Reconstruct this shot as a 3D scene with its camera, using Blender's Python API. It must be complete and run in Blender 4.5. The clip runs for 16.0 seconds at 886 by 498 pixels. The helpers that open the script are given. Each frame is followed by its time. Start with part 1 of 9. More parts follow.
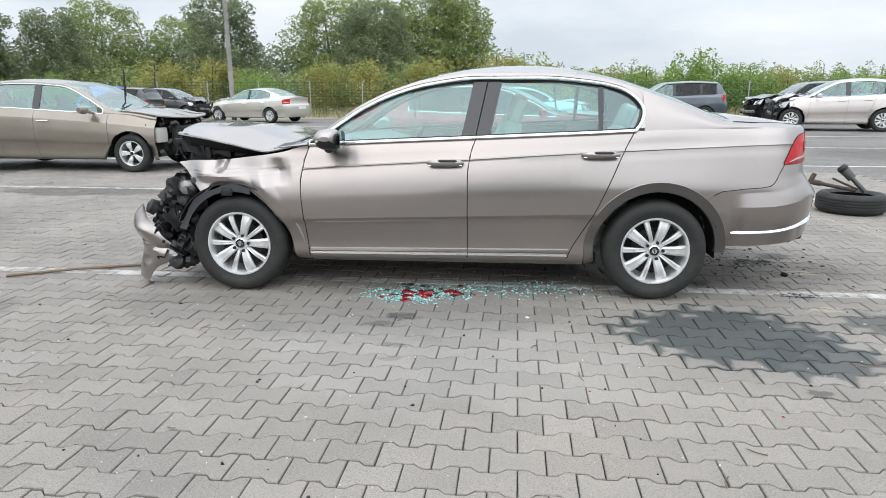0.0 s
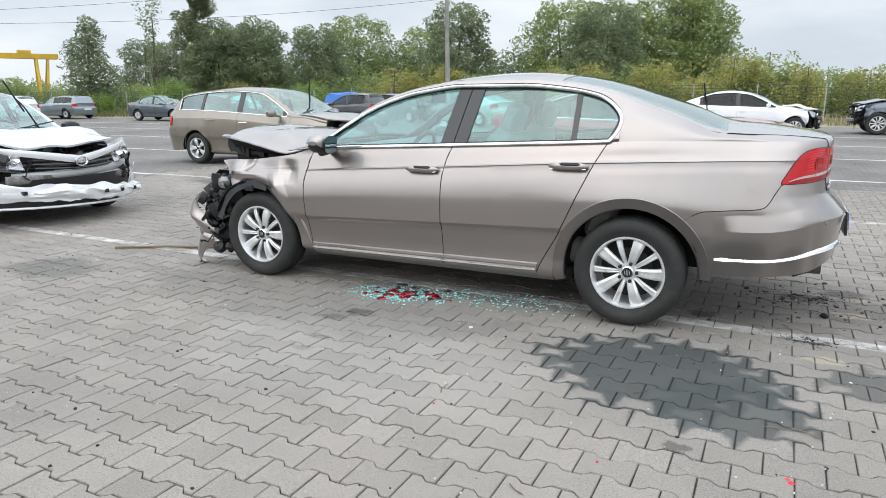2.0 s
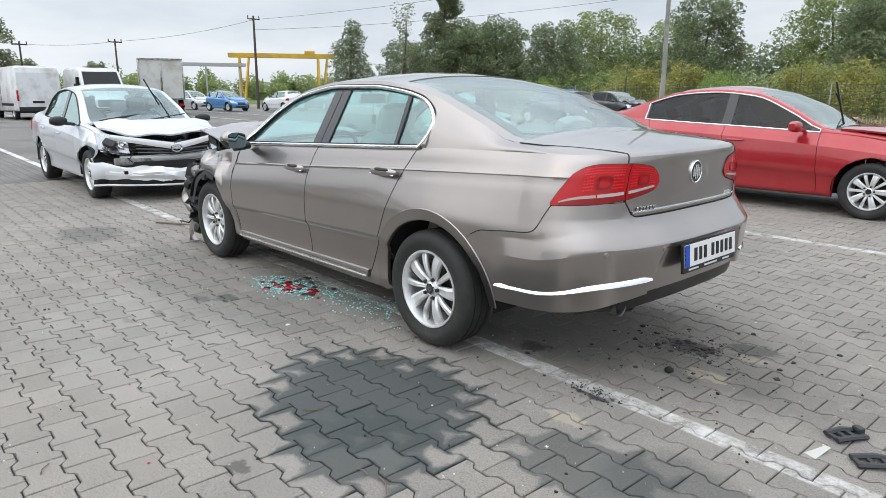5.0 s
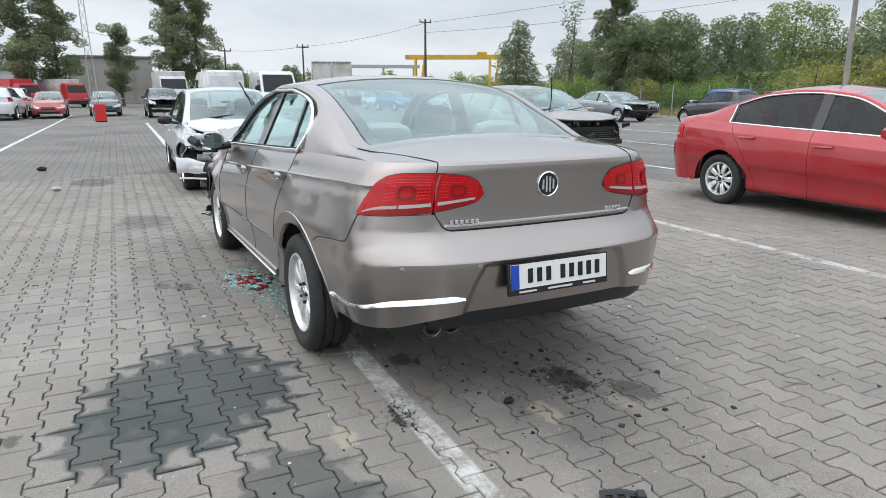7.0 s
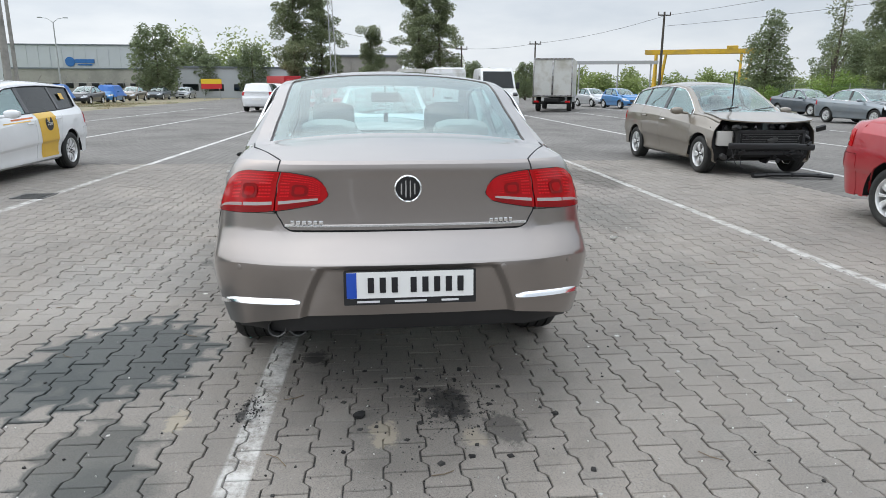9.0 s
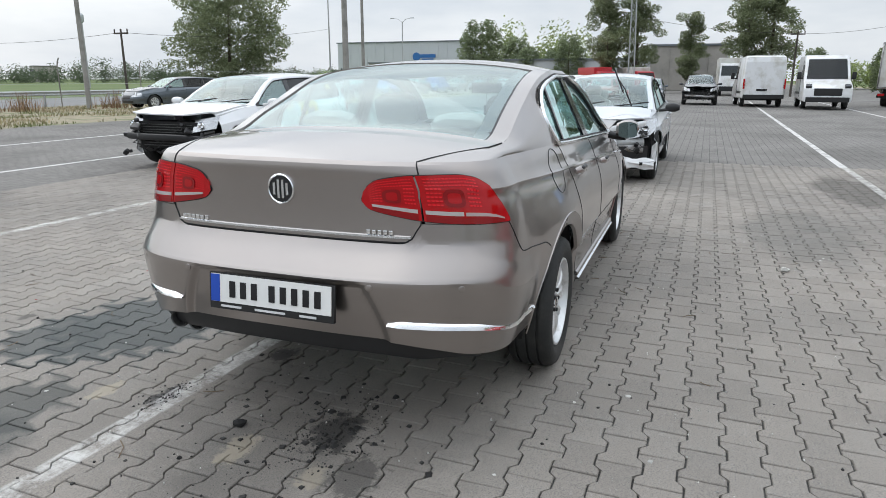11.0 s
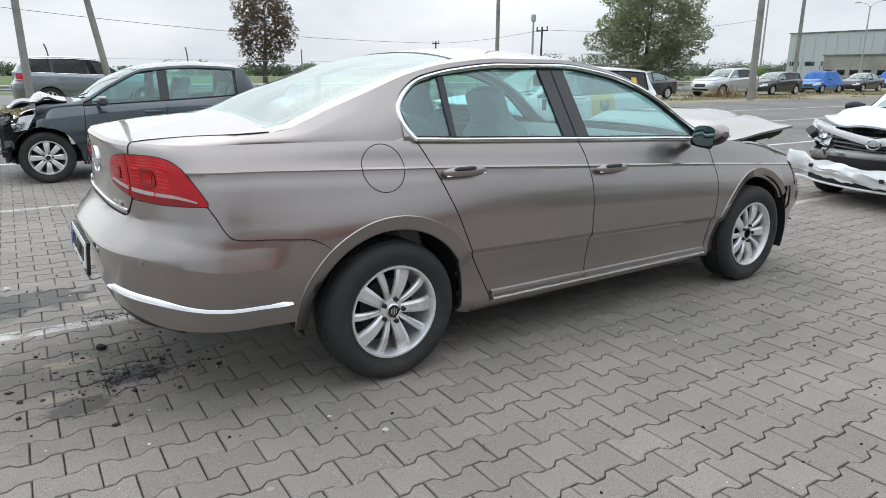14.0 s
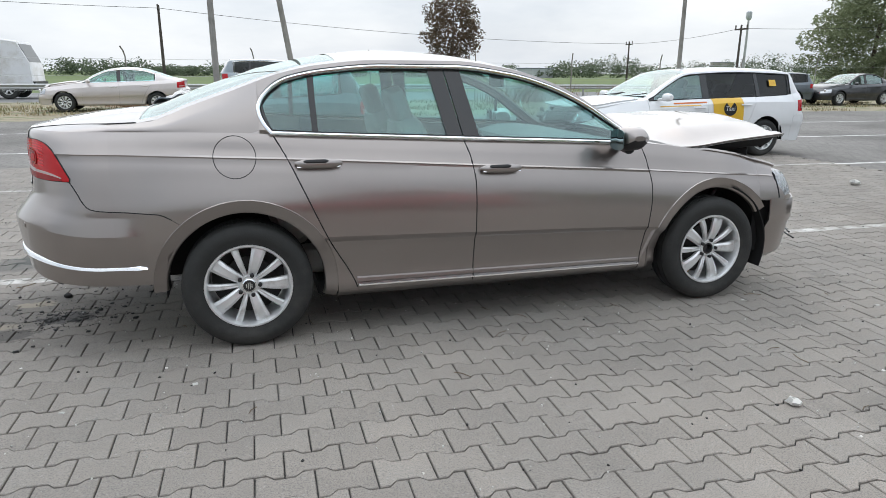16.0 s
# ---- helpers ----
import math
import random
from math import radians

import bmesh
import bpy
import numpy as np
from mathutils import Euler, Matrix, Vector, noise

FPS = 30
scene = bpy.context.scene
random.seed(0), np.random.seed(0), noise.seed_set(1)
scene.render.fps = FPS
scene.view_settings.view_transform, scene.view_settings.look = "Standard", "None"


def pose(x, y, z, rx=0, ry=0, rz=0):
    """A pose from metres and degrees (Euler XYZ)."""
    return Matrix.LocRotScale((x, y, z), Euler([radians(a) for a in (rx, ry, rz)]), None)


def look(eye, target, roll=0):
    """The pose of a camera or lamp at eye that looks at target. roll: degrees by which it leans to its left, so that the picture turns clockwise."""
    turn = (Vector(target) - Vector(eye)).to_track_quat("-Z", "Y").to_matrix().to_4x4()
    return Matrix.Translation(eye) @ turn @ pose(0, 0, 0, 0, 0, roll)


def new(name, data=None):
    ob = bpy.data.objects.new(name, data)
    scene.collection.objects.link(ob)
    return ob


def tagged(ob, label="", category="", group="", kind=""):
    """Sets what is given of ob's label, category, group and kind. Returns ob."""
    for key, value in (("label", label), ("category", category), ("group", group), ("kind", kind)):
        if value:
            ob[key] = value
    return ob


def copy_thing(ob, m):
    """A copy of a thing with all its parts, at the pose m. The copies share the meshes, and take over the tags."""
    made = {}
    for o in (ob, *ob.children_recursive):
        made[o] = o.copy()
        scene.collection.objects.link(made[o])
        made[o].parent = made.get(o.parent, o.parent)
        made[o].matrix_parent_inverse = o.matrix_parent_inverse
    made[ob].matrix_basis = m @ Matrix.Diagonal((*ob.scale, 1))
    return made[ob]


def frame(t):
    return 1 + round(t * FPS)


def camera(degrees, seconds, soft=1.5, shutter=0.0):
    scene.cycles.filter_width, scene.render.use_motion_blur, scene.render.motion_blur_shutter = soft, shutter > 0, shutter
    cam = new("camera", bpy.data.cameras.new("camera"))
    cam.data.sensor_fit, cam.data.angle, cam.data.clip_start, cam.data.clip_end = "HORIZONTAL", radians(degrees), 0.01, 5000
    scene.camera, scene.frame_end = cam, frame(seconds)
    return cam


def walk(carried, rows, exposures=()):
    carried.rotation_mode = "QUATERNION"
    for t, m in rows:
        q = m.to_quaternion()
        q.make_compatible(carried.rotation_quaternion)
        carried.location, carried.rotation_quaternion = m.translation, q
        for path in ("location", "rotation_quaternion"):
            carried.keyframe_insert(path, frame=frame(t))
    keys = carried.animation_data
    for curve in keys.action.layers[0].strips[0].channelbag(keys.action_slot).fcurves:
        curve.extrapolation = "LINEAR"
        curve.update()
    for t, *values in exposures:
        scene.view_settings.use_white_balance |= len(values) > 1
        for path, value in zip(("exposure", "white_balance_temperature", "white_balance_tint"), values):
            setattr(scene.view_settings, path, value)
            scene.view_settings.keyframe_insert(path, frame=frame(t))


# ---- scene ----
cam = camera(67.54, 16.0, soft=0.45)
PATH = [
    (0, (-0.968, -5.011, 1.301), (-1.14, -3.074, 0.837), -0.1),
    (0.5, (-0.517, -4.968, 1.326), (-0.879, -3.057, 0.86), -0.1),
    (1, (-0.112, -4.847, 1.33), (-0.641, -2.974, 0.869), -0.2),
    (1.5, (0.284, -4.756, 1.309), (-0.422, -2.941, 0.853), -0.2),
    (2, (0.648, -4.65, 1.318), (-0.198, -2.894, 0.868), -0.3),
    (2.5, (1.055, -4.466, 1.33), (0.127, -2.752, 0.885), -0.4),
    (3, (1.449, -4.295, 1.321), (0.459, -2.615, 0.879), -0.5),
    (3.2, (1.591, -4.199, 1.314), (0.566, -2.539, 0.874), -0.4),
    (5.3, (2.69, -2.969, 1.345), (1.213, -1.701, 0.884), 0.2),
    (5.5, (2.771, -2.881, 1.336), (1.271, -1.641, 0.875), 0.2),
    (6, (3.023, -2.529, 1.351), (1.426, -1.417, 0.891), 0.1),
    (6.5, (3.196, -2.161, 1.38), (1.539, -1.141, 0.919), 0.2),
    (7, (3.385, -1.74, 1.364), (1.653, -0.851, 0.904), 0.0),
    (7.5, (3.474, -1.292, 1.342), (1.661, -0.588, 0.879), 0.0),
    (8, (3.576, -0.914, 1.362), (1.713, -0.352, 0.896), 0.1),
    (8.5, (3.676, -0.477, 1.389), (1.769, -0.101, 0.921), -0.0),
    (8.7, (3.687, -0.355, 1.382), (1.769, -0.035, 0.913), 0.1),
    (10.8, (3.187, 1.228, 1.337), (1.335, 0.658, 0.843), 0.2),
    (11, (3.064, 1.387, 1.362), (1.245, 0.72, 0.865), 0.1),
    (11.5, (2.735, 1.619, 1.332), (1.032, 0.702, 0.825), 0.2),
    (12, (2.43, 1.903, 1.345), (0.844, 0.799, 0.829), 0.2),
    (12.5, (2.14, 2.262, 1.356), (0.687, 0.989, 0.839), 0.2),
    (13, (1.86, 2.542, 1.37), (0.527, 1.145, 0.852), 0.2),
    (13.5, (1.636, 2.938, 1.347), (0.427, 1.432, 0.828), 0.2),
    (14, (1.367, 3.278, 1.348), (0.289, 1.674, 0.831), 0.3),
    (14.5, (1.04, 3.532, 1.361), (0.067, 1.863, 0.844), 0.3),
    (15, (0.734, 3.82, 1.363), (-0.096, 2.076, 0.845), 0.4),
    (15.5, (0.373, 3.983, 1.347), (-0.31, 2.176, 0.83), 0.4),
    (16, (-0.009, 4.139, 1.353), (-0.571, 2.29, 0.837), 0.4),
]
walk(cam, [(t, look(eye, target, roll)) for t, eye, target, roll in PATH], exposures=[(0.0, 0.34), (3.0, 0.26), (6.0, 0.12), (8.5, 0.07), (12.0, -0.04), (16.0, 0.02)])

# ---- sky, sun and exposure ----
scene.view_settings.exposure = 0.0
world = bpy.data.worlds.new("overcast_sky")
scene.world = world
world.use_nodes = True
wn, wl = world.node_tree.nodes, world.node_tree.links
wn.clear()
w_out = wn.new("ShaderNodeOutputWorld")
w_bg = wn.new("ShaderNodeBackground")
w_sky = wn.new("ShaderNodeTexSky")
w_sky.sky_type = "NISHITA"
w_sky.sun_disc = False
w_sky.sun_elevation = radians(42)
w_sky.sun_rotation = radians(200)
w_sky.dust_density = 3.0
w_dim = wn.new("ShaderNodeVectorMath")
w_dim.operation = "SCALE"
w_dim.inputs["Scale"].default_value = 0.09
wl.new(w_sky.outputs[0], w_dim.inputs[0])
w_co = wn.new("ShaderNodeTexCoord")
w_map = wn.new("ShaderNodeMapping")
w_map.inputs["Scale"].default_value = (1.0, 1.0, 3.2)
wl.new(w_co.outputs["Generated"], w_map.inputs[0])
w_noise = wn.new("ShaderNodeTexNoise")
w_noise.inputs["Scale"].default_value = 2.1
w_noise.inputs["Detail"].default_value = 7
w_noise.inputs["Roughness"].default_value = 0.55
wl.new(w_map.outputs[0], w_noise.inputs["Vector"])
w_ramp = wn.new("ShaderNodeValToRGB")
w_ramp.color_ramp.elements[0].position = 0.36
w_ramp.color_ramp.elements[0].color = (0.595, 0.662, 0.745, 1)
w_ramp.color_ramp.elements[1].position = 0.66
w_ramp.color_ramp.elements[1].color = (0.875, 0.915, 0.955, 1)
wl.new(w_noise.outputs[0], w_ramp.inputs[0])
w_mix = wn.new("ShaderNodeMix")
w_mix.data_type = "RGBA"
w_mix.inputs[0].default_value = 0.88
wl.new(w_dim.outputs[0], w_mix.inputs[6])
wl.new(w_ramp.outputs[0], w_mix.inputs[7])
wl.new(w_mix.outputs[2], w_bg.inputs[0])
# an overcast dome is brighter overhead than at the horizon
w_sep = wn.new("ShaderNodeSeparateXYZ")
wl.new(w_co.outputs["Generated"], w_sep.inputs[0])
w_grad = wn.new("ShaderNodeMapRange")
w_grad.inputs["From Min"].default_value, w_grad.inputs["From Max"].default_value = 0.20, 0.95
w_grad.inputs["To Min"].default_value, w_grad.inputs["To Max"].default_value = 1.08, 2.52
wl.new(w_sep.outputs["Z"], w_grad.inputs["Value"])
w_side = wn.new("ShaderNodeMath")
w_side.operation = "MULTIPLY_ADD"
w_side.inputs[1].default_value, w_side.inputs[2].default_value = -0.11, 1.0
wl.new(w_sep.outputs["Y"], w_side.inputs[0])
w_pow = wn.new("ShaderNodeMath")
w_pow.operation = "MULTIPLY"
wl.new(w_grad.outputs[0], w_pow.inputs[0])
wl.new(w_side.outputs[0], w_pow.inputs[1])
wl.new(w_pow.outputs[0], w_bg.inputs[1])
wl.new(w_bg.outputs[0], w_out.inputs[0])
sun = new("sun", bpy.data.lights.new("sun", "SUN"))
sun.data.energy = 0.6
sun.data.angle = radians(100)
sun.data.color = (1.0, 0.99, 0.95)
sun.matrix_world = look((0, 0, 30), (-1, 28, 0))


# ---- materials ----
def shade(name, base, rough=0.5, metal=0.0, coat=0.0, spread=0.0, scale=8.0, bump=0.0, bump_scale=40.0,
          second=None, second_scale=0.8, second_cut=(0.45, 0.62), flakes=0.0, island=0.0, objrand=0.0,
          alpha=1.0, trans=0.0, rough_spread=0.0, emit=None, ior=1.45, coords="Object"):
    """A Principled material with fine grain, a second tone in patches, bump and random tone by piece."""
    m = bpy.data.materials.new(name)
    m.use_nodes = True
    n, l = m.node_tree.nodes, m.node_tree.links
    b = n["Principled BSDF"]
    b.inputs["Roughness"].default_value = rough
    b.inputs["Metallic"].default_value = metal
    b.inputs["Coat Weight"].default_value = coat
    b.inputs["Coat Roughness"].default_value = 0.04
    b.inputs["Transmission Weight"].default_value = trans
    b.inputs["IOR"].default_value = ior
    b.inputs["Alpha"].default_value = alpha
    if emit:
        b.inputs["Emission Color"].default_value = (*base, 1)
        b.inputs["Emission Strength"].default_value = emit
    co = n.new("ShaderNodeTexCoord")
    rgb = n.new("ShaderNodeRGB")
    rgb.outputs[0].default_value = (*base, 1)
    colour = rgb.outputs[0]

    def noise_of(s, detail=4, rgh=0.6):
        t = n.new("ShaderNodeTexNoise")
        t.inputs["Scale"].default_value = s
        t.inputs["Detail"].default_value = detail
        t.inputs["Roughness"].default_value = rgh
        l.new(co.outputs[coords], t.inputs["Vector"])
        return t.outputs[0]

    def math_of(op, a, bv):
        t = n.new("ShaderNodeMath")
        t.operation = op
        for i, v in enumerate((a, bv)):
            if isinstance(v, (int, float)):
                t.inputs[i].default_value = v
            else:
                l.new(v, t.inputs[i])
        return t.outputs[0]

    if second:
        mr = n.new("ShaderNodeMapRange")
        mr.inputs["From Min"].default_value, mr.inputs["From Max"].default_value = second_cut
        l.new(noise_of(second_scale, 6, 0.65), mr.inputs["Value"])
        mx = n.new("ShaderNodeMix")
        mx.data_type = "RGBA"
        l.new(mr.outputs[0], mx.inputs[0])
        l.new(colour, mx.inputs[6])
        mx.inputs[7].default_value = (*second, 1)
        colour = mx.outputs[2]
    value = None
    if spread:
        value = math_of("MULTIPLY_ADD", noise_of(scale), spread * 2)
        value.node.inputs[2].default_value = 1 - spread
    if island or objrand:
        src = n.new("ShaderNodeNewGeometry").outputs["Random Per Island"] if island else n.new("ShaderNodeObjectInfo").outputs["Random"]
        k = island or objrand
        v2 = math_of("MULTIPLY_ADD", src, k * 2)
        v2.node.inputs[2].default_value = 1 - k
        value = math_of("MULTIPLY", value, v2) if value else v2
    if value:
        hs = n.new("ShaderNodeHueSaturation")
        l.new(value, hs.inputs["Value"])
        l.new(colour, hs.inputs["Color"])
        colour = hs.outputs[0]
    l.new(colour, b.inputs["Base Color"])
    if rough_spread:
        r = math_of("MULTIPLY_ADD", noise_of(scale * 0.4), rough_spread * 2)
        r.node.inputs[2].default_value = rough - rough_spread
        l.new(r, b.inputs["Roughness"])
    if bump:
        bp = n.new("ShaderNodeBump")
        bp.inputs["Strength"].default_value = bump
        bp.inputs["Distance"].default_value = 0.01
        l.new(noise_of(bump_scale), bp.inputs["Height"])
        l.new(bp.outputs[0], b.inputs["Normal"])
    return m


def paint(name, base, metal=0.0, dust=(0.36, 0.34, 0.31)):
    """Car lacquer: a clear coat over flakes or plain colour, with a thin film of dust."""
    return shade(name, base, rough=0.30 if metal else 0.42, metal=metal, coat=1.0, spread=0.06, scale=3.0,
                 second=tuple(0.75 * a + 0.25 * d for a, d in zip(base, dust)), second_scale=1.6, second_cut=(0.45, 0.8),
                 rough_spread=0.06)


M_TAUPE = paint("taupe_metallic_paint", (0.335, 0.303, 0.287), 0.95, (0.30, 0.28, 0.26))
M_BRONZE = paint("bronze_metallic_paint", (0.235, 0.205, 0.165), 0.55)
M_RED = paint("red_pearl_paint", (0.36, 0.010, 0.018), 0.25, (0.5, 0.1, 0.1))
M_WHITE = paint("white_paint", (0.74, 0.75, 0.76), 0.0, (0.6, 0.6, 0.6))
M_SILVER = paint("silver_metallic_paint", (0.56, 0.58, 0.60), 0.55)
M_CHAMPAGNE = paint("champagne_metallic_paint", (0.55, 0.53, 0.47), 0.5)
M_PINKISH = paint("cashmere_metallic_paint", (0.62, 0.57, 0.55), 0.5)
M_GREY = paint("dark_grey_metallic_paint", (0.085, 0.105, 0.125), 0.45, (0.25, 0.25, 0.25))
M_MIDGREY = paint("steel_grey_metallic_paint", (0.20, 0.235, 0.26), 0.5)
M_BLACKP = paint("black_paint", (0.018, 0.02, 0.024), 0.1, (0.16, 0.16, 0.16))
M_BLUEP = paint("blue_paint", (0.05, 0.22, 0.50), 0.3)
M_PEARL = paint("pearl_white_paint", (0.60, 0.625, 0.66), 0.15, (0.5, 0.5, 0.5))
M_SLATE = paint("slate_blue_metallic_paint", (0.046, 0.062, 0.076), 0.4, (0.20, 0.20, 0.20))
M_MAROON = paint("faded_red_paint", (0.42, 0.07, 0.06), 0.1)
M_CHROME = shade("chrome", (0.90, 0.91, 0.92), rough=0.14, metal=1.0)
M_ALLOY = shade("silver_alloy", (0.74, 0.75, 0.75), rough=0.34, metal=0.6, spread=0.12, scale=30, second=(0.33, 0.30, 0.27), second_scale=9, second_cut=(0.55, 0.8))
M_ALLOYIN = shade("dusty_alloy_barrel", (0.045, 0.044, 0.043), rough=0.6, metal=0.3, spread=0.3, scale=20)
M_TYRE = shade("tyre_rubber", (0.024, 0.025, 0.024), rough=0.72, spread=0.3, scale=14, bump=0.25, bump_scale=120, second=(0.048, 0.046, 0.042), second_scale=5, second_cut=(0.5, 0.75))
M_BLACK = shade("black_plastic", (0.016, 0.016, 0.017), rough=0.42, spread=0.25, scale=20, rough_spread=0.1)
M_DARK = shade("dark_underbody", (0.012, 0.012, 0.012), rough=0.85, spread=0.3, scale=12)
M_GLOSSB = shade("gloss_black_trim", (0.012, 0.013, 0.015), rough=0.12, coat=0.5)
M_SEAT = shade("grey_leather", (0.32, 0.315, 0.295), rough=0.5, spread=0.1, scale=6, bump=0.15, bump_scale=90)
M_CABIN = shade("dark_cabin_plastic", (0.14, 0.145, 0.145), rough=0.6, spread=0.1, scale=10, bump=0.1, bump_scale=150)
M_HEADLINE = shade("pale_headliner", (0.45, 0.44, 0.42), rough=0.9, spread=0.06, scale=10)
M_LENSRED = shade("red_lamp_lens", (0.42, 0.003, 0.006), rough=0.10, coat=0.05, spread=0.1, scale=40)
M_LENSDEEP = shade("deep_red_lamp_lens", (0.24, 0.002, 0.004), rough=0.22, coat=0.12)
M_LENSCELL = shade("bright_red_lamp_cell", (0.72, 0.010, 0.018), rough=0.15, coat=0.1)
M_LENSPALE = shade("pale_lamp_lens", (0.44, 0.34, 0.33), rough=0.15, coat=0.3)
M_LENSWHITE = shade("clear_lamp_lens", (0.46, 0.42, 0.41), rough=0.15, coat=0.3, spread=0.1, scale=60)
M_HEADLAMP = shade("headlamp_reflector", (0.46, 0.47, 0.48), rough=0.18, metal=0.8, spread=0.25, scale=25, bump=0.4, bump_scale=35)
M_BRACKETCAR = shade("grey_liner_plastic", (0.045, 0.050, 0.053), rough=0.55, spread=0.25, scale=14)
M_PLATE = shade("white_number_plate", (0.78, 0.78, 0.76), rough=0.35, spread=0.04, scale=12)
M_PLATEBLUE = shade("plate_blue_band", (0.015, 0.07, 0.42), rough=0.35)
M_INK = shade("black_ink", (0.01, 0.01, 0.012), rough=0.4)
M_PALEINK = shade("pale_print", (0.65, 0.65, 0.66), rough=0.4)
# rubber seals, and dark tubes that stand for shade in panel gaps
M_SEALGAP = shade("black_seal_and_gap_shade", (0.012, 0.012, 0.013), rough=0.65)
M_STEEL = shade("bare_crumpled_steel", (0.38, 0.38, 0.38), rough=0.42, metal=0.8, spread=0.3, scale=12, second=(0.16, 0.14, 0.12), second_scale=5)
M_ENGINE = shade("oily_engine_metal", (0.10, 0.10, 0.098), rough=0.5, metal=0.5, spread=0.5, scale=18)
M_HOSE = shade("black_hose", (0.014, 0.014, 0.014), rough=0.5)


def glass_mat(name, tint, strength, bend=1.6):
    """Thin automotive glass: a tinted clear sheet with a sharp skin reflection."""
    m = bpy.data.materials.new(name)
    m.use_nodes = True
    n, l = m.node_tree.nodes, m.node_tree.links
    n.clear()
    out = n.new("ShaderNodeOutputMaterial")
    clear = n.new("ShaderNodeBsdfTransparent")
    clear.inputs[0].default_value = (*tint, 1)
    gloss = n.new("ShaderNodeBsdfGlossy")
    gloss.inputs["Roughness"].default_value = 0.015
    gloss.inputs["Color"].default_value = (0.5 + 0.5 * tint[0], 0.5 + 0.5 * tint[1], 0.5 + 0.5 * tint[2], 1)
    fr = n.new("ShaderNodeLayerWeight")
    fr.inputs[0].default_value = 0.5
    p = n.new("ShaderNodeMath")
    p.operation = "POWER"
    p.inputs[1].default_value = bend
    l.new(fr.outputs["Facing"], p.inputs[0])
    k = n.new("ShaderNodeMath")
    k.operation = "MULTIPLY_ADD"
    k.inputs[1].default_value = 0.85
    k.inputs[2].default_value = 0.055 * strength
    l.new(p.outputs[0], k.inputs[0])
    mix = n.new("ShaderNodeMixShader")
    l.new(k.outputs[0], mix.inputs[0])
    l.new(clear.outputs[0], mix.inputs[1])
    l.new(gloss.outputs[0], mix.inputs[2])
    l.new(mix.outputs[0], out.inputs[0])
    return m


M_GLASS = glass_mat("green_tinted_car_glass", (0.76, 0.93, 0.915), 1.5, 2.7)
M_GLASSSIDE = glass_mat("green_tinted_side_glass", (0.57, 0.90, 0.885), 2.6, 2.2)
M_GLASSDARK = glass_mat("privacy_car_glass", (0.16, 0.18, 0.185), 0.9, 3.0)
M_MIRROR = shade("mirror_glass", (0.17, 0.23, 0.235), rough=0.02, metal=1.0)
M_SUNSTRIP = shade("black_glass_border", (0.01, 0.01, 0.011), rough=0.15)


# ---- building tools ----
def thicken(bm, d):
    """Gives a sheet a second skin at a distance along its normals, joined round the rim."""
    bm.normal_update()
    loose = [v for v in bm.verts if not v.link_faces]
    if loose:
        bmesh.ops.delete(bm, geom=loose, context="VERTS")
    faces = list(bm.faces)
    rim = [e for e in bm.edges if e.is_boundary]
    twin = {v: bm.verts.new(v.co + v.normal * d) for v in list(bm.verts)}
    order = [(e.link_loops[0].vert, e.link_loops[0].link_loop_next.vert) for e in rim]
    for f in faces:
        try:
            bm.faces.new([twin[v] for v in reversed(f.verts)])
        except ValueError:
            pass
    for a, b in order:
        try:
            bm.faces.new((b, a, twin[a], twin[b]))
        except ValueError:
            pass


def mesh_of(name, verts, faces, material, smooth=True, sharp=38, solid=0.0, offset=-1.0):
    """A mesh object from points and faces, welded, with sharp edges by angle."""
    me = bpy.data.meshes.new(name)
    me.from_pydata([tuple(v) for v in verts], [], [tuple(f) for f in faces])
    bm = bmesh.new()
    bm.from_mesh(me)
    bmesh.ops.remove_doubles(bm, verts=bm.verts, dist=0.0004)
    if solid:
        thicken(bm, solid * (offset if offset else -1.0))
    bm.to_mesh(me)
    bm.free()
    for m in material if isinstance(material, (list, tuple)) else (material,):
        me.materials.append(m)
    if smooth:
        me.polygons.foreach_set("use_smooth", [True] * len(me.polygons))
        me.set_sharp_from_angle(angle=radians(sharp))
    return new(name, me)


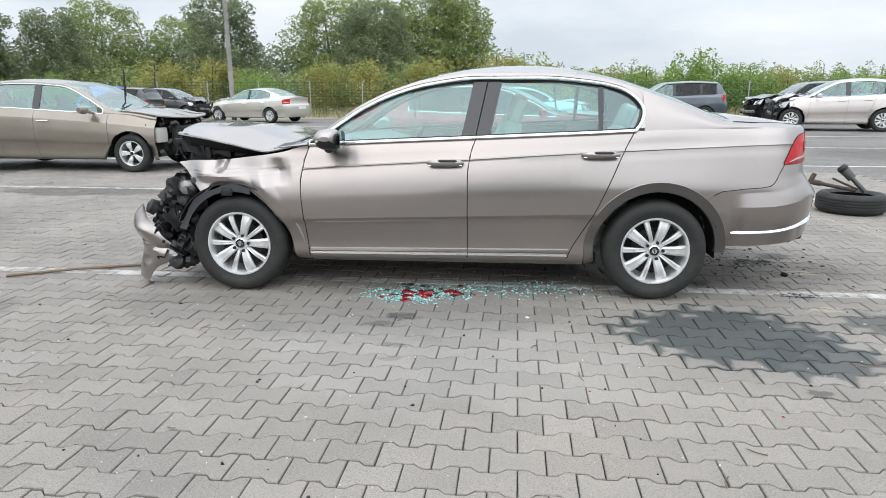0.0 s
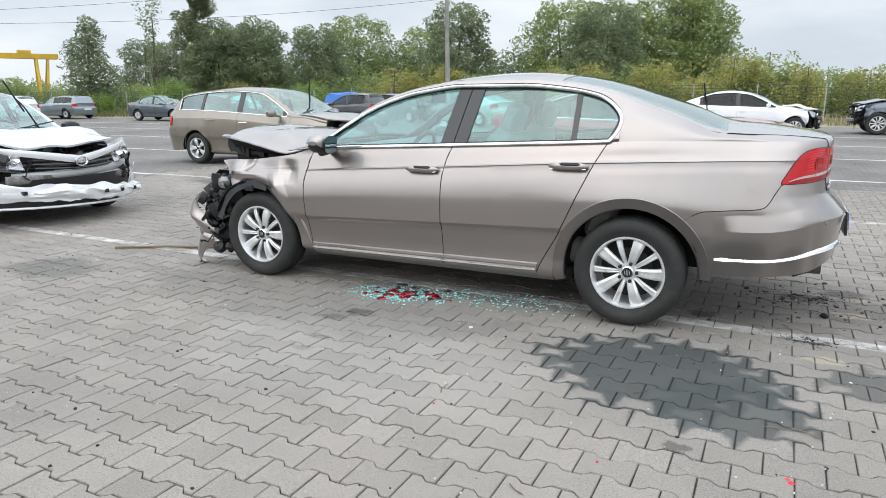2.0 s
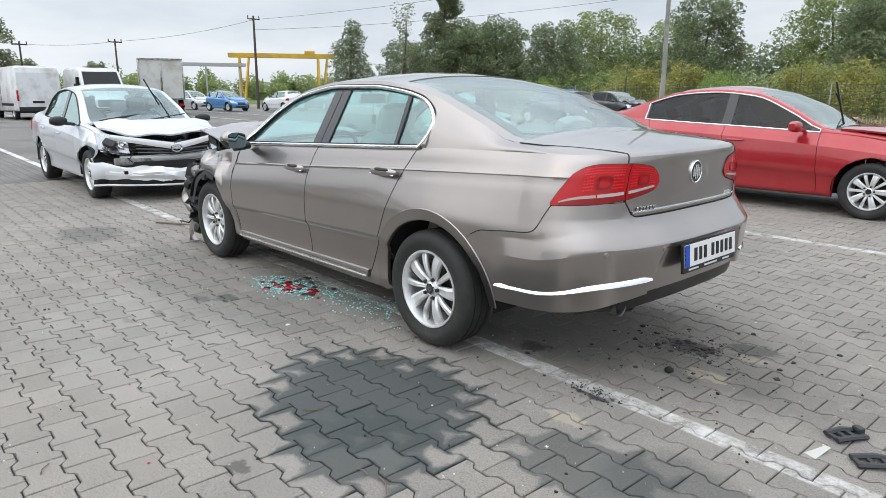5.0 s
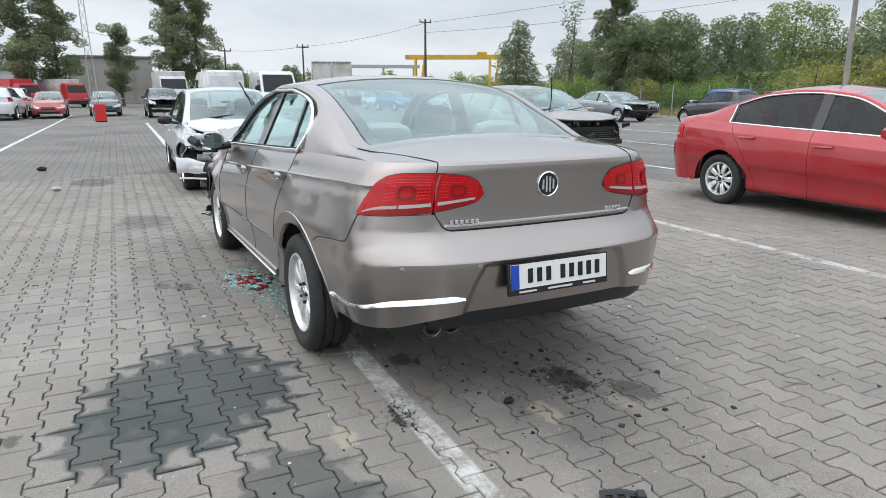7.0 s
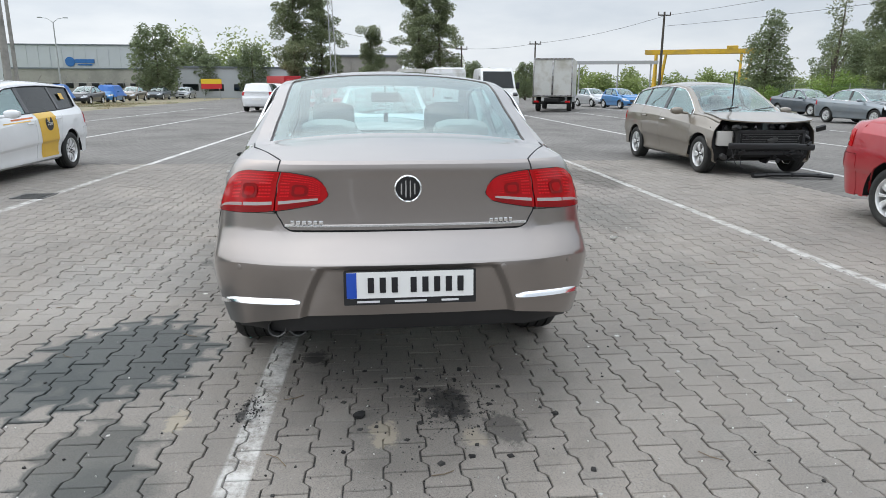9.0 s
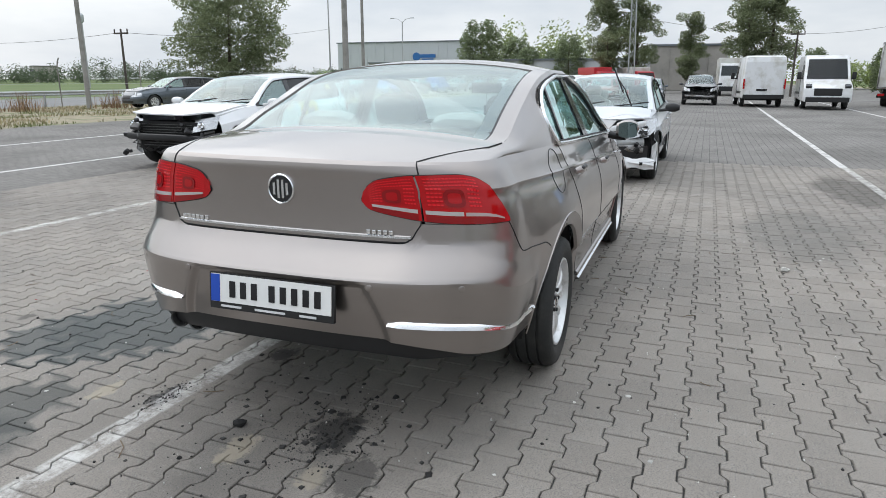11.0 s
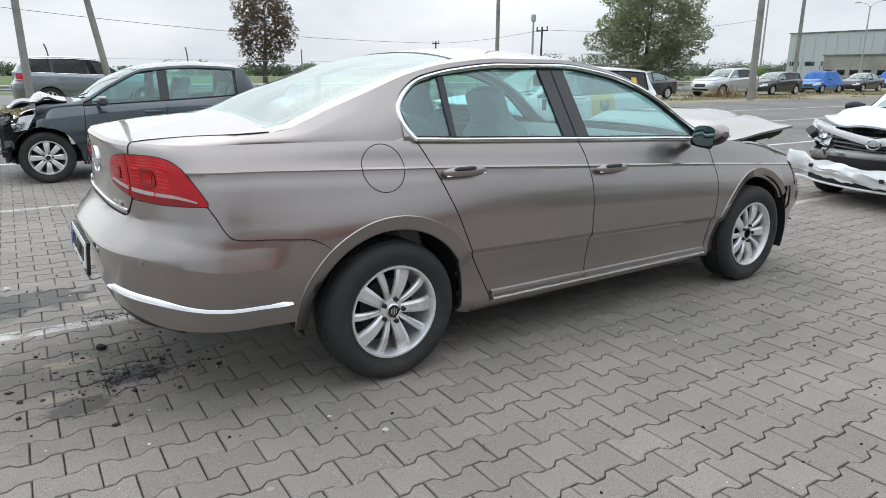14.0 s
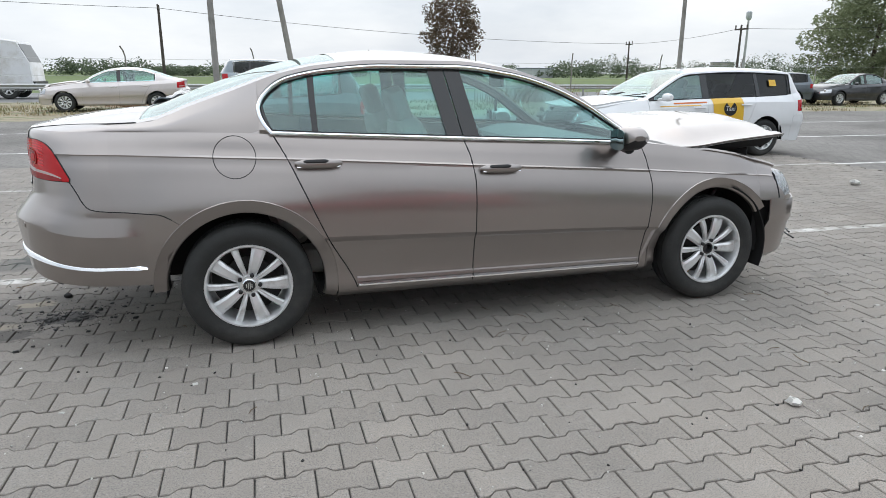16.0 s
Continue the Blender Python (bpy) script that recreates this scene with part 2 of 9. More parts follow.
class Build:
    """Collects points and faces of one mesh."""

    def __init__(self):
        self.v, self.f = [], []

    def add(self, verts, faces):
        n = len(self.v)
        self.v += [tuple(p) for p in verts]
        self.f += [tuple(i + n for i in f) for f in faces]
        return self

    def grid(self, rows, flip=False, closed=False):
        """Quads over rows of points; quads without area are left out."""
        n, w = len(self.v), len(rows[0])
        self.v += [tuple(p) for r in rows for p in r]
        for i in range(len(rows) - 1):
            for j in range(w if closed else w - 1):
                k = (j + 1) % w
                q = [n + i * w + j, n + i * w + k, n + (i + 1) * w + k, n + (i + 1) * w + j]
                p = [Vector(self.v[a]) for a in q]
                if ((p[2] - p[0]).cross(p[3] - p[1])).length < 2e-7:
                    continue
                self.f.append(tuple(reversed(q)) if flip else tuple(q))
        return self

    def box(self, c, s, turn=None, bevel=0.12):
        """A box with cut corners in two directions."""
        b = min(s) * bevel
        hx, hy, hz = (a / 2 for a in s)
        ring = [(hx, hy - b), (hx - b, hy), (-hx + b, hy), (-hx, hy - b), (-hx, -hy + b), (-hx + b, -hy), (hx - b, -hy), (hx, -hy + b)]
        lv = [(-hz, 1 - b / max(hx, hy)), (-hz + b, 1), (hz - b, 1), (hz, 1 - b / max(hx, hy))]
        m = Matrix.Translation(c) @ (turn if turn else Matrix())
        pts = [m @ Vector((x * k, y * k, z)) for z, k in lv for x, y in ring]
        fs = [(i * 8 + j, i * 8 + (j + 1) % 8, i * 8 + 8 + (j + 1) % 8, i * 8 + 8 + j) for i in range(3) for j in range(8)]
        fs += [tuple(reversed(range(8))), tuple(range(24, 32))]
        return self.add(pts, fs)

    def tube(self, pts, r, sides=8, closed=False, caps=True, flat=1.0):
        """A tube along points; r may be a list."""
        pts = [Vector(p) for p in pts]
        n = len(pts)
        rs = r if isinstance(r, (list, tuple)) else [r] * n
        base = len(self.v)
        up0 = None
        for i, p in enumerate(pts):
            a = pts[(i - 1) % n] if closed or i else pts[0]
            b = pts[(i + 1) % n] if closed or i < n - 1 else pts[-1]
            d = (b - a).normalized() if (b - a).length > 1e-9 else Vector((0, 0, 1))
            if up0 is None:
                up0 = Vector((0, 0, 1)) if abs(d.z) < 0.9 else Vector((1, 0, 0))
            s = d.cross(up0).normalized()
            u = s.cross(d).normalized()
            up0 = u
            for k in range(sides):
                t = 2 * math.pi * k / sides
                self.v.append(tuple(p + s * (math.cos(t) * rs[i] * flat) + u * (math.sin(t) * rs[i])))
        for i in range(n if closed else n - 1):
            for k in range(sides):
                a, b = base + i * sides, base + ((i + 1) % n) * sides
                self.f.append((a + k, a + (k + 1) % sides, b + (k + 1) % sides, b + k))
        if caps and not closed:
            self.f.append(tuple(reversed([base + k for k in range(sides)])))
            self.f.append(tuple(base + (n - 1) * sides + k for k in range(sides)))
        return self

    def lathe(self, profile, sides=32, axis="y", centre=(0, 0, 0)):
        """Turns a profile of (radius, along) about an axis."""
        base = len(self.v)
        c = Vector(centre)
        for r, a in profile:
            for k in range(sides):
                t = 2 * math.pi * k / sides
                p = {"y": (r * math.cos(t), a, r * math.sin(t)), "z": (r * math.cos(t), r * math.sin(t), a), "x": (a, r * math.cos(t), r * math.sin(t))}[axis]
                self.v.append(tuple(c + Vector(p)))
        for i in range(len(profile) - 1):
            for k in range(sides):
                a, b = base + i * sides, base + (i + 1) * sides
                self.f.append((a + k, a + (k + 1) % sides, b + (k + 1) % sides, b + k))
        return self

    def mirrored(self):
        b = Build()
        b.v = [(x, -y, z) for x, y, z in self.v]
        b.f = [tuple(reversed(f)) for f in self.f]
        return b

    def moved(self, m):
        b = Build()
        b.v = [tuple(m @ Vector(p)) for p in self.v]
        b.f = list(self.f)
        return b

    def join(self, other):
        return self.add(other.v, other.f)

    def make(self, name, material, **kw):
        return mesh_of(name, self.v, self.f, material, **kw)


def part(name, build, material, parent, label="", **kw):
    """Links a Build as one mesh under a thing or a part."""
    ob = build.make(name, material, **kw)
    ob.parent = parent
    if label:
        ob["label"] = label
    return ob


def thing(name, label, category, m=None, group="", kind=""):
    """An empty at a thing's base that carries its parts."""
    ob = new(name)
    ob.empty_display_size = 0.2
    if m is not None:
        ob.matrix_world = m
    return tagged(ob, label, category, group, kind)


def curve(*pts):
    """A smooth monotone curve through (x, y) pairs."""
    xs = [p[0] for p in pts]
    ys = [p[1] for p in pts]
    n = len(xs)
    d = [(ys[i + 1] - ys[i]) / (xs[i + 1] - xs[i]) for i in range(n - 1)]
    m = [d[0]] + [0 if d[i - 1] * d[i] <= 0 else 2 * d[i - 1] * d[i] / (d[i - 1] + d[i]) for i in range(1, n - 1)] + [d[-1]]

    def at(x):
        if x <= xs[0]:
            return ys[0]
        if x >= xs[-1]:
            return ys[-1]
        i = max(k for k in range(n - 1) if xs[k] <= x)
        h = xs[i + 1] - xs[i]
        t = (x - xs[i]) / h
        return ((1 + 2 * t) * (1 - t) ** 2 * ys[i] + t * (1 - t) ** 2 * h * m[i] + t * t * (3 - 2 * t) * ys[i + 1] + t * t * (t - 1) * h * m[i + 1])

    return at


def smooth01(t):
    t = max(0.0, min(1.0, t))
    return t * t * (3 - 2 * t)


def span(a, b, n):
    return [a + (b - a) * i / n for i in range(n + 1)]


def jag(x, y, z, amp, size):
    """A repeatable crumple offset."""
    return amp * noise.noise(Vector((x, y, z)) / size)


# ---- cars: x runs forward from the rear axle, y to the car's left ----
class Shell:
    """The surface of a car body: a wall round the car up to the shoulder, and a top from shoulder to centre line."""

    def __init__(self, wb, rear, front, width, zt, zchar, zc, zr, yr, plan, arch=0.40, wheel_z=0.32, low=0.20,
                 a=0.5, b=0.62, rear_face=None, front_face=None, side=None, n_rear=3.0, n_front=2.6, tuck=0.10, side_tail=None, waist=0.0):
        self.tuck, self.waist = tuck, waist
        self.wb, self.rear, self.front, self.width = wb, rear, front, width
        self.zt, self.zchar, self.zc, self.zr, self.yr, self.plan = zt, zchar, zc, zr, yr, plan
        self.arch, self.wheel_z, self.low, self.a, self.b = arch, wheel_z, low, a, b
        self.n_rear, self.n_front = n_rear, n_front
        self.rear_face = rear_face or curve((0.0, 0.10), (0.12, 0.03), (0.25, 0.0), (0.5, 0.0), (0.62, 0.02), (0.68, 0.07), (0.85, 0.09), (1.0, 0.07))
        self.front_face = front_face or curve((0.0, 0.10), (0.12, 0.02), (0.3, 0.0), (0.55, 0.0), (0.75, 0.05), (0.9, 0.13), (1.0, 0.24))
        self.side = side or curve((0.0, 0.11), (0.05, 0.055), (0.10, 0.048), (0.16, 0.050), (0.30, 0.037), (0.395, 0.017), (0.405, 0.003), (0.6, 0.0), (0.80, 0.012), (0.874, 0.019), (0.886, 0.031), (0.95, 0.058), (1.0, 0.108))

        self.side_tail = side_tail or self.side

    def cheek(self, x, v):
        """How far the side draws in, easing from the doors to the tail."""
        k = smooth01((0.05 - x) / 0.55)
        return self.side(v) * (1 - k) + self.side_tail(v) * k + self.waist * math.exp(-((x + 0.02) / 0.42) ** 2) * smooth01((v - 0.60) / 0.16) * (1 - smooth01((v - 0.90) / 0.10))

    def floor(self, x):
        """The lower edge: sill, or the arch over a wheel."""
        z = self.low if x > -self.arch + 0.02 else self.low + self.tuck
        for c in (0.0, self.wb):
            d = abs(x - c)
            if d < self.arch:
                z = max(z, self.wheel_z + math.sqrt(self.arch ** 2 - d * d))
        return z

    def height(self, x, v):
        c, t = self.zchar(x), self.zt(x)
        return self.low + (c - self.low) * v / 0.88 if v < 0.88 else c + (t - c) * (v - 0.88) / 0.12

    def level(self, x, z):
        """The share v at a height."""
        c, t = self.zchar(x), self.zt(x)
        return 0.88 * (z - self.low) / (c - self.low) if z < c else 0.88 + 0.12 * (z - c) / max(0.01, t - c)

    def flare(self, x, v):
        k = 0.0
        for c in (0.0, self.wb):
            k += 0.014 * math.exp(-((x - c) / 0.46) ** 2) * math.exp(-((v - 0.55) / 0.3) ** 2)
        return k

    def wall(self, u, v):
        """u 0..1 round the rear quarter from the centre, 1..2 along the side, 2..3 round the front to the centre."""
        if u < 1:
            t = u * math.pi / 2
            w = self.plan(self.rear + self.a) - self.side_tail(v)
            x0 = self.rear + self.rear_face(v)
            x1 = self.rear + self.a
            x = x0 + (x1 - x0) * (1 - max(0.0, math.cos(t)) ** (2 / self.n_rear))
            y = (w + self.flare(x1, v)) * math.copysign(abs(math.sin(t)) ** (2 / self.n_rear), math.sin(t))
        elif u <= 2:
            x = self.rear + self.a + (self.front - self.b - self.rear - self.a) * (u - 1)
            y = self.plan(x) - self.cheek(x, v) + self.flare(x, v)
        else:
            t = (3 - u) * math.pi / 2
            w = self.plan(self.front - self.b) - self.side(v)
            x0 = self.front - self.front_face(v)
            x1 = self.front - self.b
            x = x0 + (x1 - x0) * (1 - max(0.0, math.cos(t)) ** (2 / self.n_front))
            y = w * math.copysign(abs(math.sin(t)) ** (2 / self.n_front), math.sin(t))
        return Vector((x, y, self.height(x, v)))

    def side_u(self, x):
        return 1 + (x - self.rear - self.a) / (self.front - self.b - self.rear - self.a)

    def at(self, x, z, out=0.0):
        """The side wall at a length and height, pushed out."""
        v = self.level(x, z)
        p = self.wall(self.side_u(x), v)
        return Vector((x, p.y + out, z))

    def top(self, x, k, kn=10, ks=8):
        """A row of the top: k 0..kn from centre to rail, kn..kn+ks from rail down to the shoulder."""
        zc, zr, yr = self.zc(x), self.zr(x), self.yr(x)
        yb, zb = self.plan(x) - self.cheek(x, 1.0) + self.flare(x, 1.0), self.zt(x)
        if k <= kn:
            f = k / kn
            return Vector((x, yr * f, zc - (zc - zr) * f ** 2.3))
        f = (k - kn) / ks
        if k == kn + 1:
            f = min(0.8, 0.035 / max(0.08, zr - zb))
        elif k > kn + 1:
            f0 = min(0.8, 0.035 / max(0.08, zr - zb))
            f = f0 + (1 - f0) * (k - kn - 1) / (ks - 1)
        return Vector((x, yr + (yb - yr) * f + 0.018 * math.sin(math.pi * f), zr + (zb - zr) * f))

    def panel(self, lo, hi, v0=0.0, v1=1.0, nx=14, rows=26, xs=None, push=None):
        """Wall panel between two upright edges, each a curve of x by v. Rows end on the sill or the arch."""
        b = Build()
        grid = []
        extra = xs or []
        vs = sorted({v0, v1, *[v for v in (0.05, 0.10, 0.16, 0.36, 0.40, 0.864, 0.871, 0.880) if v0 < v < v1], *[v0 + (v1 - v0) * i / rows for i in range(rows + 1)]})
        ts = sorted({*span(0, 1, nx), *extra})
        for v in vs:
            row = []
            for t in ts:
                x = lo(v) + (hi(v) - lo(v)) * t
                z = max(self.height(x, v), self.floor(x))
                vv = self.level(x, z)
                p = self.wall(self.side_u(x), min(vv, 1.0))
                q = Vector((x, p.y, z))
                row.append(push(q) if push else q)
            grid.append(row)
        b.grid(grid, flip=True)
        return b

    def panel_abs(self, xs, lo=None, hi=None, v0=0.0, v1=1.0, rows=26, push=None):
        """Wall panel over fixed lengths, trimmed to edges that are curves of x by v."""
        vs = sorted({v0, v1, *[v for v in (0.05, 0.10, 0.16, 0.36, 0.395, 0.405, 0.864, 0.871, 0.880) if v0 < v < v1], *[v0 + (v1 - v0) * i / rows for i in range(rows + 1)]})
        grid = []
        for v in vs:
            row = []
            for x in xs:
                x = max(x, lo(v)) if lo else x
                x = min(x, hi(v)) if hi else x
                z = max(self.height(x, v), self.floor(x))
                p = self.wall(self.side_u(x), min(self.level(x, z), 1.0))
                q = Vector((x, p.y, z))
                row.append(push(q) if push else q)
            grid.append(row)
        return Build().grid(grid, flip=True)

    def ring(self, u0, u1, v0, v1, nu=24, nv=18, out=0.0, cut=None):
        """Wall patch round a corner; v0 and v1 may be curves of u."""
        rows = []
        for j in range(nv + 1):
            row = []
            for i in range(nu + 1):
                u = u0 + (u1 - u0) * i / nu
                a = v0(u) if callable(v0) else v0
                c = v1(u) if callable(v1) else v1
                v = a + (c - a) * j / nv
                p = self.wall(u, v)
                if cut:
                    p.z = max(p.z, cut(p.x))
                if out:
                    e = 0.004
                    n = (self.wall(u + e, v) - self.wall(u - e, v)).cross(self.wall(u, v + e) - self.wall(u, v - e))
                    n.normalize()
                    if n.y < 0 or (u < 0.3 and n.x > 0) or (u > 2.7 and n.x < 0):
                        n = -n
                    if u < 0.02 or u > 2.98:
                        n.y = 0
                    p = p + n * out
                row.append(p)
            rows.append(row)
        return Build().grid(rows, flip=True)

    def cover(self, x0, x1, k0, k1, nx=14, push=None, kn=10, ks=8):
        rows = []
        for k in range(k0, k1 + 1):
            row = []
            for x in span(x0, x1, nx):
                p = self.top(x, k, kn, ks)
                row.append(push(p, k) if push else p)
            rows.append(row)
        return Build().grid(rows)

    def lid(self, rear=True, nt=14, kn=10, ks=8, push=None):
        """The trunk lid or hood: from the last full section to the edge of the wall."""
        rows = []
        x0 = self.rear + self.a if rear else self.front - self.b
        for k in range(kn + ks + 1):
            row = []
            th = k / (kn + ks)
            u = th if rear else 3 - th
            end = self.wall(u, 1.0)
            start = self.top(x0, k, kn, ks)
            c0 = self.top(x0, 0)
            ce = self.wall(0.0 if rear else 3.0, 1.0)
            for i in range(nt + 1):
                t = i / nt
                p = start.lerp(end, t)
                xc = c0.x + (ce.x - c0.x) * t
                p.z += (self.zc(xc) - (c0.z + (ce.z - c0.z) * t) - t * (self.zc(ce.x) - ce.z)) * (1 - th ** 3)
                row.append(push(p, k) if push else p)
            rows.append(row)
        return Build().grid(rows, flip=rear)


def both(b):
    """Both sides of a half."""
    o = Build().join(b)
    return o.join(b.mirrored())


WHEELS = {}


def wheel_parts(parent, r=0.318, width=0.215, rim=0.205, spokes=10, place=(0, 0, 0), flip=False, dark_cap=True, twin=False, cap=True):
    """An alloy wheel with its tyre; the outer face looks to +y."""
    key = (r, width, rim, spokes, dark_cap, twin, cap)
    if key in WHEELS:
        src = WHEELS[key]
        wheel = new("wheel")
        wheel.parent = parent
        wheel.matrix_basis = pose(*place) @ (Matrix.Rotation(math.pi, 4, "Z") if flip else Matrix())
        for o in src.children:
            c = o.copy()
            scene.collection.objects.link(c)
            c.parent = wheel
        return wheel
    turn = pose(*place) @ (Matrix.Rotation(math.pi, 4, "Z") if flip else Matrix())
    wheel = new("wheel")
    wheel.parent = parent
    wheel.matrix_basis = turn
    WHEELS[key] = wheel
    w = width / 2
    prof = [(rim - 0.012, -w * 0.82), (rim + 0.006, -w * 0.86), (rim + 0.03, -w * 0.97), (r - 0.045, -w), (r - 0.02, -w * 0.93), (r - 0.008, -w * 0.8)]
    tread = []
    for g in (-0.45, 0.0, 0.45):
        tread += [(r, w * (g - 0.14)), (r, w * (g - 0.05)), (r - 0.009, w * (g - 0.04)), (r - 0.009, w * (g + 0.04)), (r, w * (g + 0.05)), (r, w * (g + 0.14))]
    prof += tread + [(r - 0.008, w * 0.8), (r - 0.02, w * 0.93), (r - 0.045, w), (r - 0.06, w * 1.005), (rim + 0.03, w * 0.97), (rim + 0.006, w * 0.86), (rim - 0.012, w * 0.82)]
    tyre = Build().lathe(prof, 56)
    part("tyre", tyre, M_TYRE, wheel, sharp=50)
    face = w * 0.62
    lip = Build().lathe([(rim + 0.002, w * 0.84), (rim, w * 0.90), (rim - 0.008, w * 0.90), (rim - 0.016, w * 0.78), (rim - 0.02, w * 0.3), (rim - 0.03, -w * 0.7)], 48)
    part("rim", lip, M_ALLOY, wheel)
    barrel = Build().lathe([(rim - 0.032, -w * 0.6), (0.03, -w * 0.62)], 40)
    barrel.lathe([(0.13, -w * 0.1), (0.13, w * 0.02), (0.03, w * 0.02)], 32)
    part("brake_disc", barrel, M_ALLOYIN, wheel, "dark dusty brake disc behind the spokes")
    sp = Build()
    for k in range(spokes):
        pairs = ((-0.11, 0.0), (0.11, 0.0)) if twin else ((0.0, 0.0),)
        for da, _ in pairs:
            t = 2 * math.pi * k / spokes + da
            alt = (1.08 if k % 2 else 0.55) if spokes == 10 and not twin else 1.0
            rows = []
            for i in range(7):
                f = i / 6
                rad = 0.040 + (rim - 0.052) * f
                half = (0.0185 + 0.0150 * f) * alt * (0.62 if twin else 1.0) * (10 / spokes) ** 0.5
                y = face - 0.010 + 0.022 * math.sin(f * 2.6) - 0.004 * f
                edge = 0.018
                rows.append([(rad, y - edge, -half * 1.05), (rad, y - 0.004, -half), (rad, y + 0.003, -half * 0.55), (rad, y + 0.001, 0), (rad, y + 0.003, half * 0.55), (rad, y - 0.004, half), (rad, y - edge, half * 1.05)])
            s = Build().grid(rows)
            sp.join(s.moved(Matrix.Rotation(-t, 4, "Y")))
    part("spoke_star", sp, M_ALLOY, wheel, "silver alloy spokes", sharp=28)
    hub = Build().lathe([(0.052, face - 0.03), (0.052, face - 0.006), (0.046, face + 0.002), (0.034, face + 0.002)], 32)
    part("hub", hub, M_ALLOY, wheel)
    for k in range(5):
        bolts = Build()
        t = -2 * math.pi * (k + 0.5) / 5
        bolts.lathe([(0.0105, face - 0.01), (0.0105, face + 0.012), (0.007, face + 0.014), (0.0, face + 0.012)], 8, "y", (0.053 * math.cos(t), 0, 0.053 * math.sin(t)))
        part("wheel_bolt", bolts, M_BLACK, wheel)
    if cap:
        c = Build().lathe([(0.036, face), (0.035, face + 0.008), (0.029, face + 0.011)], 28)
        part("centre_cap", c, M_CHROME, wheel, "round chrome-rimmed centre cap")
        c = Build().lathe([(0.0295, face + 0.0105), (0.0, face + 0.012)], 28)
        part("cap_disc", c, M_GLOSSB if dark_cap else M_ALLOY, wheel)
        if dark_cap and r == 0.318:
            c = Build()
            for x0, h0 in ((-0.013, 0.010), (-0.0045, 0.017), (0.0045, 0.017), (0.013, 0.010)):
                c.tube([(x0, face + 0.0125, -h0), (x0, face + 0.0125, h0)], 0.0022, 5)
            part("cap_mark", c, M_CHROME, wheel, "plain bars on the cap")
    else:
        part("hub_bore", Build().lathe([(0.036, face + 0.002), (0.026, face + 0.002), (0.024, face - 0.02), (0, face - 0.02)], 24), M_GLOSSB, wheel, "open wheel centre without a cap")
    return wheel


def seat_parts(parent, x, y, w=0.5, lean=0.36, head=True, mat=None, low=0.0):
    """A car seat with cushion, backrest and headrest, facing forward."""
    mat = mat or M_SEAT
    seat = new("seat")
    seat.parent = parent

    def pad(c, s, turn):
        rows = []
        n, q = 10, 14
        for i in range(n + 1):
            f = -1 + 2 * i / n
            k = (1 - abs(f) ** 5) ** 0.5
            ring = []
            for j in range(q):
                t = 2 * math.pi * j / q
                cx = math.copysign(abs(math.cos(t)) ** 0.45, math.cos(t))
                sy = math.copysign(abs(math.sin(t)) ** 0.45, math.sin(t))
                ring.append(Vector((cx * s[0] / 2 * (0.75 + 0.25 * k), sy * s[1] / 2 * (0.55 + 0.45 * k), f * s[2] / 2)))
            rows.append(ring)
        b = Build().grid(rows, closed=True)
        nv = len(b.v)
        b.f.append(tuple(reversed(range(q))))
        b.f.append(tuple(range(nv - q, nv)))
        return b.moved(Matrix.Translation(c) @ turn)

    back = Matrix.Rotation(-lean, 4, "Y")
    part("cushion", pad((x + 0.22, y, 0.46 - low), (0.52, w, 0.18), Matrix()), mat, seat)
    part("backrest", pad((x - 0.12, y, 0.82 - low), (0.17, w, 0.66), back), mat, seat)
    if head:
        part("headrest", pad((x - 0.26, y, 1.20 - low), (0.10, w * 0.55, 0.20), back), mat, seat)
    return seat


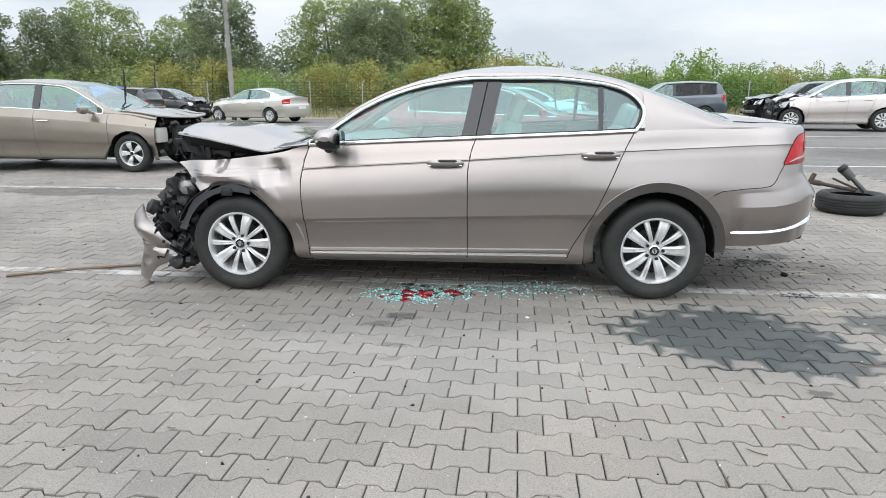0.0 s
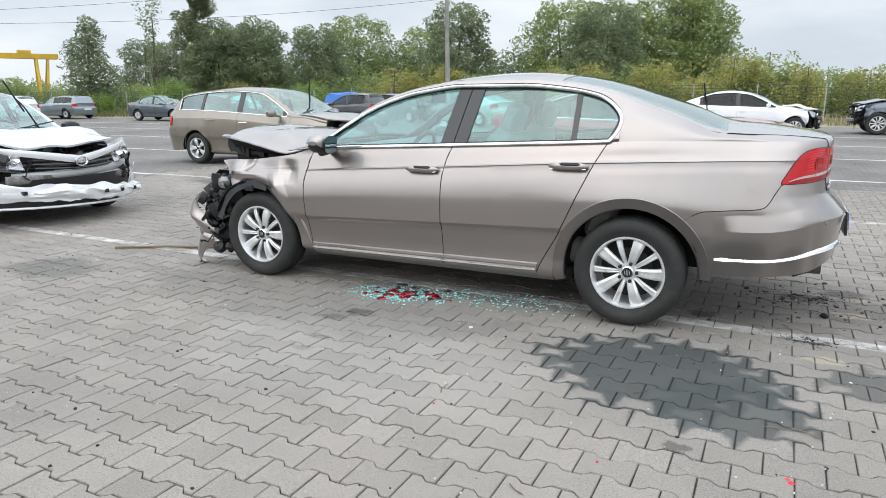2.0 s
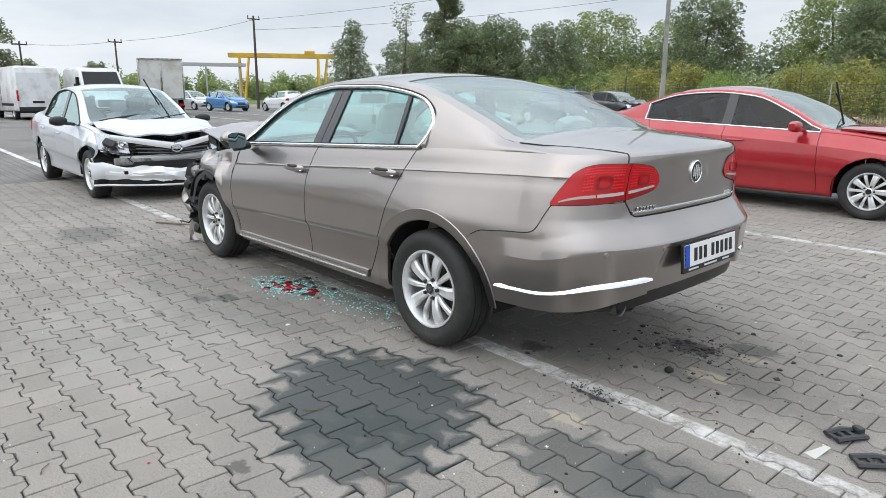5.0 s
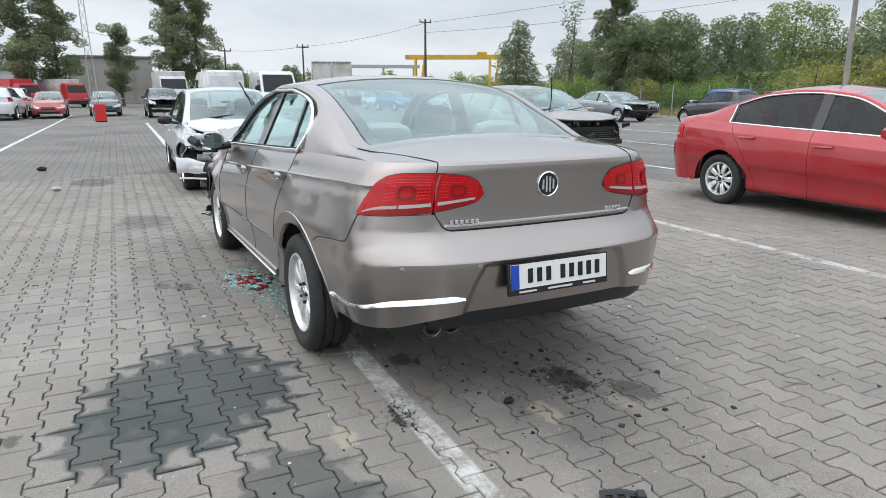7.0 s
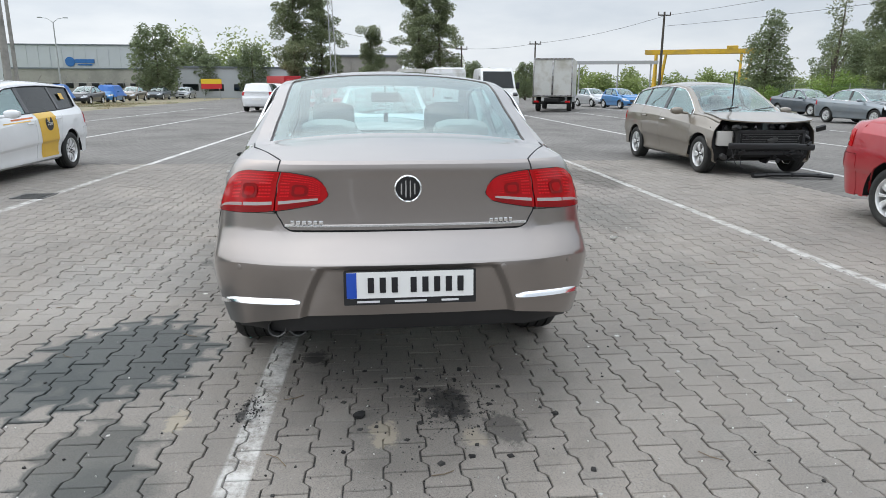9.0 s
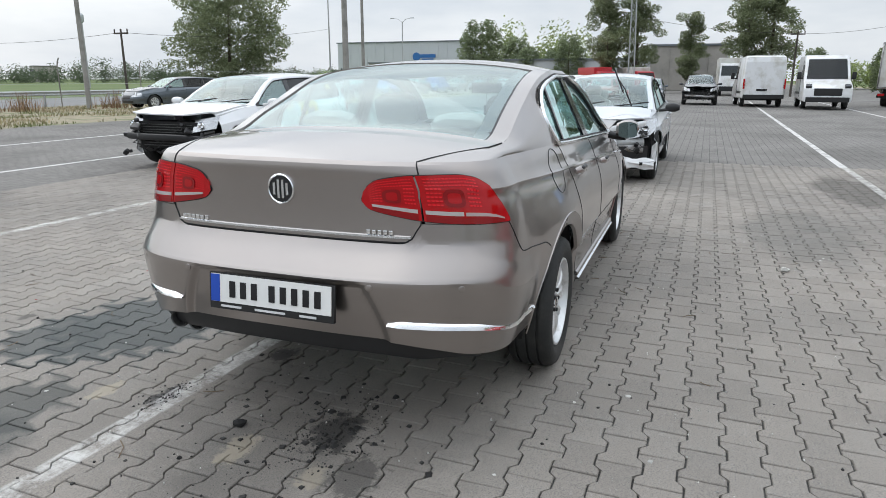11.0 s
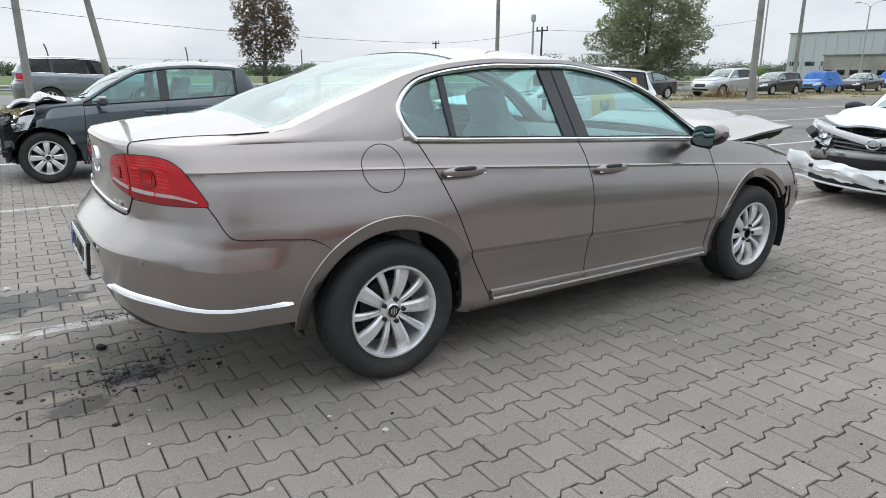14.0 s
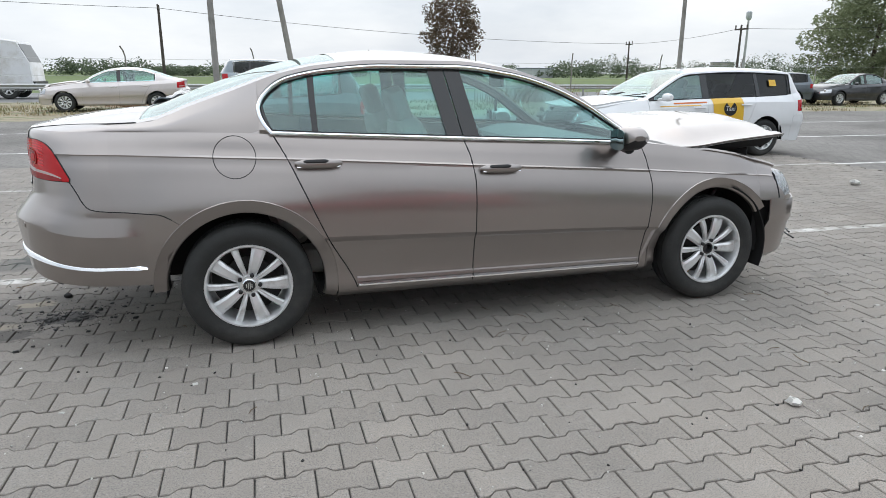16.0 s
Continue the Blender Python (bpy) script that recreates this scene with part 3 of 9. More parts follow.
def main_shell():
    return Shell(
        wb=2.711, rear=-1.105, front=3.66, width=0.90, arch=0.443, wheel_z=0.315, low=0.205, a=0.52, b=0.62, n_rear=3.05, waist=0.012,
        side=curve((0.0, 0.11), (0.05, 0.055), (0.10, 0.048), (0.16, 0.050), (0.30, 0.037), (0.395, 0.019), (0.405, 0.005), (0.58, 0.003), (0.70, 0.012), (0.80, 0.031), (0.864, 0.0470), (0.871, 0.0437), (0.880, 0.053), (0.95, 0.080), (1.0, 0.106)),
        side_tail=curve((0.0, 0.11), (0.10, 0.050), (0.25, 0.020), (0.42, 0.002), (0.55, 0.0), (0.66, 0.014), (0.80, 0.038), (0.864, 0.0530), (0.871, 0.0523), (0.880, 0.0570), (0.95, 0.085), (1.0, 0.112)),
        zt=curve((-1.1, 1.088), (-0.6, 1.074), (-0.1, 1.068), (0.15, 1.058), (1.13, 1.015), (2.2, 0.965), (2.5, 0.937), (2.85, 0.890), (3.1, 0.830), (3.3, 0.775)),
        zchar=curve((-1.1, 1.0), (-0.7, 0.988), (0.22, 0.948), (1.2, 0.888), (2.22, 0.825), (3.3, 0.74)),
        zc=curve((-1.1, 1.096), (-1.0, 1.114), (-0.9, 1.126), (-0.75, 1.139), (-0.5, 1.152), (-0.44, 1.165), (-0.2, 1.262), (0.0, 1.33), (0.22, 1.397), (0.48, 1.448), (0.82, 1.475), (1.13, 1.462), (1.45, 1.412), (1.71, 1.33), (1.92, 1.23), (2.12, 1.115), (2.33, 0.99), (2.5, 0.965), (3.4, 0.85)),
        zr=curve((-1.1, 1.090), (-0.6, 1.106), (-0.42, 1.115), (-0.21, 1.19), (0.0, 1.265), (0.2, 1.338), (0.41, 1.385), (0.73, 1.412), (1.12, 1.412), (1.44, 1.375), (1.66, 1.315), (1.88, 1.215), (2.07, 1.09), (2.27, 0.972), (2.5, 0.938), (2.85, 0.888), (3.1, 0.825), (3.4, 0.74)),
        yr=curve((-1.1, 0.64), (-0.6, 0.665), (-0.42, 0.685), (0.0, 0.662), (0.5, 0.648), (0.8, 0.63), (1.3, 0.612), (1.9, 0.675), (2.27, 0.745), (3.4, 0.74)),
        plan=curve((-0.75, 0.834), (-0.6, 0.834), (-0.5, 0.842), (-0.3, 0.868), (0.1, 0.896), (0.6, 0.903), (2.2, 0.903), (2.7, 0.897), (3.1, 0.86)),
        rear_face=curve((0.0, 0.14), (0.12, 0.07), (0.21, 0.034), (0.30, 0.022), (0.42, 0.008), (0.515, 0.0), (0.525, 0.003), (0.54, 0.014), (0.64, 0.086), (0.665, 0.097), (0.80, 0.102), (0.90, 0.100), (0.95, 0.097), (0.98, 0.099), (1.0, 0.112)),
    )


def plate_bars(parent, blank, w, h, x):
    """The rows of marks of a plate, as plain bars, on a plane that looks along -x."""
    step = w / 10.5
    for k in range(8):
        bars = Build()
        y = -w / 2 + step * (1.9 + k + (0.6 if k > 2 else 0))
        bars.box((x, -y, 0.006), (0.004, step * 0.52, h * 0.56))
        part("character_bar", bars, M_INK, parent)


def taupe_sedan():
    s = main_shell()
    car = thing("sedan", "taupe metallic crashed sedan with crumpled nose and buckled hood", "car", pose(0, 0, 0, 0, 0, 180))
    gap = 0.0022

    def line(*pts):
        return curve(*pts)

    door_r = line((0.0, 0.56), (0.10, 0.535), (0.40, 0.40), (0.70, 0.285), (0.88, 0.215), (1.0, 0.155))
    door_m = line((0.0, 1.18), (0.75, 1.18), (0.9, 1.165), (1.0, 1.13))
    door_f = line((0.0, 2.215), (0.4, 2.235), (0.75, 2.25), (0.9, 2.235), (1.0, 2.20))
    off = lambda f, d: (lambda v: f(v) + d)

    def arch_ts(lo, hi, c):
        """Close columns near the ends of an arch."""
        a, b = lo(0.3), hi(0.3)
        xs = [c + s.arch * math.cos(math.pi * k / 26) for k in range(27)] + [c + s.arch * 1.004, c - s.arch * 1.004]
        return [(x - a) / (b - a) for x in xs if min(a, b) + 0.002 < x < max(a, b) - 0.002]

    ARCH = 0.382

    def fold(a, w):
        return max(0.0, 1 - abs(a) / w)

    x_end = s.rear + s.a

    def skin(tau, v, out=0.0):
        """The wall along the tail corner (tau to 1) and then along the side, tau - 1 metres on."""
        if tau <= 1:
            return s.wall(tau, v)
        x = x_end + tau - 1
        z = max(s.height(x, v), s.floor(x))
        q = s.wall(s.side_u(x), min(s.level(x, z), 1.0))
        return Vector((x, q.y, z))

    seam_u = curve((0.0, 0.66), (0.27, 0.66), (0.31, 0.672), (0.335, 0.71), (0.355, 0.742), (0.37, 0.742), (0.84, 0.735), (0.87, 0.70), (0.92, 0.625), (0.95, 0.595), (1.0, 0.580))

    def seam_t(tau):
        if tau <= 1:
            return seam_u(tau)
        x = x_end + tau - 1
        return 0.580 - 0.012 * smooth01((x + 0.585) / 0.2) if x < -0.40 else 0.568 - 0.10 * smooth01((x + 0.40) / 0.2) - 0.6 * max(0.0, (x + 0.26) / 0.05)

    cut_u = curve((0.66, 0.28), (0.672, 0.31), (0.71, 0.335), (0.74, 0.356), (0.80, 0.366), (0.90, 0.380), (1.0, 0.40))
    xs_side = sorted({*span(x_end + 0.01, 0.57, 36), *[s.arch * math.cos(math.pi * k / 30) for k in range(31)], s.arch * 1.004, -s.arch * 1.004})
    rows = []
    steps = [(f, 0) for f in span(0, 1, 44)] + [(w_, 1) for w_ in (0.871, 0.880, 0.905, 0.925, 0.945, 0.96, 0.975, 0.988, 1.0)]
    for f, fixed in steps:
        row = []
        for c in span(0, 1, 34):
            vb = seam_u(0.375 + 0.625 * c)
            v = f if fixed else max(vb, 0.864 * f)
            u0 = max(0.368, cut_u(v)) + 0.004
            row.append(skin(u0 + (1 - u0) * c, v))
        for x in xs_side:
            vb = max(0.0, seam_t(x - x_end + 1))
            v = f if fixed else max(vb, 0.864 * f)
            row.append(skin(min(x, door_r(v) - gap) - x_end + 1, v))
        rows.append(row)
    quarter = Build().grid(rows, flip=True)

    def arch_lip(c, a0, a1, push=None, n=40):
        """The turned-in band round a wheel opening."""
        rows = []
        for r, d in ((s.arch + 0.001, 0.0), (s.arch - 0.004, -0.003), (ARCH + 0.012, -0.010), (ARCH + 0.003, -0.016), (ARCH, -0.03)):
            row = []
            for t in span(a0, a1, n):
                x, z = c + r * math.cos(t), s.wheel_z + r * math.sin(t)
                q = s.at(c + s.arch * math.cos(t), s.wheel_z + s.arch * math.sin(t), d)
                q = Vector((x, q.y, z))
                row.append(push(q) if push else q)
            rows.append(row)
        return Build().grid(rows)

    for side, mir in (("left", False), ("right", True)):
        q = quarter.mirrored() if mir else quarter
        qp = part("quarter_panel", q, M_TAUPE, car, sharp=14, solid=0.012)
        al = arch_lip(0.0, -0.22, math.pi + 0.02)
        part("arch_lip", al.mirrored() if mir else al, M_TAUPE, qp, solid=0.006)
        d = s.panel(off(door_r, gap), off(door_m, -gap), nx=16, v0=0.055)
        rear_door = part("rear_door", d.mirrored() if mir else d, M_TAUPE, car, sharp=14, solid=0.014)
        d = s.panel(off(door_m, gap), off(door_f, -gap), nx=18, v0=0.055)
        front_door = part("front_door", d.mirrored() if mir else d, M_TAUPE, car, sharp=14, solid=0.014)
        d = s.panel(lambda v: 0.50, lambda v: 2.30, v0=0.0, v1=0.053, nx=20, rows=3)
        part("sill", d.mirrored() if mir else d, M_TAUPE, car, solid=0.02)
        # chrome strips along the foot of the doors
        for door, lo, hi in ((rear_door, off(door_r, 0.012), off(door_m, -gap)), (front_door, off(door_m, gap), off(door_f, -0.012))):
            rows = []
            for x0, o in ((0.080, 0.002), (0.086, 0.022), (0.094, 0.021), (0.104, 0.004)):
                rows.append([s.at(x, s.height(x, x0), o) for x in span(lo(0.1), hi(0.1), 14)])
            b = Build().grid(rows, flip=True)
            part("chrome_sill_strip", b.mirrored() if mir else b, M_CHROME, door, "thin chrome strip", solid=0.004)
            rows = []
            for x0, o in ((0.108, 0.003), (0.114, 0.014), (0.134, 0.013), (0.142, 0.002)):
                rows.append([s.at(x, s.height(x, x0), o) for x in span(lo(0.12), hi(0.12), 14)])
            b = Build().grid(rows, flip=True)
            part("rubbing_strip", b.mirrored() if mir else b, M_TAUPE, door, solid=0.004)
        # dark tubes along the door edges draw the shade in the gaps
        for ob_, e_, va in ((rear_door, door_r, 0.07), (rear_door, door_m, 0.06), (front_door, door_f, 0.06)):
            g = Build().tube([s.at(e_(v), s.height(e_(v), v), -0.002) for v in span(va, 0.995, 40)], 0.0042, 5)
            part("door_gap", g.mirrored() if mir else g, M_SEALGAP, ob_)
        # handles
        for door, hx in ((rear_door, 0.365), (front_door, 1.32)):
            hz = 0.905 if hx < 1 else 0.850
            sg = -1 if mir else 1
            yb = s.at(hx, hz).y
            cup = Build().lathe([(0.052, yb + 0.001), (0.049, yb + 0.0035), (0.036, yb - 0.004), (0.0, yb - 0.012)], 24, "y", (hx, 0, hz - 0.008))
            cup.v = [(hx + (x - hx) * 1.0, y, hz - 0.012 + (z - hz) * 0.72) for x, y, z in cup.v]
            part("handle_cup", cup.mirrored() if mir else cup, M_TAUPE, door)
            pts = [(hx + dx, yb + 0.012 + 0.024 * (1 - (dx / 0.118) ** 4), hz + 0.014 - 0.03 * dx * dx) for dx in span(-0.112, 0.112, 14)]
            rs = [0.0205 * (1 - abs(dx / 0.122) ** 6) + 0.002 for dx in span(-0.112, 0.112, 14)]
            h = Build().tube(pts, rs, 10, flat=0.75)
            hd = part("door_handle", h.mirrored() if mir else h, M_TAUPE, door)
            # black bar on the handle stands for shade in the grip gap
            b = Build()
            b.tube([(hx + dx, yb + 0.040 + 0.006 * (1 - (dx / 0.1) ** 2), hz + 0.027) for dx in span(-0.075, 0.045, 8)], [0.004, 0.010, 0.010, 0.010, 0.010, 0.010, 0.010, 0.010, 0.004], 8)
            part("handle_recess", b.mirrored() if mir else b, M_BLACK, hd, "black bar drawing the shaded grip gap above the handle")
            ch = Build().tube([(hx + dx, yb + 0.026 + 0.014 * (1 - (dx / 0.12) ** 4), hz - 0.001) for dx in span(-0.105, 0.105, 12)], 0.0035, 6)
            part("chrome_edge", ch.mirrored() if mir else ch, M_CHROME, hd)

    # fuel flap on the car's right side
    fx, fz, fr = -0.025, 0.955, 0.098
    ringpts = [s.at(fx + fr * math.cos(2 * math.pi * k / 40), fz + fr * math.sin(2 * math.pi * k / 40), 0.0005) for k in range(40)]
    # a dark ring draws the shaded gap round the flap
    part("fuel_flap_gap", Build().tube(ringpts, 0.0019, 6, closed=True).mirrored(), M_SEALGAP, car)

    # tail: bumper, boot lid, deck
    low_edge = curve((0.0, 0.278), (0.18, 0.276), (0.42, 0.245), (0.6, 0.21), (0.8, 0.185), (1.0, 0.165))
    recess = curve((0.25, 0.275), (0.34, 0.250), (0.50, 0.195), (0.53, 0.18))
    rows = []
    taus = [*span(0, 0.30, 40), *span(0.32, 1.0, 36), *[1 + x - x_end for x in xs_side if x < -0.25]]
    ridge = curve((0.0, 0.522), (0.5, 0.522), (1.0, 0.450), (1.4, 0.440))
    for f in span(0, 2, 44):
        row = []
        for tau in taus:
            v0 = low_edge(tau)
            v1 = max(seam_t(tau) - 0.003, 0.0)
            vc = min(ridge(tau), v1)
            v = v0 + max(0.0, vc - v0) * f if f <= 1 else vc + (v1 - vc) * (f - 1)
            q = skin(tau, v)
            q.y += smooth01((tau - 0.45) / 0.35) * 0.020 * fold(v - vc, 0.10 if v > vc else 0.30) * (1 - smooth01((tau - 1.02) / 0.14))
            q.x += 0.022 * smooth01((recess(v) - tau) / 0.036) * smooth01((0.522 - v) / 0.03)
            row.append(q)
        rows.append(row)
    bumper = part("rear_bumper", both(Build().grid(rows, flip=True)), M_TAUPE, car, "taupe rear bumper with a chrome strip", sharp=14, solid=0.012)
    under = s.ring(0, 0.66, lambda u: low_edge(u) - 0.085 + 0.05 * smooth01((u - 0.30) / 0.30), lambda u: low_edge(u) + 0.004, 36, 8).moved(Matrix.Translation((0.035, 0, 0.004)))
    part("diffuser", both(under), M_BLACK, bumper, "black lower bumper lip", solid=0.01)
    cv = curve((0.0, 0.354), (0.25, 0.352), (0.55, 0.338), (1.0, 0.272), (1.14, 0.268))
    for mir in (False, True):
        rows = []
        for dv, o in ((-0.019, 0.0), (-0.016, 0.012), (-0.011, 0.015), (0.004, 0.010), (0.017, 0.004), (0.019, 0.0)):
            row = []
            for tau in span(0.252, 1.13, 60):
                e = 0.004
                w_ = (1 - smooth01((tau - 1.08) / 0.05) * 0.6) * (0.35 + 0.65 * smooth01((tau - 0.25) / 0.05)) * 0.76
                v = cv(tau) + dv * w_
                nrm = (skin(tau + e, v) - skin(tau - e, v)).cross(skin(tau, v + e) - skin(tau, v - e)).normalized()
                nrm = -nrm if nrm.y < 0 else nrm
                row.append(skin(tau, v) + nrm * o)
            rows.append(row)
        b = Build().grid(rows, flip=True)
        part("chrome_bumper_strip", b.mirrored() if mir else b, M_CHROME, bumper, "bright chrome strip")
    # parking sensors
    for mir in (False, True):
        for u in (0.20, 0.54):
            p = s.wall(u, 0.50)
            b = Build().lathe([(0.0125, -0.002), (0.0125, 0.003), (0.010, 0.004), (0.0, 0.004)], 16, "x")
            b.v = [(-x, y, z) for x, y, z in b.v]
            b.f = [tuple(reversed(f)) for f in b.f]
            m = Matrix.Translation(p) @ Matrix.Rotation(-0.12 if u < 0.5 else -0.55, 4, "Z")
            b = b.moved(m)
            part("parking_sensor", b.mirrored() if mir else b, M_TAUPE, bumper)
    rows = []
    for f in span(0, 1, 34):
        v = 0.666 + (1 - 0.666) * f
        rows.append([s.wall(cut_u(v) * c, v) for c in span(0, 1, 22)])
    part("boot_lid", both(Build().grid(rows, flip=True)), M_TAUPE, car, "boot lid with a round emblem", sharp=14, solid=0.012)
    lid = s.lid(True, nt=20)
    part("trunk_deck", both(lid), M_TAUPE, car)
    # cut lines of the boot lid, dark tubes for the shade in them
    for mir in (False, True):
        g = Build()
        pts = [s.wall(u, 0.663) for u in span(0, 0.27, 6)] + [s.wall(cut_u(v), v) for v in span(0.664, 1.0, 24)]
        e = s.wall(0.40, 1.0)
        x0 = s.rear + s.a
        pts2 = []
        for i in range(9):
            t = i / 8
            p = s.top(x0, 10).lerp(e, 1 - t)
            xc = x0 + (s.rear + s.rear_face(1.0) - x0) * (1 - t)
            c0, ce = s.top(x0, 0), s.wall(0.0, 1.0)
            p.z += (s.zc(xc) - (c0.z + (ce.z - c0.z) * (1 - t)) - (1 - t) * (s.zc(ce.x) - ce.z)) * (1 - (0.40 + 0.156 * t) ** 3) + 0.001
            pts2.append(p)
        g.tube(pts + pts2[1:] + [s.top(-0.46, 10) + Vector((0, 0, 0.001))], 0.0032, 5)
        part("boot_gap", g.mirrored() if mir else g, M_SEALGAP, car)
        # seam of bumper and wing, its shade drawn by a dark tube
        g = Build().tube([skin(t_, seam_t(t_)) for t_ in span(0.80, 1.26, 30)], 0.0026, 5)
        part("bumper_gap", g.mirrored() if mir else g, M_SEALGAP, car)
    # tail lamps
    hi = curve((0.165, 0.83), (0.175, 0.865), (0.23, 0.915), (0.366, 0.938), (0.56, 0.942), (0.66, 0.928), (0.73, 0.89), (0.80, 0.815), (0.85, 0.748))
    lo_ = curve((0.165, 0.822), (0.18, 0.795), (0.27, 0.768), (0.366, 0.752), (0.55, 0.740), (0.75, 0.736), (0.85, 0.735))

    def patch(u0, u1, f0, f1, out, nu=26, nv=8, hi_=hi, lo__=lo_):
        """A strip of a lamp between two shares of its height."""
        rows = []
        for j in range(nv + 1):
            row = []
            for i in range(nu + 1):
                u = u0 + (u1 - u0) * i / nu
                f = f0 + (f1 - f0) * j / nv
                v = lo__(u) + (hi_(u) - lo__(u)) * f
                p = s.wall(min(u, 1.0), v) if u <= 1 else s.at(s.rear + s.a + (u - 1) * 0.9, s.height(s.rear + s.a + (u - 1) * 0.9, v))
                e = 0.004
                q = min(u, 0.99)
                nrm = (s.wall(q + e, v) - s.wall(q - e, v)).cross(s.wall(q, v + e) - s.wall(q, v - e)).normalized()
                if nrm.y < 0:
                    nrm = -nrm
                row.append(p + nrm * out)
            rows.append(row)
        return Build().grid(rows, flip=True)

    for mir in (False, True):
        lamp = new("tail_lamp")
        lamp.parent = car
        fix = (lambda b: b.mirrored()) if mir else (lambda b: b)
        for u0, u1, name in ((0.165, 0.363, "inner"), (0.371, 0.85, "outer")):
            lens = part("lamp_lens", fix(patch(u0, u1, 0, 1, 0.006)), M_LENSRED, lamp, "glossy red tail lamp lens", solid=0.02)
            ua, ub = u0 + (0.03 if u0 < 0.3 else 0.01), min(u1 - 0.012, 0.80)
            part("lower_band", fix(patch(ua, ub, 0.0, 0.13, 0.0075, nv=2)), M_LENSDEEP, lens, solid=0.004)
            part("white_band", fix(patch(ua, ub - (0.25 if u0 > 0.3 else 0), 0.155, 0.235, 0.0085, nv=3)), M_LENSWHITE, lens, "clear reversing lamp band", solid=0.004)
            if u0 > 0.3:
                part("white_band", fix(patch(ub - 0.24, ub, 0.155, 0.225, 0.0085, nv=3)), M_LENSPALE, lens, "clear turn signal band", solid=0.004)
            # rows of small cells over and beside the bowl
            cells = Build()
            ca, cb = u0 + 0.025, min(u1 - 0.012, 0.66)
            for f in (0.34, 0.42, 0.50, 0.58, 0.66, 0.74, 0.82, 0.90):
                for c in range(15):
                    u = ca + (cb - ca) * c / 15
                    if 0.22 < c / 15 < 0.72 and f < 0.72:
                        continue
                    cells.join(patch(u, u + (cb - ca) / 19, f, f + 0.034, 0.0078, 1, 1))
            ob = part("lamp_cell", cells, M_LENSCELL, lens, "rows of small bright red lamp cells") if not mir else part("lamp_cell", cells.mirrored(), M_LENSCELL, lens, "rows of small bright red lamp cells")
            ob["kind"] = "stuff"
            cu, cw = ca + (cb - ca) * 0.47, (cb - ca) * 0.2
            for k, (rr, mat_) in enumerate(((1.0, M_LENSDEEP), (0.62, M_LENSRED))):
                pts = []
                for t in span(0, 2 * math.pi, 28)[:-1]:
                    cx = math.copysign(abs(math.cos(t)) ** 0.55, math.cos(t))
                    cz = math.copysign(abs(math.sin(t)) ** 0.55, math.sin(t))
                    pts.append(patch(cu + cw * rr * cx, cu + cw * rr * cx + 0.001, 0.50 + 0.17 * rr * cz, 0.51 + 0.17 * rr * cz, 0.0078 + 0.001 * k, 1, 1).v[0])
                b = Build()
                b.v = pts + [tuple(sum((Vector(p) for p in pts), Vector()) / len(pts))]
                b.f = [(q, (q + 1) % 28, 28) for q in range(28)]
                part("lamp_bowl", fix(b), mat_, lens, "rounded lamp bowl", solid=0.002)
        edge = [patch(u, u + 0.001, 0, 0.001, 0.002, 1, 1).v[0] for u in span(0.165, 0.85, 30)] + [patch(u, u + 0.001, 1, 1.001, 0.002, 1, 1).v[0] for u in span(0.85, 0.165, 30)]
        part("lamp_seal", fix(Build().tube(edge, 0.0035, 5, closed=True)), M_SEALGAP, lamp)
    # badge: a round chrome plate with a dark face and plain bars
    bx = s.wall(0, 0.80).x
    bz = 0.972
    badge = new("badge")
    badge.parent = car
    ring = Build().lathe([(0.057, 0.0), (0.056, -0.008), (0.052, -0.011), (0.049, -0.008)], 40, "x", (bx, 0, bz))
    part("badge_ring", ring, M_CHROME, badge, "round chrome emblem ring")
    part("badge_face", Build().lathe([(0.0495, -0.0075), (0.0, -0.0078)], 40, "x", (bx, 0, bz)), M_GLOSSB, badge)
    marks = Build()
    for y0, h0 in ((-0.027, 0.022), (-0.009, 0.034), (0.009, 0.034), (0.027, 0.022)):
        marks.tube([(bx - 0.009, y0, bz - h0), (bx - 0.009, y0, bz + h0)], 0.0045, 6)
    part("badge_mark", marks, M_CHROME, badge, "plain chrome bars of the emblem")
    # chrome strip and lettering bars on the boot lid
    rows = [[s.wall(u, v) + Vector((-0.008 if i in (1, 2) else -0.001, 0, 0)) for u in span(0.0, 0.315, 18)] for i, v in enumerate((0.678, 0.681, 0.689, 0.692))]
    part("boot_chrome_strip", both(Build().grid(rows, flip=True)), M_CHROME, car, "long chrome strip across the boot lid")
    for y0, n, w in ((0.40, 6, 0.022), (-0.40, 5, 0.02)):
        for k in range(n):
            b = Build()
            y = y0 - (k - n / 2) * w * 1.05
            x = s.wall(0.0, 0.73).x + 0.9 * (abs(y) / 0.86) ** 3 * 0.16 - 0.004
            b.box((x, y, 0.836), (0.006, w * 0.72, 0.016))
            part("lettering_bar", b, M_CHROME, car, "small chrome bar")
    # number plate
    px, pz = s.wall(0, 0.5).x - 0.012, 0.595
    plate = thing("number_plate", "white number plate with blue band in a black holder", "number plate")
    plate.parent = car
    plate.matrix_basis = pose(px, 0, pz) @ Matrix.Rotation(radians(5), 4, "Y")
    for key in ("label", "category"):
        del plate[key]
    plate.name = "number_plate"
    part("plate_holder", Build().box((0.004, 0, -0.006), (0.014, 0.535, 0.138), bevel=0.15), M_BLACK, plate, "black plastic plate holder")
    part("plate_sheet", Build().box((-0.005, 0, 0.006), (0.006, 0.512, 0.106)), M_PLATE, plate, "white plate sheet")
    part("blue_band", Build().box((-0.007, 0.236, 0.006), (0.006, 0.040, 0.104)), M_PLATEBLUE, plate, "blue band")
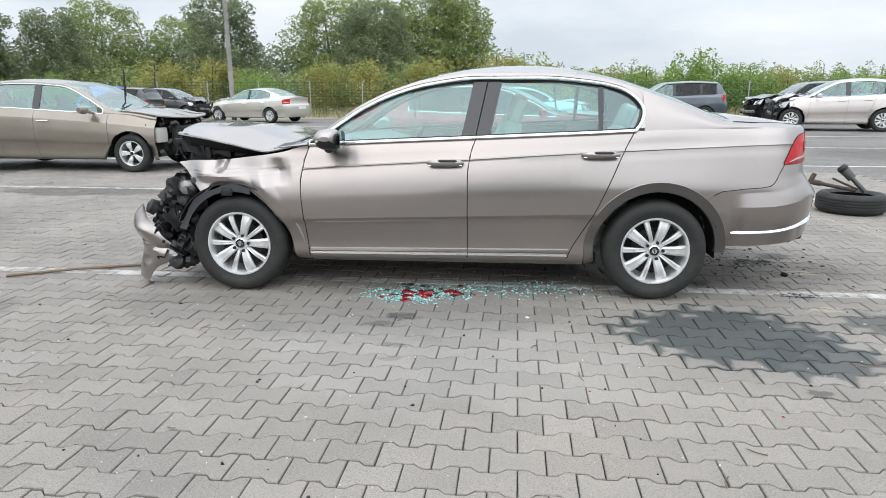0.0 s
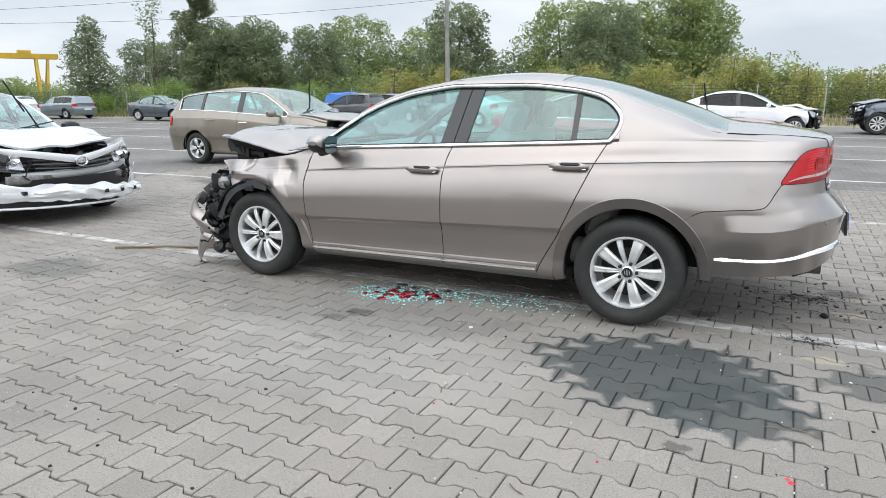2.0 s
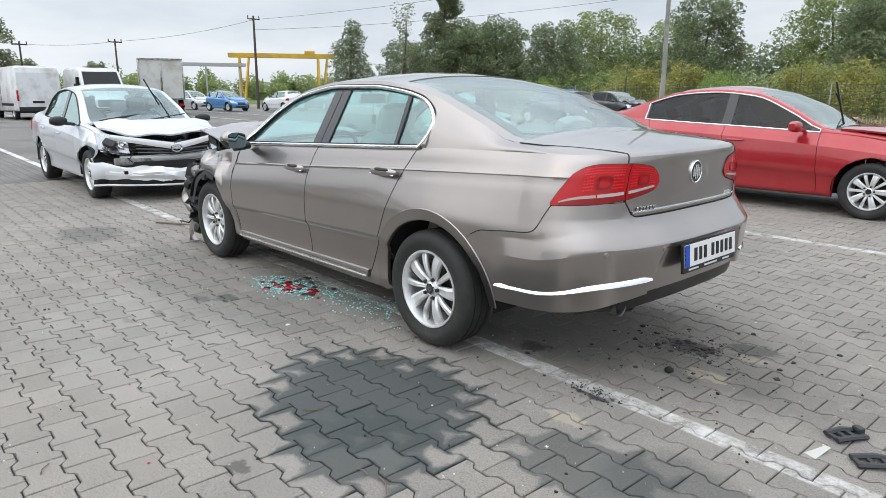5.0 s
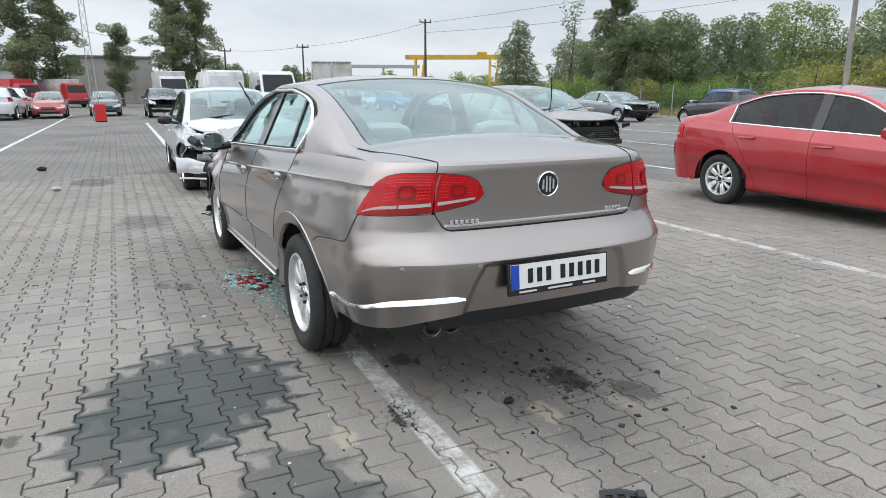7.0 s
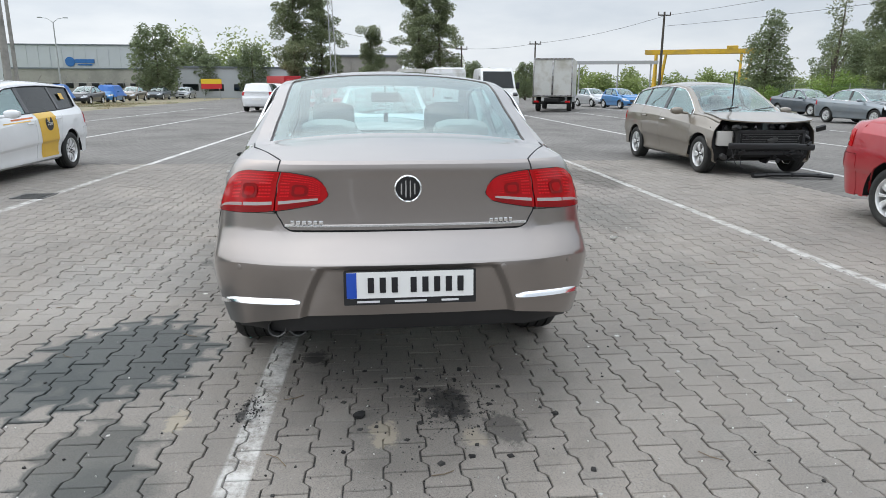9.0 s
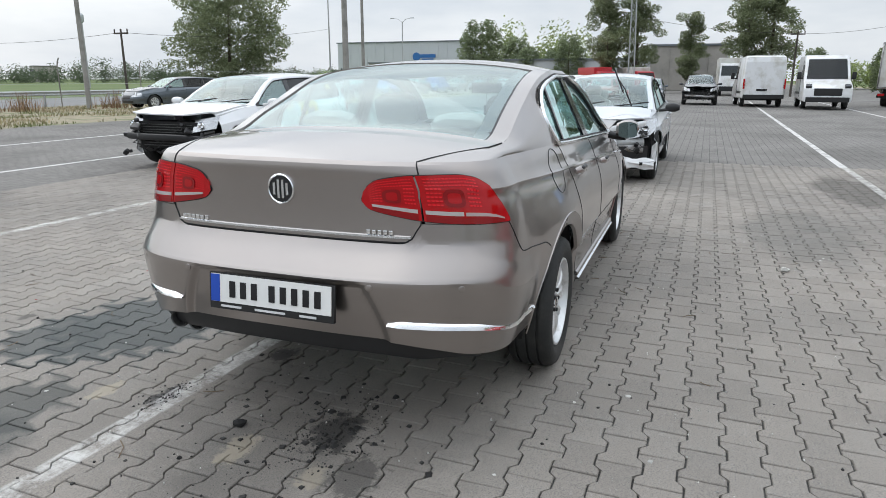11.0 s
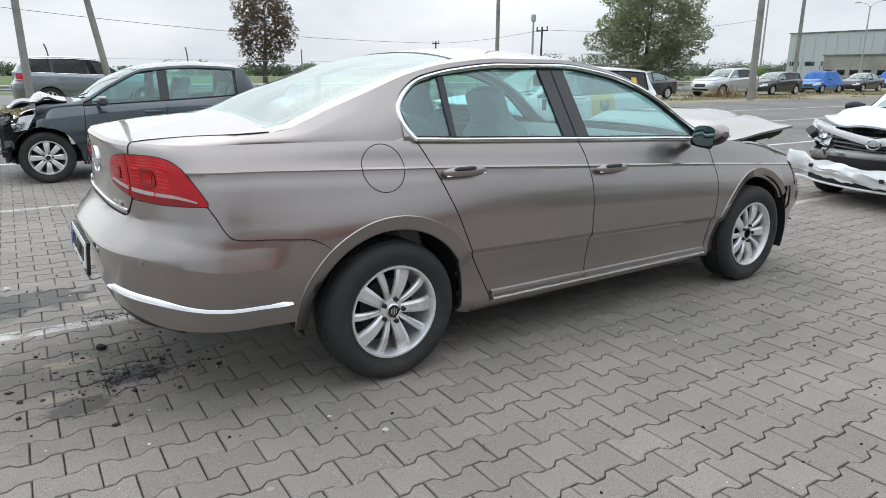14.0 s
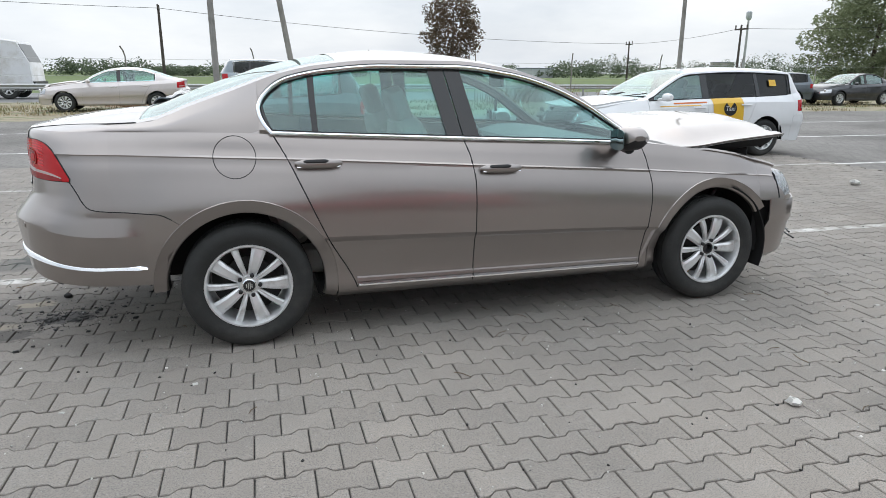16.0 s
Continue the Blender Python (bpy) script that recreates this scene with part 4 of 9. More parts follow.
    plate_bars(plate, None, 0.50, 0.11, -0.0095)
    b = Build()
    for y, w in ((0.17, 0.09), (0.0, 0.13), (-0.16, 0.07)):
        b.box((-0.0045, y, -0.062), (0.003, w, 0.008))
    part("dealer_bars", b, M_PALEINK, plate, "small pale print bars")
    # exhaust pipes on the left
    for y in (0.555, 0.467):
        e = Build().lathe([(0.036, 0.0), (0.038, -0.004), (0.034, 0.0), (0.033, 0.06), (0.0, 0.07)], 20, "x", (-0.985, y, 0.385))
        e.lathe([(0.038, 0.0), (0.036, 0.25), (0.03, 0.5)], 20, "x", (-0.985, y, 0.385))
        part("tailpipe", e, M_ENGINE, car, "dull steel tailpipe")

    # greenhouse
    roof = s.cover(0.50, 1.40, 0, 10, 16)
    part("roof", both(roof), M_TAUPE, car, solid=0.012)
    rearglass = s.cover(-0.455, 0.50, 0, 9, 18, push=lambda p, k: p + Vector((0, -0.012 if k == 9 else 0, -0.004)))
    part("rear_window", both(rearglass), M_GLASS, car, "tinted rear window").visible_shadow = False
    brd = s.cover(-0.455, -0.415, 0, 9, 3).join(s.cover(0.47, 0.5, 0, 9, 3)).join(s.cover(-0.455, 0.50, 8, 9, 14))
    brd.v = [(x, y, z - 0.007) for x, y, z in brd.v]
    part("rear_window_border", both(brd), M_SUNSTRIP, car)
    shelf = s.cover(x_end, -0.455, 0, 9, 4)
    part("rear_scuttle", both(shelf), M_TAUPE, car, solid=0.01)
    wind = s.cover(1.40, 2.32, 0, 9, 18, push=lambda p, k: p + Vector((0, 0, -0.004)))
    part("windshield", both(wind), M_GLASS, car, "windshield").visible_shadow = False
    for x0, x1 in ((2.26, 2.32), (1.40, 1.45)):
        part("windshield_border", both(s.cover(x0, x1, 0, 9, 3).moved(Matrix.Translation((0, 0, -0.007)))), M_SUNSTRIP, car)

    def dlo(p, k):
        if k == 11:
            x = p.x
            q = min(1.0, max(0.0, (0.26 - x) / 0.162))
            return p.lerp(s.top(x, 18), 0.46 * (1 - math.sqrt(max(0.0, 1 - q * q))))
        return p

    def slip(p, f):
        """The rear end of the windows leans forward towards the belt, the pillar between the doors back to the roof."""
        x = p.x
        p.x += 0.055 * f * f * smooth01((0.42 - x) / 0.32)
        p.x += (0.018 - 0.075 * (1 - f)) * smooth01((x - 0.5) / 0.4) * smooth01((2.0 - x) / 0.4)
        return p

    for mir in (False, True):
        fix = (lambda b: b.mirrored()) if mir else (lambda b: b)
        rail = s.cover(x_end, 2.32, 9, 10, 40).join(s.cover(0.098, 0.26, 10, 11, 18, push=dlo)).join(s.cover(0.26, 2.22, 10, 11, 36, push=dlo)).join(s.cover(x_end, 0.098, 10, 18, 16)).join(s.cover(2.22, 2.32, 10, 18, 3))
        a, c = dlo(s.top(0.098, 11), 11), s.top(0.098, 18)
        rail.grid([[a.lerp(c, f), slip(a.lerp(c, f), f)] for f in span(0, 1, 10)], flip=True)
        part("roof_rail", fix(rail), M_TAUPE, car, solid=0.014)
        # glass panes

        def pane(x0, x1):
            rows = []
            for f in span(0, 1, 6):
                row = []
                for t in span(0, 1, 14):
                    x = x0 + (x1 - x0) * (t ** 2 if x0 < 0.12 else t)
                    p = slip(dlo(s.top(x, 11), 11).lerp(s.top(x, 18), f), f)
                    p.y -= 0.012
                    row.append(p)
                rows.append(row)
            return Build().grid(rows)

        for x0, x1, nm in ((0.100, 0.350, "quarter_window"), (0.368, 1.035, "rear_side_window"), (1.205, 2.19, "front_side_window")):
            part(nm, fix(pane(x0, x1)), M_GLASSSIDE, car, "green-tinted side window").visible_shadow = False
        for x0, x1, nm in ((0.343, 0.375, "window_divider"), (1.03, 1.115, "pillar_cover"), (1.122, 1.21, "pillar_cover"), (0.098, 0.118, "window_seal"), (2.10, 2.22, "mirror_triangle")):
            b = pane(x0, x1)
            b.v = [(x, y + 0.010, z) for x, y, z in b.v]
            part(nm, fix(b), M_GLOSSB, car, "black window trim", solid=0.012)
        # black seal inside the chrome
        xs = [*(0.0982 + 0.16 * (i / 16) ** 2 for i in range(17)), *span(0.30, 2.20, 40)]
        up = [dlo(s.top(x, 11), 11) for x in xs]
        dn = [slip(s.top(x, 18), 1.0) if x < 0.5 else s.top(x, 18) for x in reversed(xs)]
        end = [slip(up[0].lerp(s.top(xs[0], 18), f), f) for f in (0.85, 0.7, 0.55, 0.4, 0.25, 0.12)]
        loop = up + dn + end
        part("window_seal", fix(Build().tube([p + Vector((0.010 if p.x < 0.2 else 0, -0.004, -0.010 if i < len(xs) else 0.010 if i < 2 * len(xs) else 0)) for i, p in enumerate(loop)], 0.0085, 6, closed=True)), M_SEALGAP, car)
        part("chrome_window_frame", fix(Build().tube([p + Vector((0, 0.012, 0.001)) for p in loop], 0.0108, 8, closed=True)), M_CHROME, car, "polished chrome window frame")
        part("outer_seal", fix(Build().tube([p + Vector((0, 0.002, 0.013)) for p in up[6:]], 0.004, 5)), M_SEALGAP, car)
        # mirror
        mirror = new("door_mirror")
        mirror.parent = car
        rows = []
        for i in range(9):
            f = i / 8
            k = (0.70 + 0.30 * min(1.0, f / 0.3)) * math.sqrt(max(0.02, 1 - (max(0.0, f - 0.40) / 0.61) ** 2.6))
            ring = []
            for j in range(16):
                t = 2 * math.pi * j / 16
                cx = math.copysign(abs(math.cos(t)) ** 0.7, math.cos(t))
                sz = math.copysign(abs(math.sin(t)) ** 0.7, math.sin(t))
                ring.append((2.02 + (0.098 if cx > 0 else 0.066) * cx * (0.25 + 0.75 * k) * (1 - 0.25 * max(0, cx) * abs(sz)) + 0.02 * f, 0.885 + 0.155 * f, 1.005 + 0.066 * sz * k + 0.012 * f))
            rows.append(ring)
        b = Build().grid(rows, closed=True)
        b.f += [tuple(range(16)), tuple(reversed(range(128, 144)))]
        for keep_up, mat_, nm, lab in ((True, M_TAUPE, "mirror_shell", "taupe mirror cap"), (False, M_BLACK, "mirror_base", "black lower mirror housing")):
            h = Build()
            h.v = list(b.v)
            h.f = [f for f in b.f if (len(f) > 4 or sum(math.sin(2 * math.pi * (i % 16) / 16) for i in f) / 4 > -0.45) == keep_up]
            part(nm, fix(h), mat_, mirror, lab)
        rows = [[(1.955 - 0.006 * abs(f), 0.905 + 0.13 * (f + 1) / 2, 1.008 + z * (1 - 0.3 * abs(f) ** 3)) for f in span(-1, 1, 10)] for z in span(-0.056, 0.056, 6)]
        part("mirror_glass", fix(Build().grid(rows)), M_MIRROR, mirror, "mirror glass", solid=0.004)
        b = Build().tube([(2.06, 0.83, 0.965), (2.05, 0.88, 0.955), (2.04, 0.95, 0.955)], [0.03, 0.026, 0.03], 10)
        part("mirror_foot", fix(b), M_BLACK, mirror, "black mirror foot")
        b = Build().tube([(2.09, 0.94, 0.99), (2.11, 0.99, 0.995), (2.09, 1.035, 1.005)], 0.008, 8)
        part("turn_signal", fix(b), M_LENSWHITE, mirror, "clear turn signal strip")
        # inner wheel wells
        for c in (0.0, s.wb):
            w = Build()
            rows = []
            for t in span(-0.15, math.pi + 0.15, 18):
                rows.append([(c + (ARCH + 0.012) * math.cos(t), y, s.wheel_z + (ARCH + 0.012) * math.sin(t)) for y in (0.775 if math.sin(t) < 0.3 else 0.855, 0.74, 0.55)])
            w.grid(rows)
            w.grid([[(c + r * math.cos(t), 0.55, s.wheel_z + r * math.sin(t)) for t in span(0, math.pi, 16)] for r in (0.0, ARCH + 0.012)])
            part("wheel_well", fix(w), M_DARK, car)
    part("wheel_lining", Build().grid([[(s.wb + 0.385 * math.cos(t), y, 0.335 + 0.385 * math.sin(t)) for y in (0.90, 0.62)] for t in span(0.35, 2.6, 16)]), M_BLACK, car, "loose black arch liner", solid=0.006)
    # wheels
    for x, y, fl, cap in ((0, 0.776, False, True), (s.wb - 0.020, 0.776, False, True), (0, -0.776, True, True), (s.wb, -0.776, True, False)):
        wheel_parts(car, place=(x, y, 0.318), rim=0.212, flip=fl, cap=cap)
    # dark inner tub, floor and cabin
    tub = Build()
    tub.box((1.35, 0, 0.30), (1.8, 1.36, 0.10))
    tub.box((-0.60, 0, 0.66), (0.5, 0.9, 0.4))
    tub.box((1.35, 0.0, 0.24), (2.0, 1.5, 0.08))
    part("underbody", tub, M_DARK, car)
    for mir in (False, True):
        d = s.panel(lambda v: 0.42, lambda v: 2.22, v0=0.1, v1=0.985, nx=10, rows=8)
        d.v = [(x, y - 0.05, z) for x, y, z in d.v]
        part("door_lining", d.mirrored() if mir else d, M_CABIN, car, solid=0.01)
    seats = [(0.98, 0.37), (0.98, -0.37)]
    for x, y in seats:
        seat_parts(car, x + 0.15, y, low=0.03)
    for y in (0.36, -0.36):
        seat_parts(car, 0.28, y, 0.56, 0.40, low=0.10)
    dash = []
    for y in span(-0.74, 0.74, 12):
        dash.append([(2.28, y, 0.95), (2.10, y, 0.975), (1.92, y, 0.97 + 0.03 * math.exp(-((y - 0.37) / 0.2) ** 2)), (1.76, y, 0.93), (1.72, y, 0.86), (1.76, y, 0.7), (1.9, y, 0.5)])
    part("dashboard", Build().grid(dash), M_CABIN, car, "dark dashboard", solid=0.02, offset=1.0)
    for y in (-0.62, -0.1, 0.1, 0.62):
        vent = Build()
        for k in range(4):
            vent.box((1.735, y, 0.90 - 0.012 * k), (0.012, 0.13, 0.005))
        part("air_vent", vent, M_ALLOY, car)
    wheelm = Matrix.Translation((1.60, 0.37, 0.90)) @ Matrix.Rotation(radians(-25), 4, "Y")
    rim = Build().tube([wheelm @ Vector((0, 0.185 * math.cos(t), 0.185 * math.sin(t))) for t in span(0, 2 * math.pi, 32)[:-1]], 0.016, 8, closed=True)
    for t in (0.1, math.pi - 0.1, -math.pi / 2):
        rim.tube([wheelm @ Vector((0.01, 0.04 * math.cos(t), 0.04 * math.sin(t))), wheelm @ Vector((0, 0.18 * math.cos(t), 0.18 * math.sin(t)))], 0.014, 6)
    rim.lathe([(0.075, -0.01), (0.07, 0.02), (0.0, 0.03)], 20, "x", (1.58, 0.37, 0.90))
    part("steering_wheel", rim, M_BLACK, car, "black steering wheel")
    lining = s.cover(0.48, 1.42, 0, 10, 10)
    lining.v = [(x, y, z - 0.03) for x, y, z in lining.v]
    part("headliner", both(lining), M_HEADLINE, car)
    parcel = Build().grid([[(x, y, 1.07) for x in (-0.42, -0.1)] for y in span(-0.62, 0.62, 6)])
    part("parcel_shelf", parcel, M_CABIN, car, solid=0.02)
    part("interior_mirror", Build().box((1.62, 0, 1.30), (0.02, 0.22, 0.07)).tube([(1.64, 0, 1.33), (1.68, 0, 1.38)], 0.008, 6), M_BLACK, car)
    part("air_freshener", Build().tube([(1.62, 0.0, 1.27), (1.62, 0, 1.18)], 0.0015, 4).box((1.62, 0, 1.145), (0.008, 0.035, 0.07)), M_BLACK, car, "small hanging air freshener")

    # ---- crushed front ----
    arch_xs = [s.wb + s.arch * math.cos(math.pi * k / 30) for k in range(31)] + [s.wb + s.arch * 1.004, s.wb - s.arch * 1.004]
    wing_top_z = curve((2.20, 0.962), (2.25, 0.955), (2.378, 0.920), (2.59, 0.889), (2.816, 0.864), (2.976, 0.860), (3.105, 0.846))
    wing_low_z = curve((2.20, 0.215), (2.314, 0.222), (2.338, 0.366), (2.425, 0.523), (2.50, 0.609), (2.638, 0.688), (2.797, 0.704), (2.860, 0.688), (2.895, 0.640), (2.925, 0.662), (2.985, 0.725), (3.05, 0.794), (3.105, 0.838))
    rows = []
    for f in span(0, 1, 48):
        row = []
        for x in span(2.21, 3.105, 90):
            lo_z, hi_z = wing_low_z(x), wing_top_z(x)
            z = lo_z + (hi_z - lo_z) * f
            xe = max(x, door_f(s.level(x, min(z, 0.95))) + gap)
            y = (s.at(min(xe, 2.75), min(z, 0.93) - 0.022).y + s.at(min(xe, 2.75), min(z, 0.93)).y + s.at(min(xe, 2.75), min(z, 0.93) + 0.018).y) / 3
            g_ = smooth01((x - 2.48) / 0.22)
            y -= 0.03 * g_
            y += 0.030 * g_ * smooth01(fold(z - 0.775 + 0.10 * (2.83 - x), 0.075)) * smooth01((3.0 - x) / 0.1)
            y -= 0.040 * smooth01(fold(x - 2.80 + 0.35 * (z - 0.83), 0.05)) * smooth01((z - 0.77) / 0.05)
            y += 0.030 * fold(x - 2.47 - 0.5 * (z - 0.66), 0.07) * fold(z - 0.70, 0.11)
            y -= 0.040 * fold(x - 2.40 - 0.2 * (z - 0.78), 0.09) * fold(z - 0.80, 0.09)
            y -= 0.045 * smooth01((x - 2.90) / 0.18)
            y += g_ * jag(x, 0, z, 0.004, 0.16) - 0.012 * smooth01((0.03 - (z - lo_z)) / 0.03) * (x < 2.88)
            row.append(Vector((xe, y, z)))
        rows.append(row)
    part("front_wing", Build().grid(rows, flip=True), M_TAUPE, car, "crumpled and torn front wing", sharp=32, solid=0.005)
    ftop = s.cover(2.32, 2.44, 10, 18, 6)
    part("wing_top", ftop, M_TAUPE, car, "creased wing top", solid=0.006)
    fender_r = s.panel_abs(sorted({x for x in (*span(2.19, 3.34, 30), *arch_xs) if x <= 3.34}), lo=off(door_f, gap), hi=curve((0.0, 3.235), (0.66, 3.232), (0.88, 3.155), (1.0, 3.18)), rows=30)
    keep = Build()
    keep.v = fender_r.v
    for f in fender_r.f:
        c = sum((Vector(fender_r.v[i]) for i in f), Vector()) / len(f)
        if c.x > s.wb + 0.2 and c.z < 0.605:
            continue
        keep.f.append(f)
    fw = part("front_wing", keep.mirrored(), M_TAUPE, car, "straight front wing", sharp=14, solid=0.01)
    part("arch_lip", arch_lip(s.wb, 0.60, math.pi + 0.2).mirrored(), M_TAUPE, fw, solid=0.005)
    part("wing_top", s.cover(2.32, 3.19, 10, 18, 16).mirrored(), M_TAUPE, car, solid=0.01)
    part("cowl", both(s.cover(2.32, 2.44, 0, 10, 3)), M_BLACK, car, "black cowl panel under the windshield")
    # head lamp and bumper corner left on the right side
    hl = s.ring(2.11, 2.72, lambda u: 0.685, lambda u: 0.93 - 0.10 * (u - 2.1), 14, 8, out=0.004)
    hl.v = [(3.15 + (x - 3.15) * 0.84, y, z) for x, y, z in hl.v]
    lampo = part("head_lamp", hl.mirrored(), M_HEADLAMP, car, "cracked clear head lamp", solid=0.03)
    edge = [s.wall(2.105, v) + Vector((0, 0.005, 0)) for v in span(0.66, 0.905, 8)]
    part("lamp_seal", Build().tube(edge, 0.006, 6).mirrored(), M_SEALGAP, lampo)
    part("wheel_lining", Build().grid([[(s.wb + 0.398 * math.cos(t), y, s.wheel_z + 0.398 * math.sin(t)) for y in (-0.872, -0.55)] for t in span(-0.34, 1.25, 14)]), M_DARK, car, "black arch liner", solid=0.006)
    part("wheel_lining", Build().grid([[(x, -0.80, z) for z in span(0.27, 0.63, 4)] for x in span(3.05, 3.20, 3)]), M_DARK, car, "black liner behind the bumper corner", solid=0.004)
    bc = []
    for f in span(0, 1, 12):
        row = []
        for t in span(0, 1, 16):
            u = 2.0 + 0.62 * t
            p = s.wall(u, 0.02 + 0.625 * f)
            p.x = max(3.15 + (p.x - 3.15) * 0.86, 3.098 + 0.020 * math.sin(2.6 * f))
            p.y += 0.012
            row.append(p)
        bc.append(row)
    part("front_bumper", Build().grid(bc, flip=True).mirrored(), M_TAUPE, car, "broken front bumper corner", solid=0.008)
    fog = Build()
    for k in range(4):
        fog.tube([(3.50 - 0.02 * k, -0.70 + 0.02 * k, 0.30 + 0.035 * k), (3.58, -0.52, 0.30 + 0.035 * k)], 0.006, 6)
    part("fog_grille", fog, M_BLACK, car)
    # hanging left bumper fragment
    fx_ = curve((0, 3.365), (0.2, 3.460), (0.45, 3.455), (0.65, 3.432), (0.92, 3.470), (1, 3.395))
    fz_ = curve((0, 0.585), (0.2, 0.465), (0.45, 0.349), (0.65, 0.249), (0.92, 0.050), (1, 0.010))
    rx_ = curve((0, 3.350), (0.2, 3.335), (0.45, 3.225), (0.60, 3.140), (0.82, 3.310), (1, 3.380))
    rz_ = curve((0, 0.575), (0.2, 0.485), (0.45, 0.345), (0.60, 0.240), (0.82, 0.120), (1, 0.014))
    frag = []
    for f in span(0, 1, 26):
        row = []
        for t in span(0, 1, 16):
            x = fx_(f) + (rx_(f) - fx_(f)) * t
            z = fz_(f) + (rz_(f) - fz_(f)) * t
            y = 0.755 + 0.08 * t ** 0.8 + 0.05 * math.sin(math.pi * t) * math.sin(math.pi * f) - 0.03 * f
            y += 0.018 * fold(f - 0.30 - 0.12 * t, 0.10) - 0.03 * fold(f - 0.52 - 0.08 * t, 0.06)
            row.append(Vector((x + jag(x, y, z, 0.012, 0.1), y + jag(x + 3, y, z, 0.02, 0.16), max(0.012, z + jag(x, y, z + 2, 0.012, 0.1)))))
        frag.append(row)
    part("bumper_fragment", Build().grid(frag), M_TAUPE, car, "torn bumper piece hanging to the ground", solid=0.005)
    for (x, y, z), (sx, sy, sz), r_ in (((3.405, 0.72, 0.33), (0.03, 0.10, 0.05), 0.4), ((3.37, 0.80, 0.46), (0.012, 0.05, 0.012), 0.7), ((3.16, 0.72, 0.16), (0.16, 0.16, 0.012), 0.3)):
        part("torn_plastic", Build().box((x, y, z), (sx, sy, sz), Matrix.Rotation(r_, 4, "Y")), M_BLACK, car, "torn black plastic strip")
    # hood: buckled and tented, standing clear of the wings
    front_edge = curve((-0.78, 3.255), (-0.2, 3.300), (0.3, 3.23), (0.78, 3.10))
    edge_l = curve((2.36, 0.945), (2.51, 0.918), (2.75, 0.966), (2.95, 1.008), (3.12, 1.038))
    edge_r = curve((2.36, 0.950), (2.56, 0.932), (2.9, 0.968), (3.23, 0.998))
    hood = []
    for i in range(29):
        f = i / 28
        row = []
        for j in range(41):
            y = -0.78 + 1.56 * j / 40
            x = 2.36 + (front_edge(y) - 2.36) * f
            z = 0.985 + 0.088 * smooth01(f / 0.85) - 0.018 * (y / 0.78) ** 2
            z += 0.026 * fold(f - 0.40 - 0.12 * y, 0.22) + 0.016 * f * math.sin(4 * y + 1) + jag(x, y, 0, 0.008, 0.35) * smooth01(f / 0.2)
            ze = edge_l(x) if y > 0 else edge_r(x)
            w = smooth01((abs(y) - 0.46) / 0.32) ** 1.3
            z = z * (1 - w) + ze * w - 0.02 * smooth01((f - 0.93) / 0.07) * (abs(y) < 0.7)
            row.append((x, y * (0.94 + 0.03 * f), z))
        hood.append(row)
    part("hood", Build().grid(hood, flip=True), M_TAUPE, car, "buckled hood standing open at the front edge", solid=0.007)
    rim_l = [Vector(r[-1]) + Vector((0, -0.004, -0.006)) for r in hood[5:]]
    part("hood_seam", Build().tube(rim_l, 0.005, 6), M_STEEL, car, "bare folded hood edge")
    rim_r = [Vector(r[0]) + Vector((0, 0.010, -0.014)) for r in hood[6:]]
    part("hood_seam", Build().tube(rim_r, 0.0035, 6), M_STEEL, car, "bare folded hood edge")
    under = []
    for i, r in enumerate(hood[2:28:2] + [hood[28]] * 2):
        k = i / 13
        d = (0.018 + 0.080 * smooth01(k / 0.55)) if i < 14 else 0.004
        under.append([(x - 0.012 - (0.05 if i == 13 else 0), y * 0.975, z - 0.010 - d * (1 - (abs(y) / 0.757) ** 12) - 0.006 * math.sin(j * 0.9)) for j, (x, y, z) in enumerate(r)])
    part("hood_lining", Build().grid(under), M_DARK, car, "black hood insulation")
    flap = []
    for t in span(0, 1, 12):
        x = 2.965 + 0.155 * t
        flap.append([(x, 0.665 - 0.02 * u + 0.02 * math.sin(6 * t + 3 * u), 1.012 + 0.012 * t - (0.145 - 0.03 * t) * u + jag(x, 4, u, 0.016, 0.05) * u) for u in span(0, 1, 6)])
    part("hood_lining", Build().grid(flap), M_BLACK, car, "torn black lining hanging under the hood corner", solid=0.004)
    for k, (x0, w_, z0, h_) in enumerate(((2.93, 0.05, 0.90, 0.055), (2.80, 0.16, 0.895, 0.045), (2.66, 0.12, 0.895, 0.030), (2.86, 0.03, 0.90, 0.085))):
        b = Build().grid([[(x0 + w_ * u + jag(u, v, k, 0.01, 0.3), 0.66 - 0.02 * k, z0 + h_ * v * (0.75 + 0.4 * math.sin(5 * u + 2 * k)) + jag(u + 4, v, k, 0.012, 0.3) * v) for u in span(0, 1, 7)] for v in span(-0.6, 1, 4)])
        part("torn_plastic", b, M_BLACK, car, "torn black plastic under the hood", solid=0.004)
    # engine bay: plain dark boxes added for engine bulk and its shaded hollows
    rnd = random.Random(11)
    bay = Build()
    bay.box((2.85, 0, 0.50), (0.85, 1.15, 0.42))
    bay.box((2.72, 0, 0.72), (0.62, 1.22, 0.36))
    bay.box((2.95, -0.1, 0.80), (0.5, 0.9, 0.26))
    bay.box((3.20, 0.05, 0.50), (0.06, 1.15, 0.42), Matrix.Rotation(0.18, 4, "Z"))
    bay.box((3.04, 0.42, 0.44), (0.22, 0.56, 0.44), Matrix.Rotation(0.2, 4, "Y"))
    bay.box((3.00, 0.12, 0.85), (0.20, 1.02, 0.20), Matrix.Rotation(-0.2, 4, "Y"))
    for k in range(len(bay.v) // 32):
        b = Build()
        b.v = bay.v[32 * k:32 * k + 32]
        b.f = [tuple(a - 32 * k for a in f) for f in bay.f if 32 * k <= f[0] < 32 * k + 32]
        part("engine_block", b, M_DARK, car)
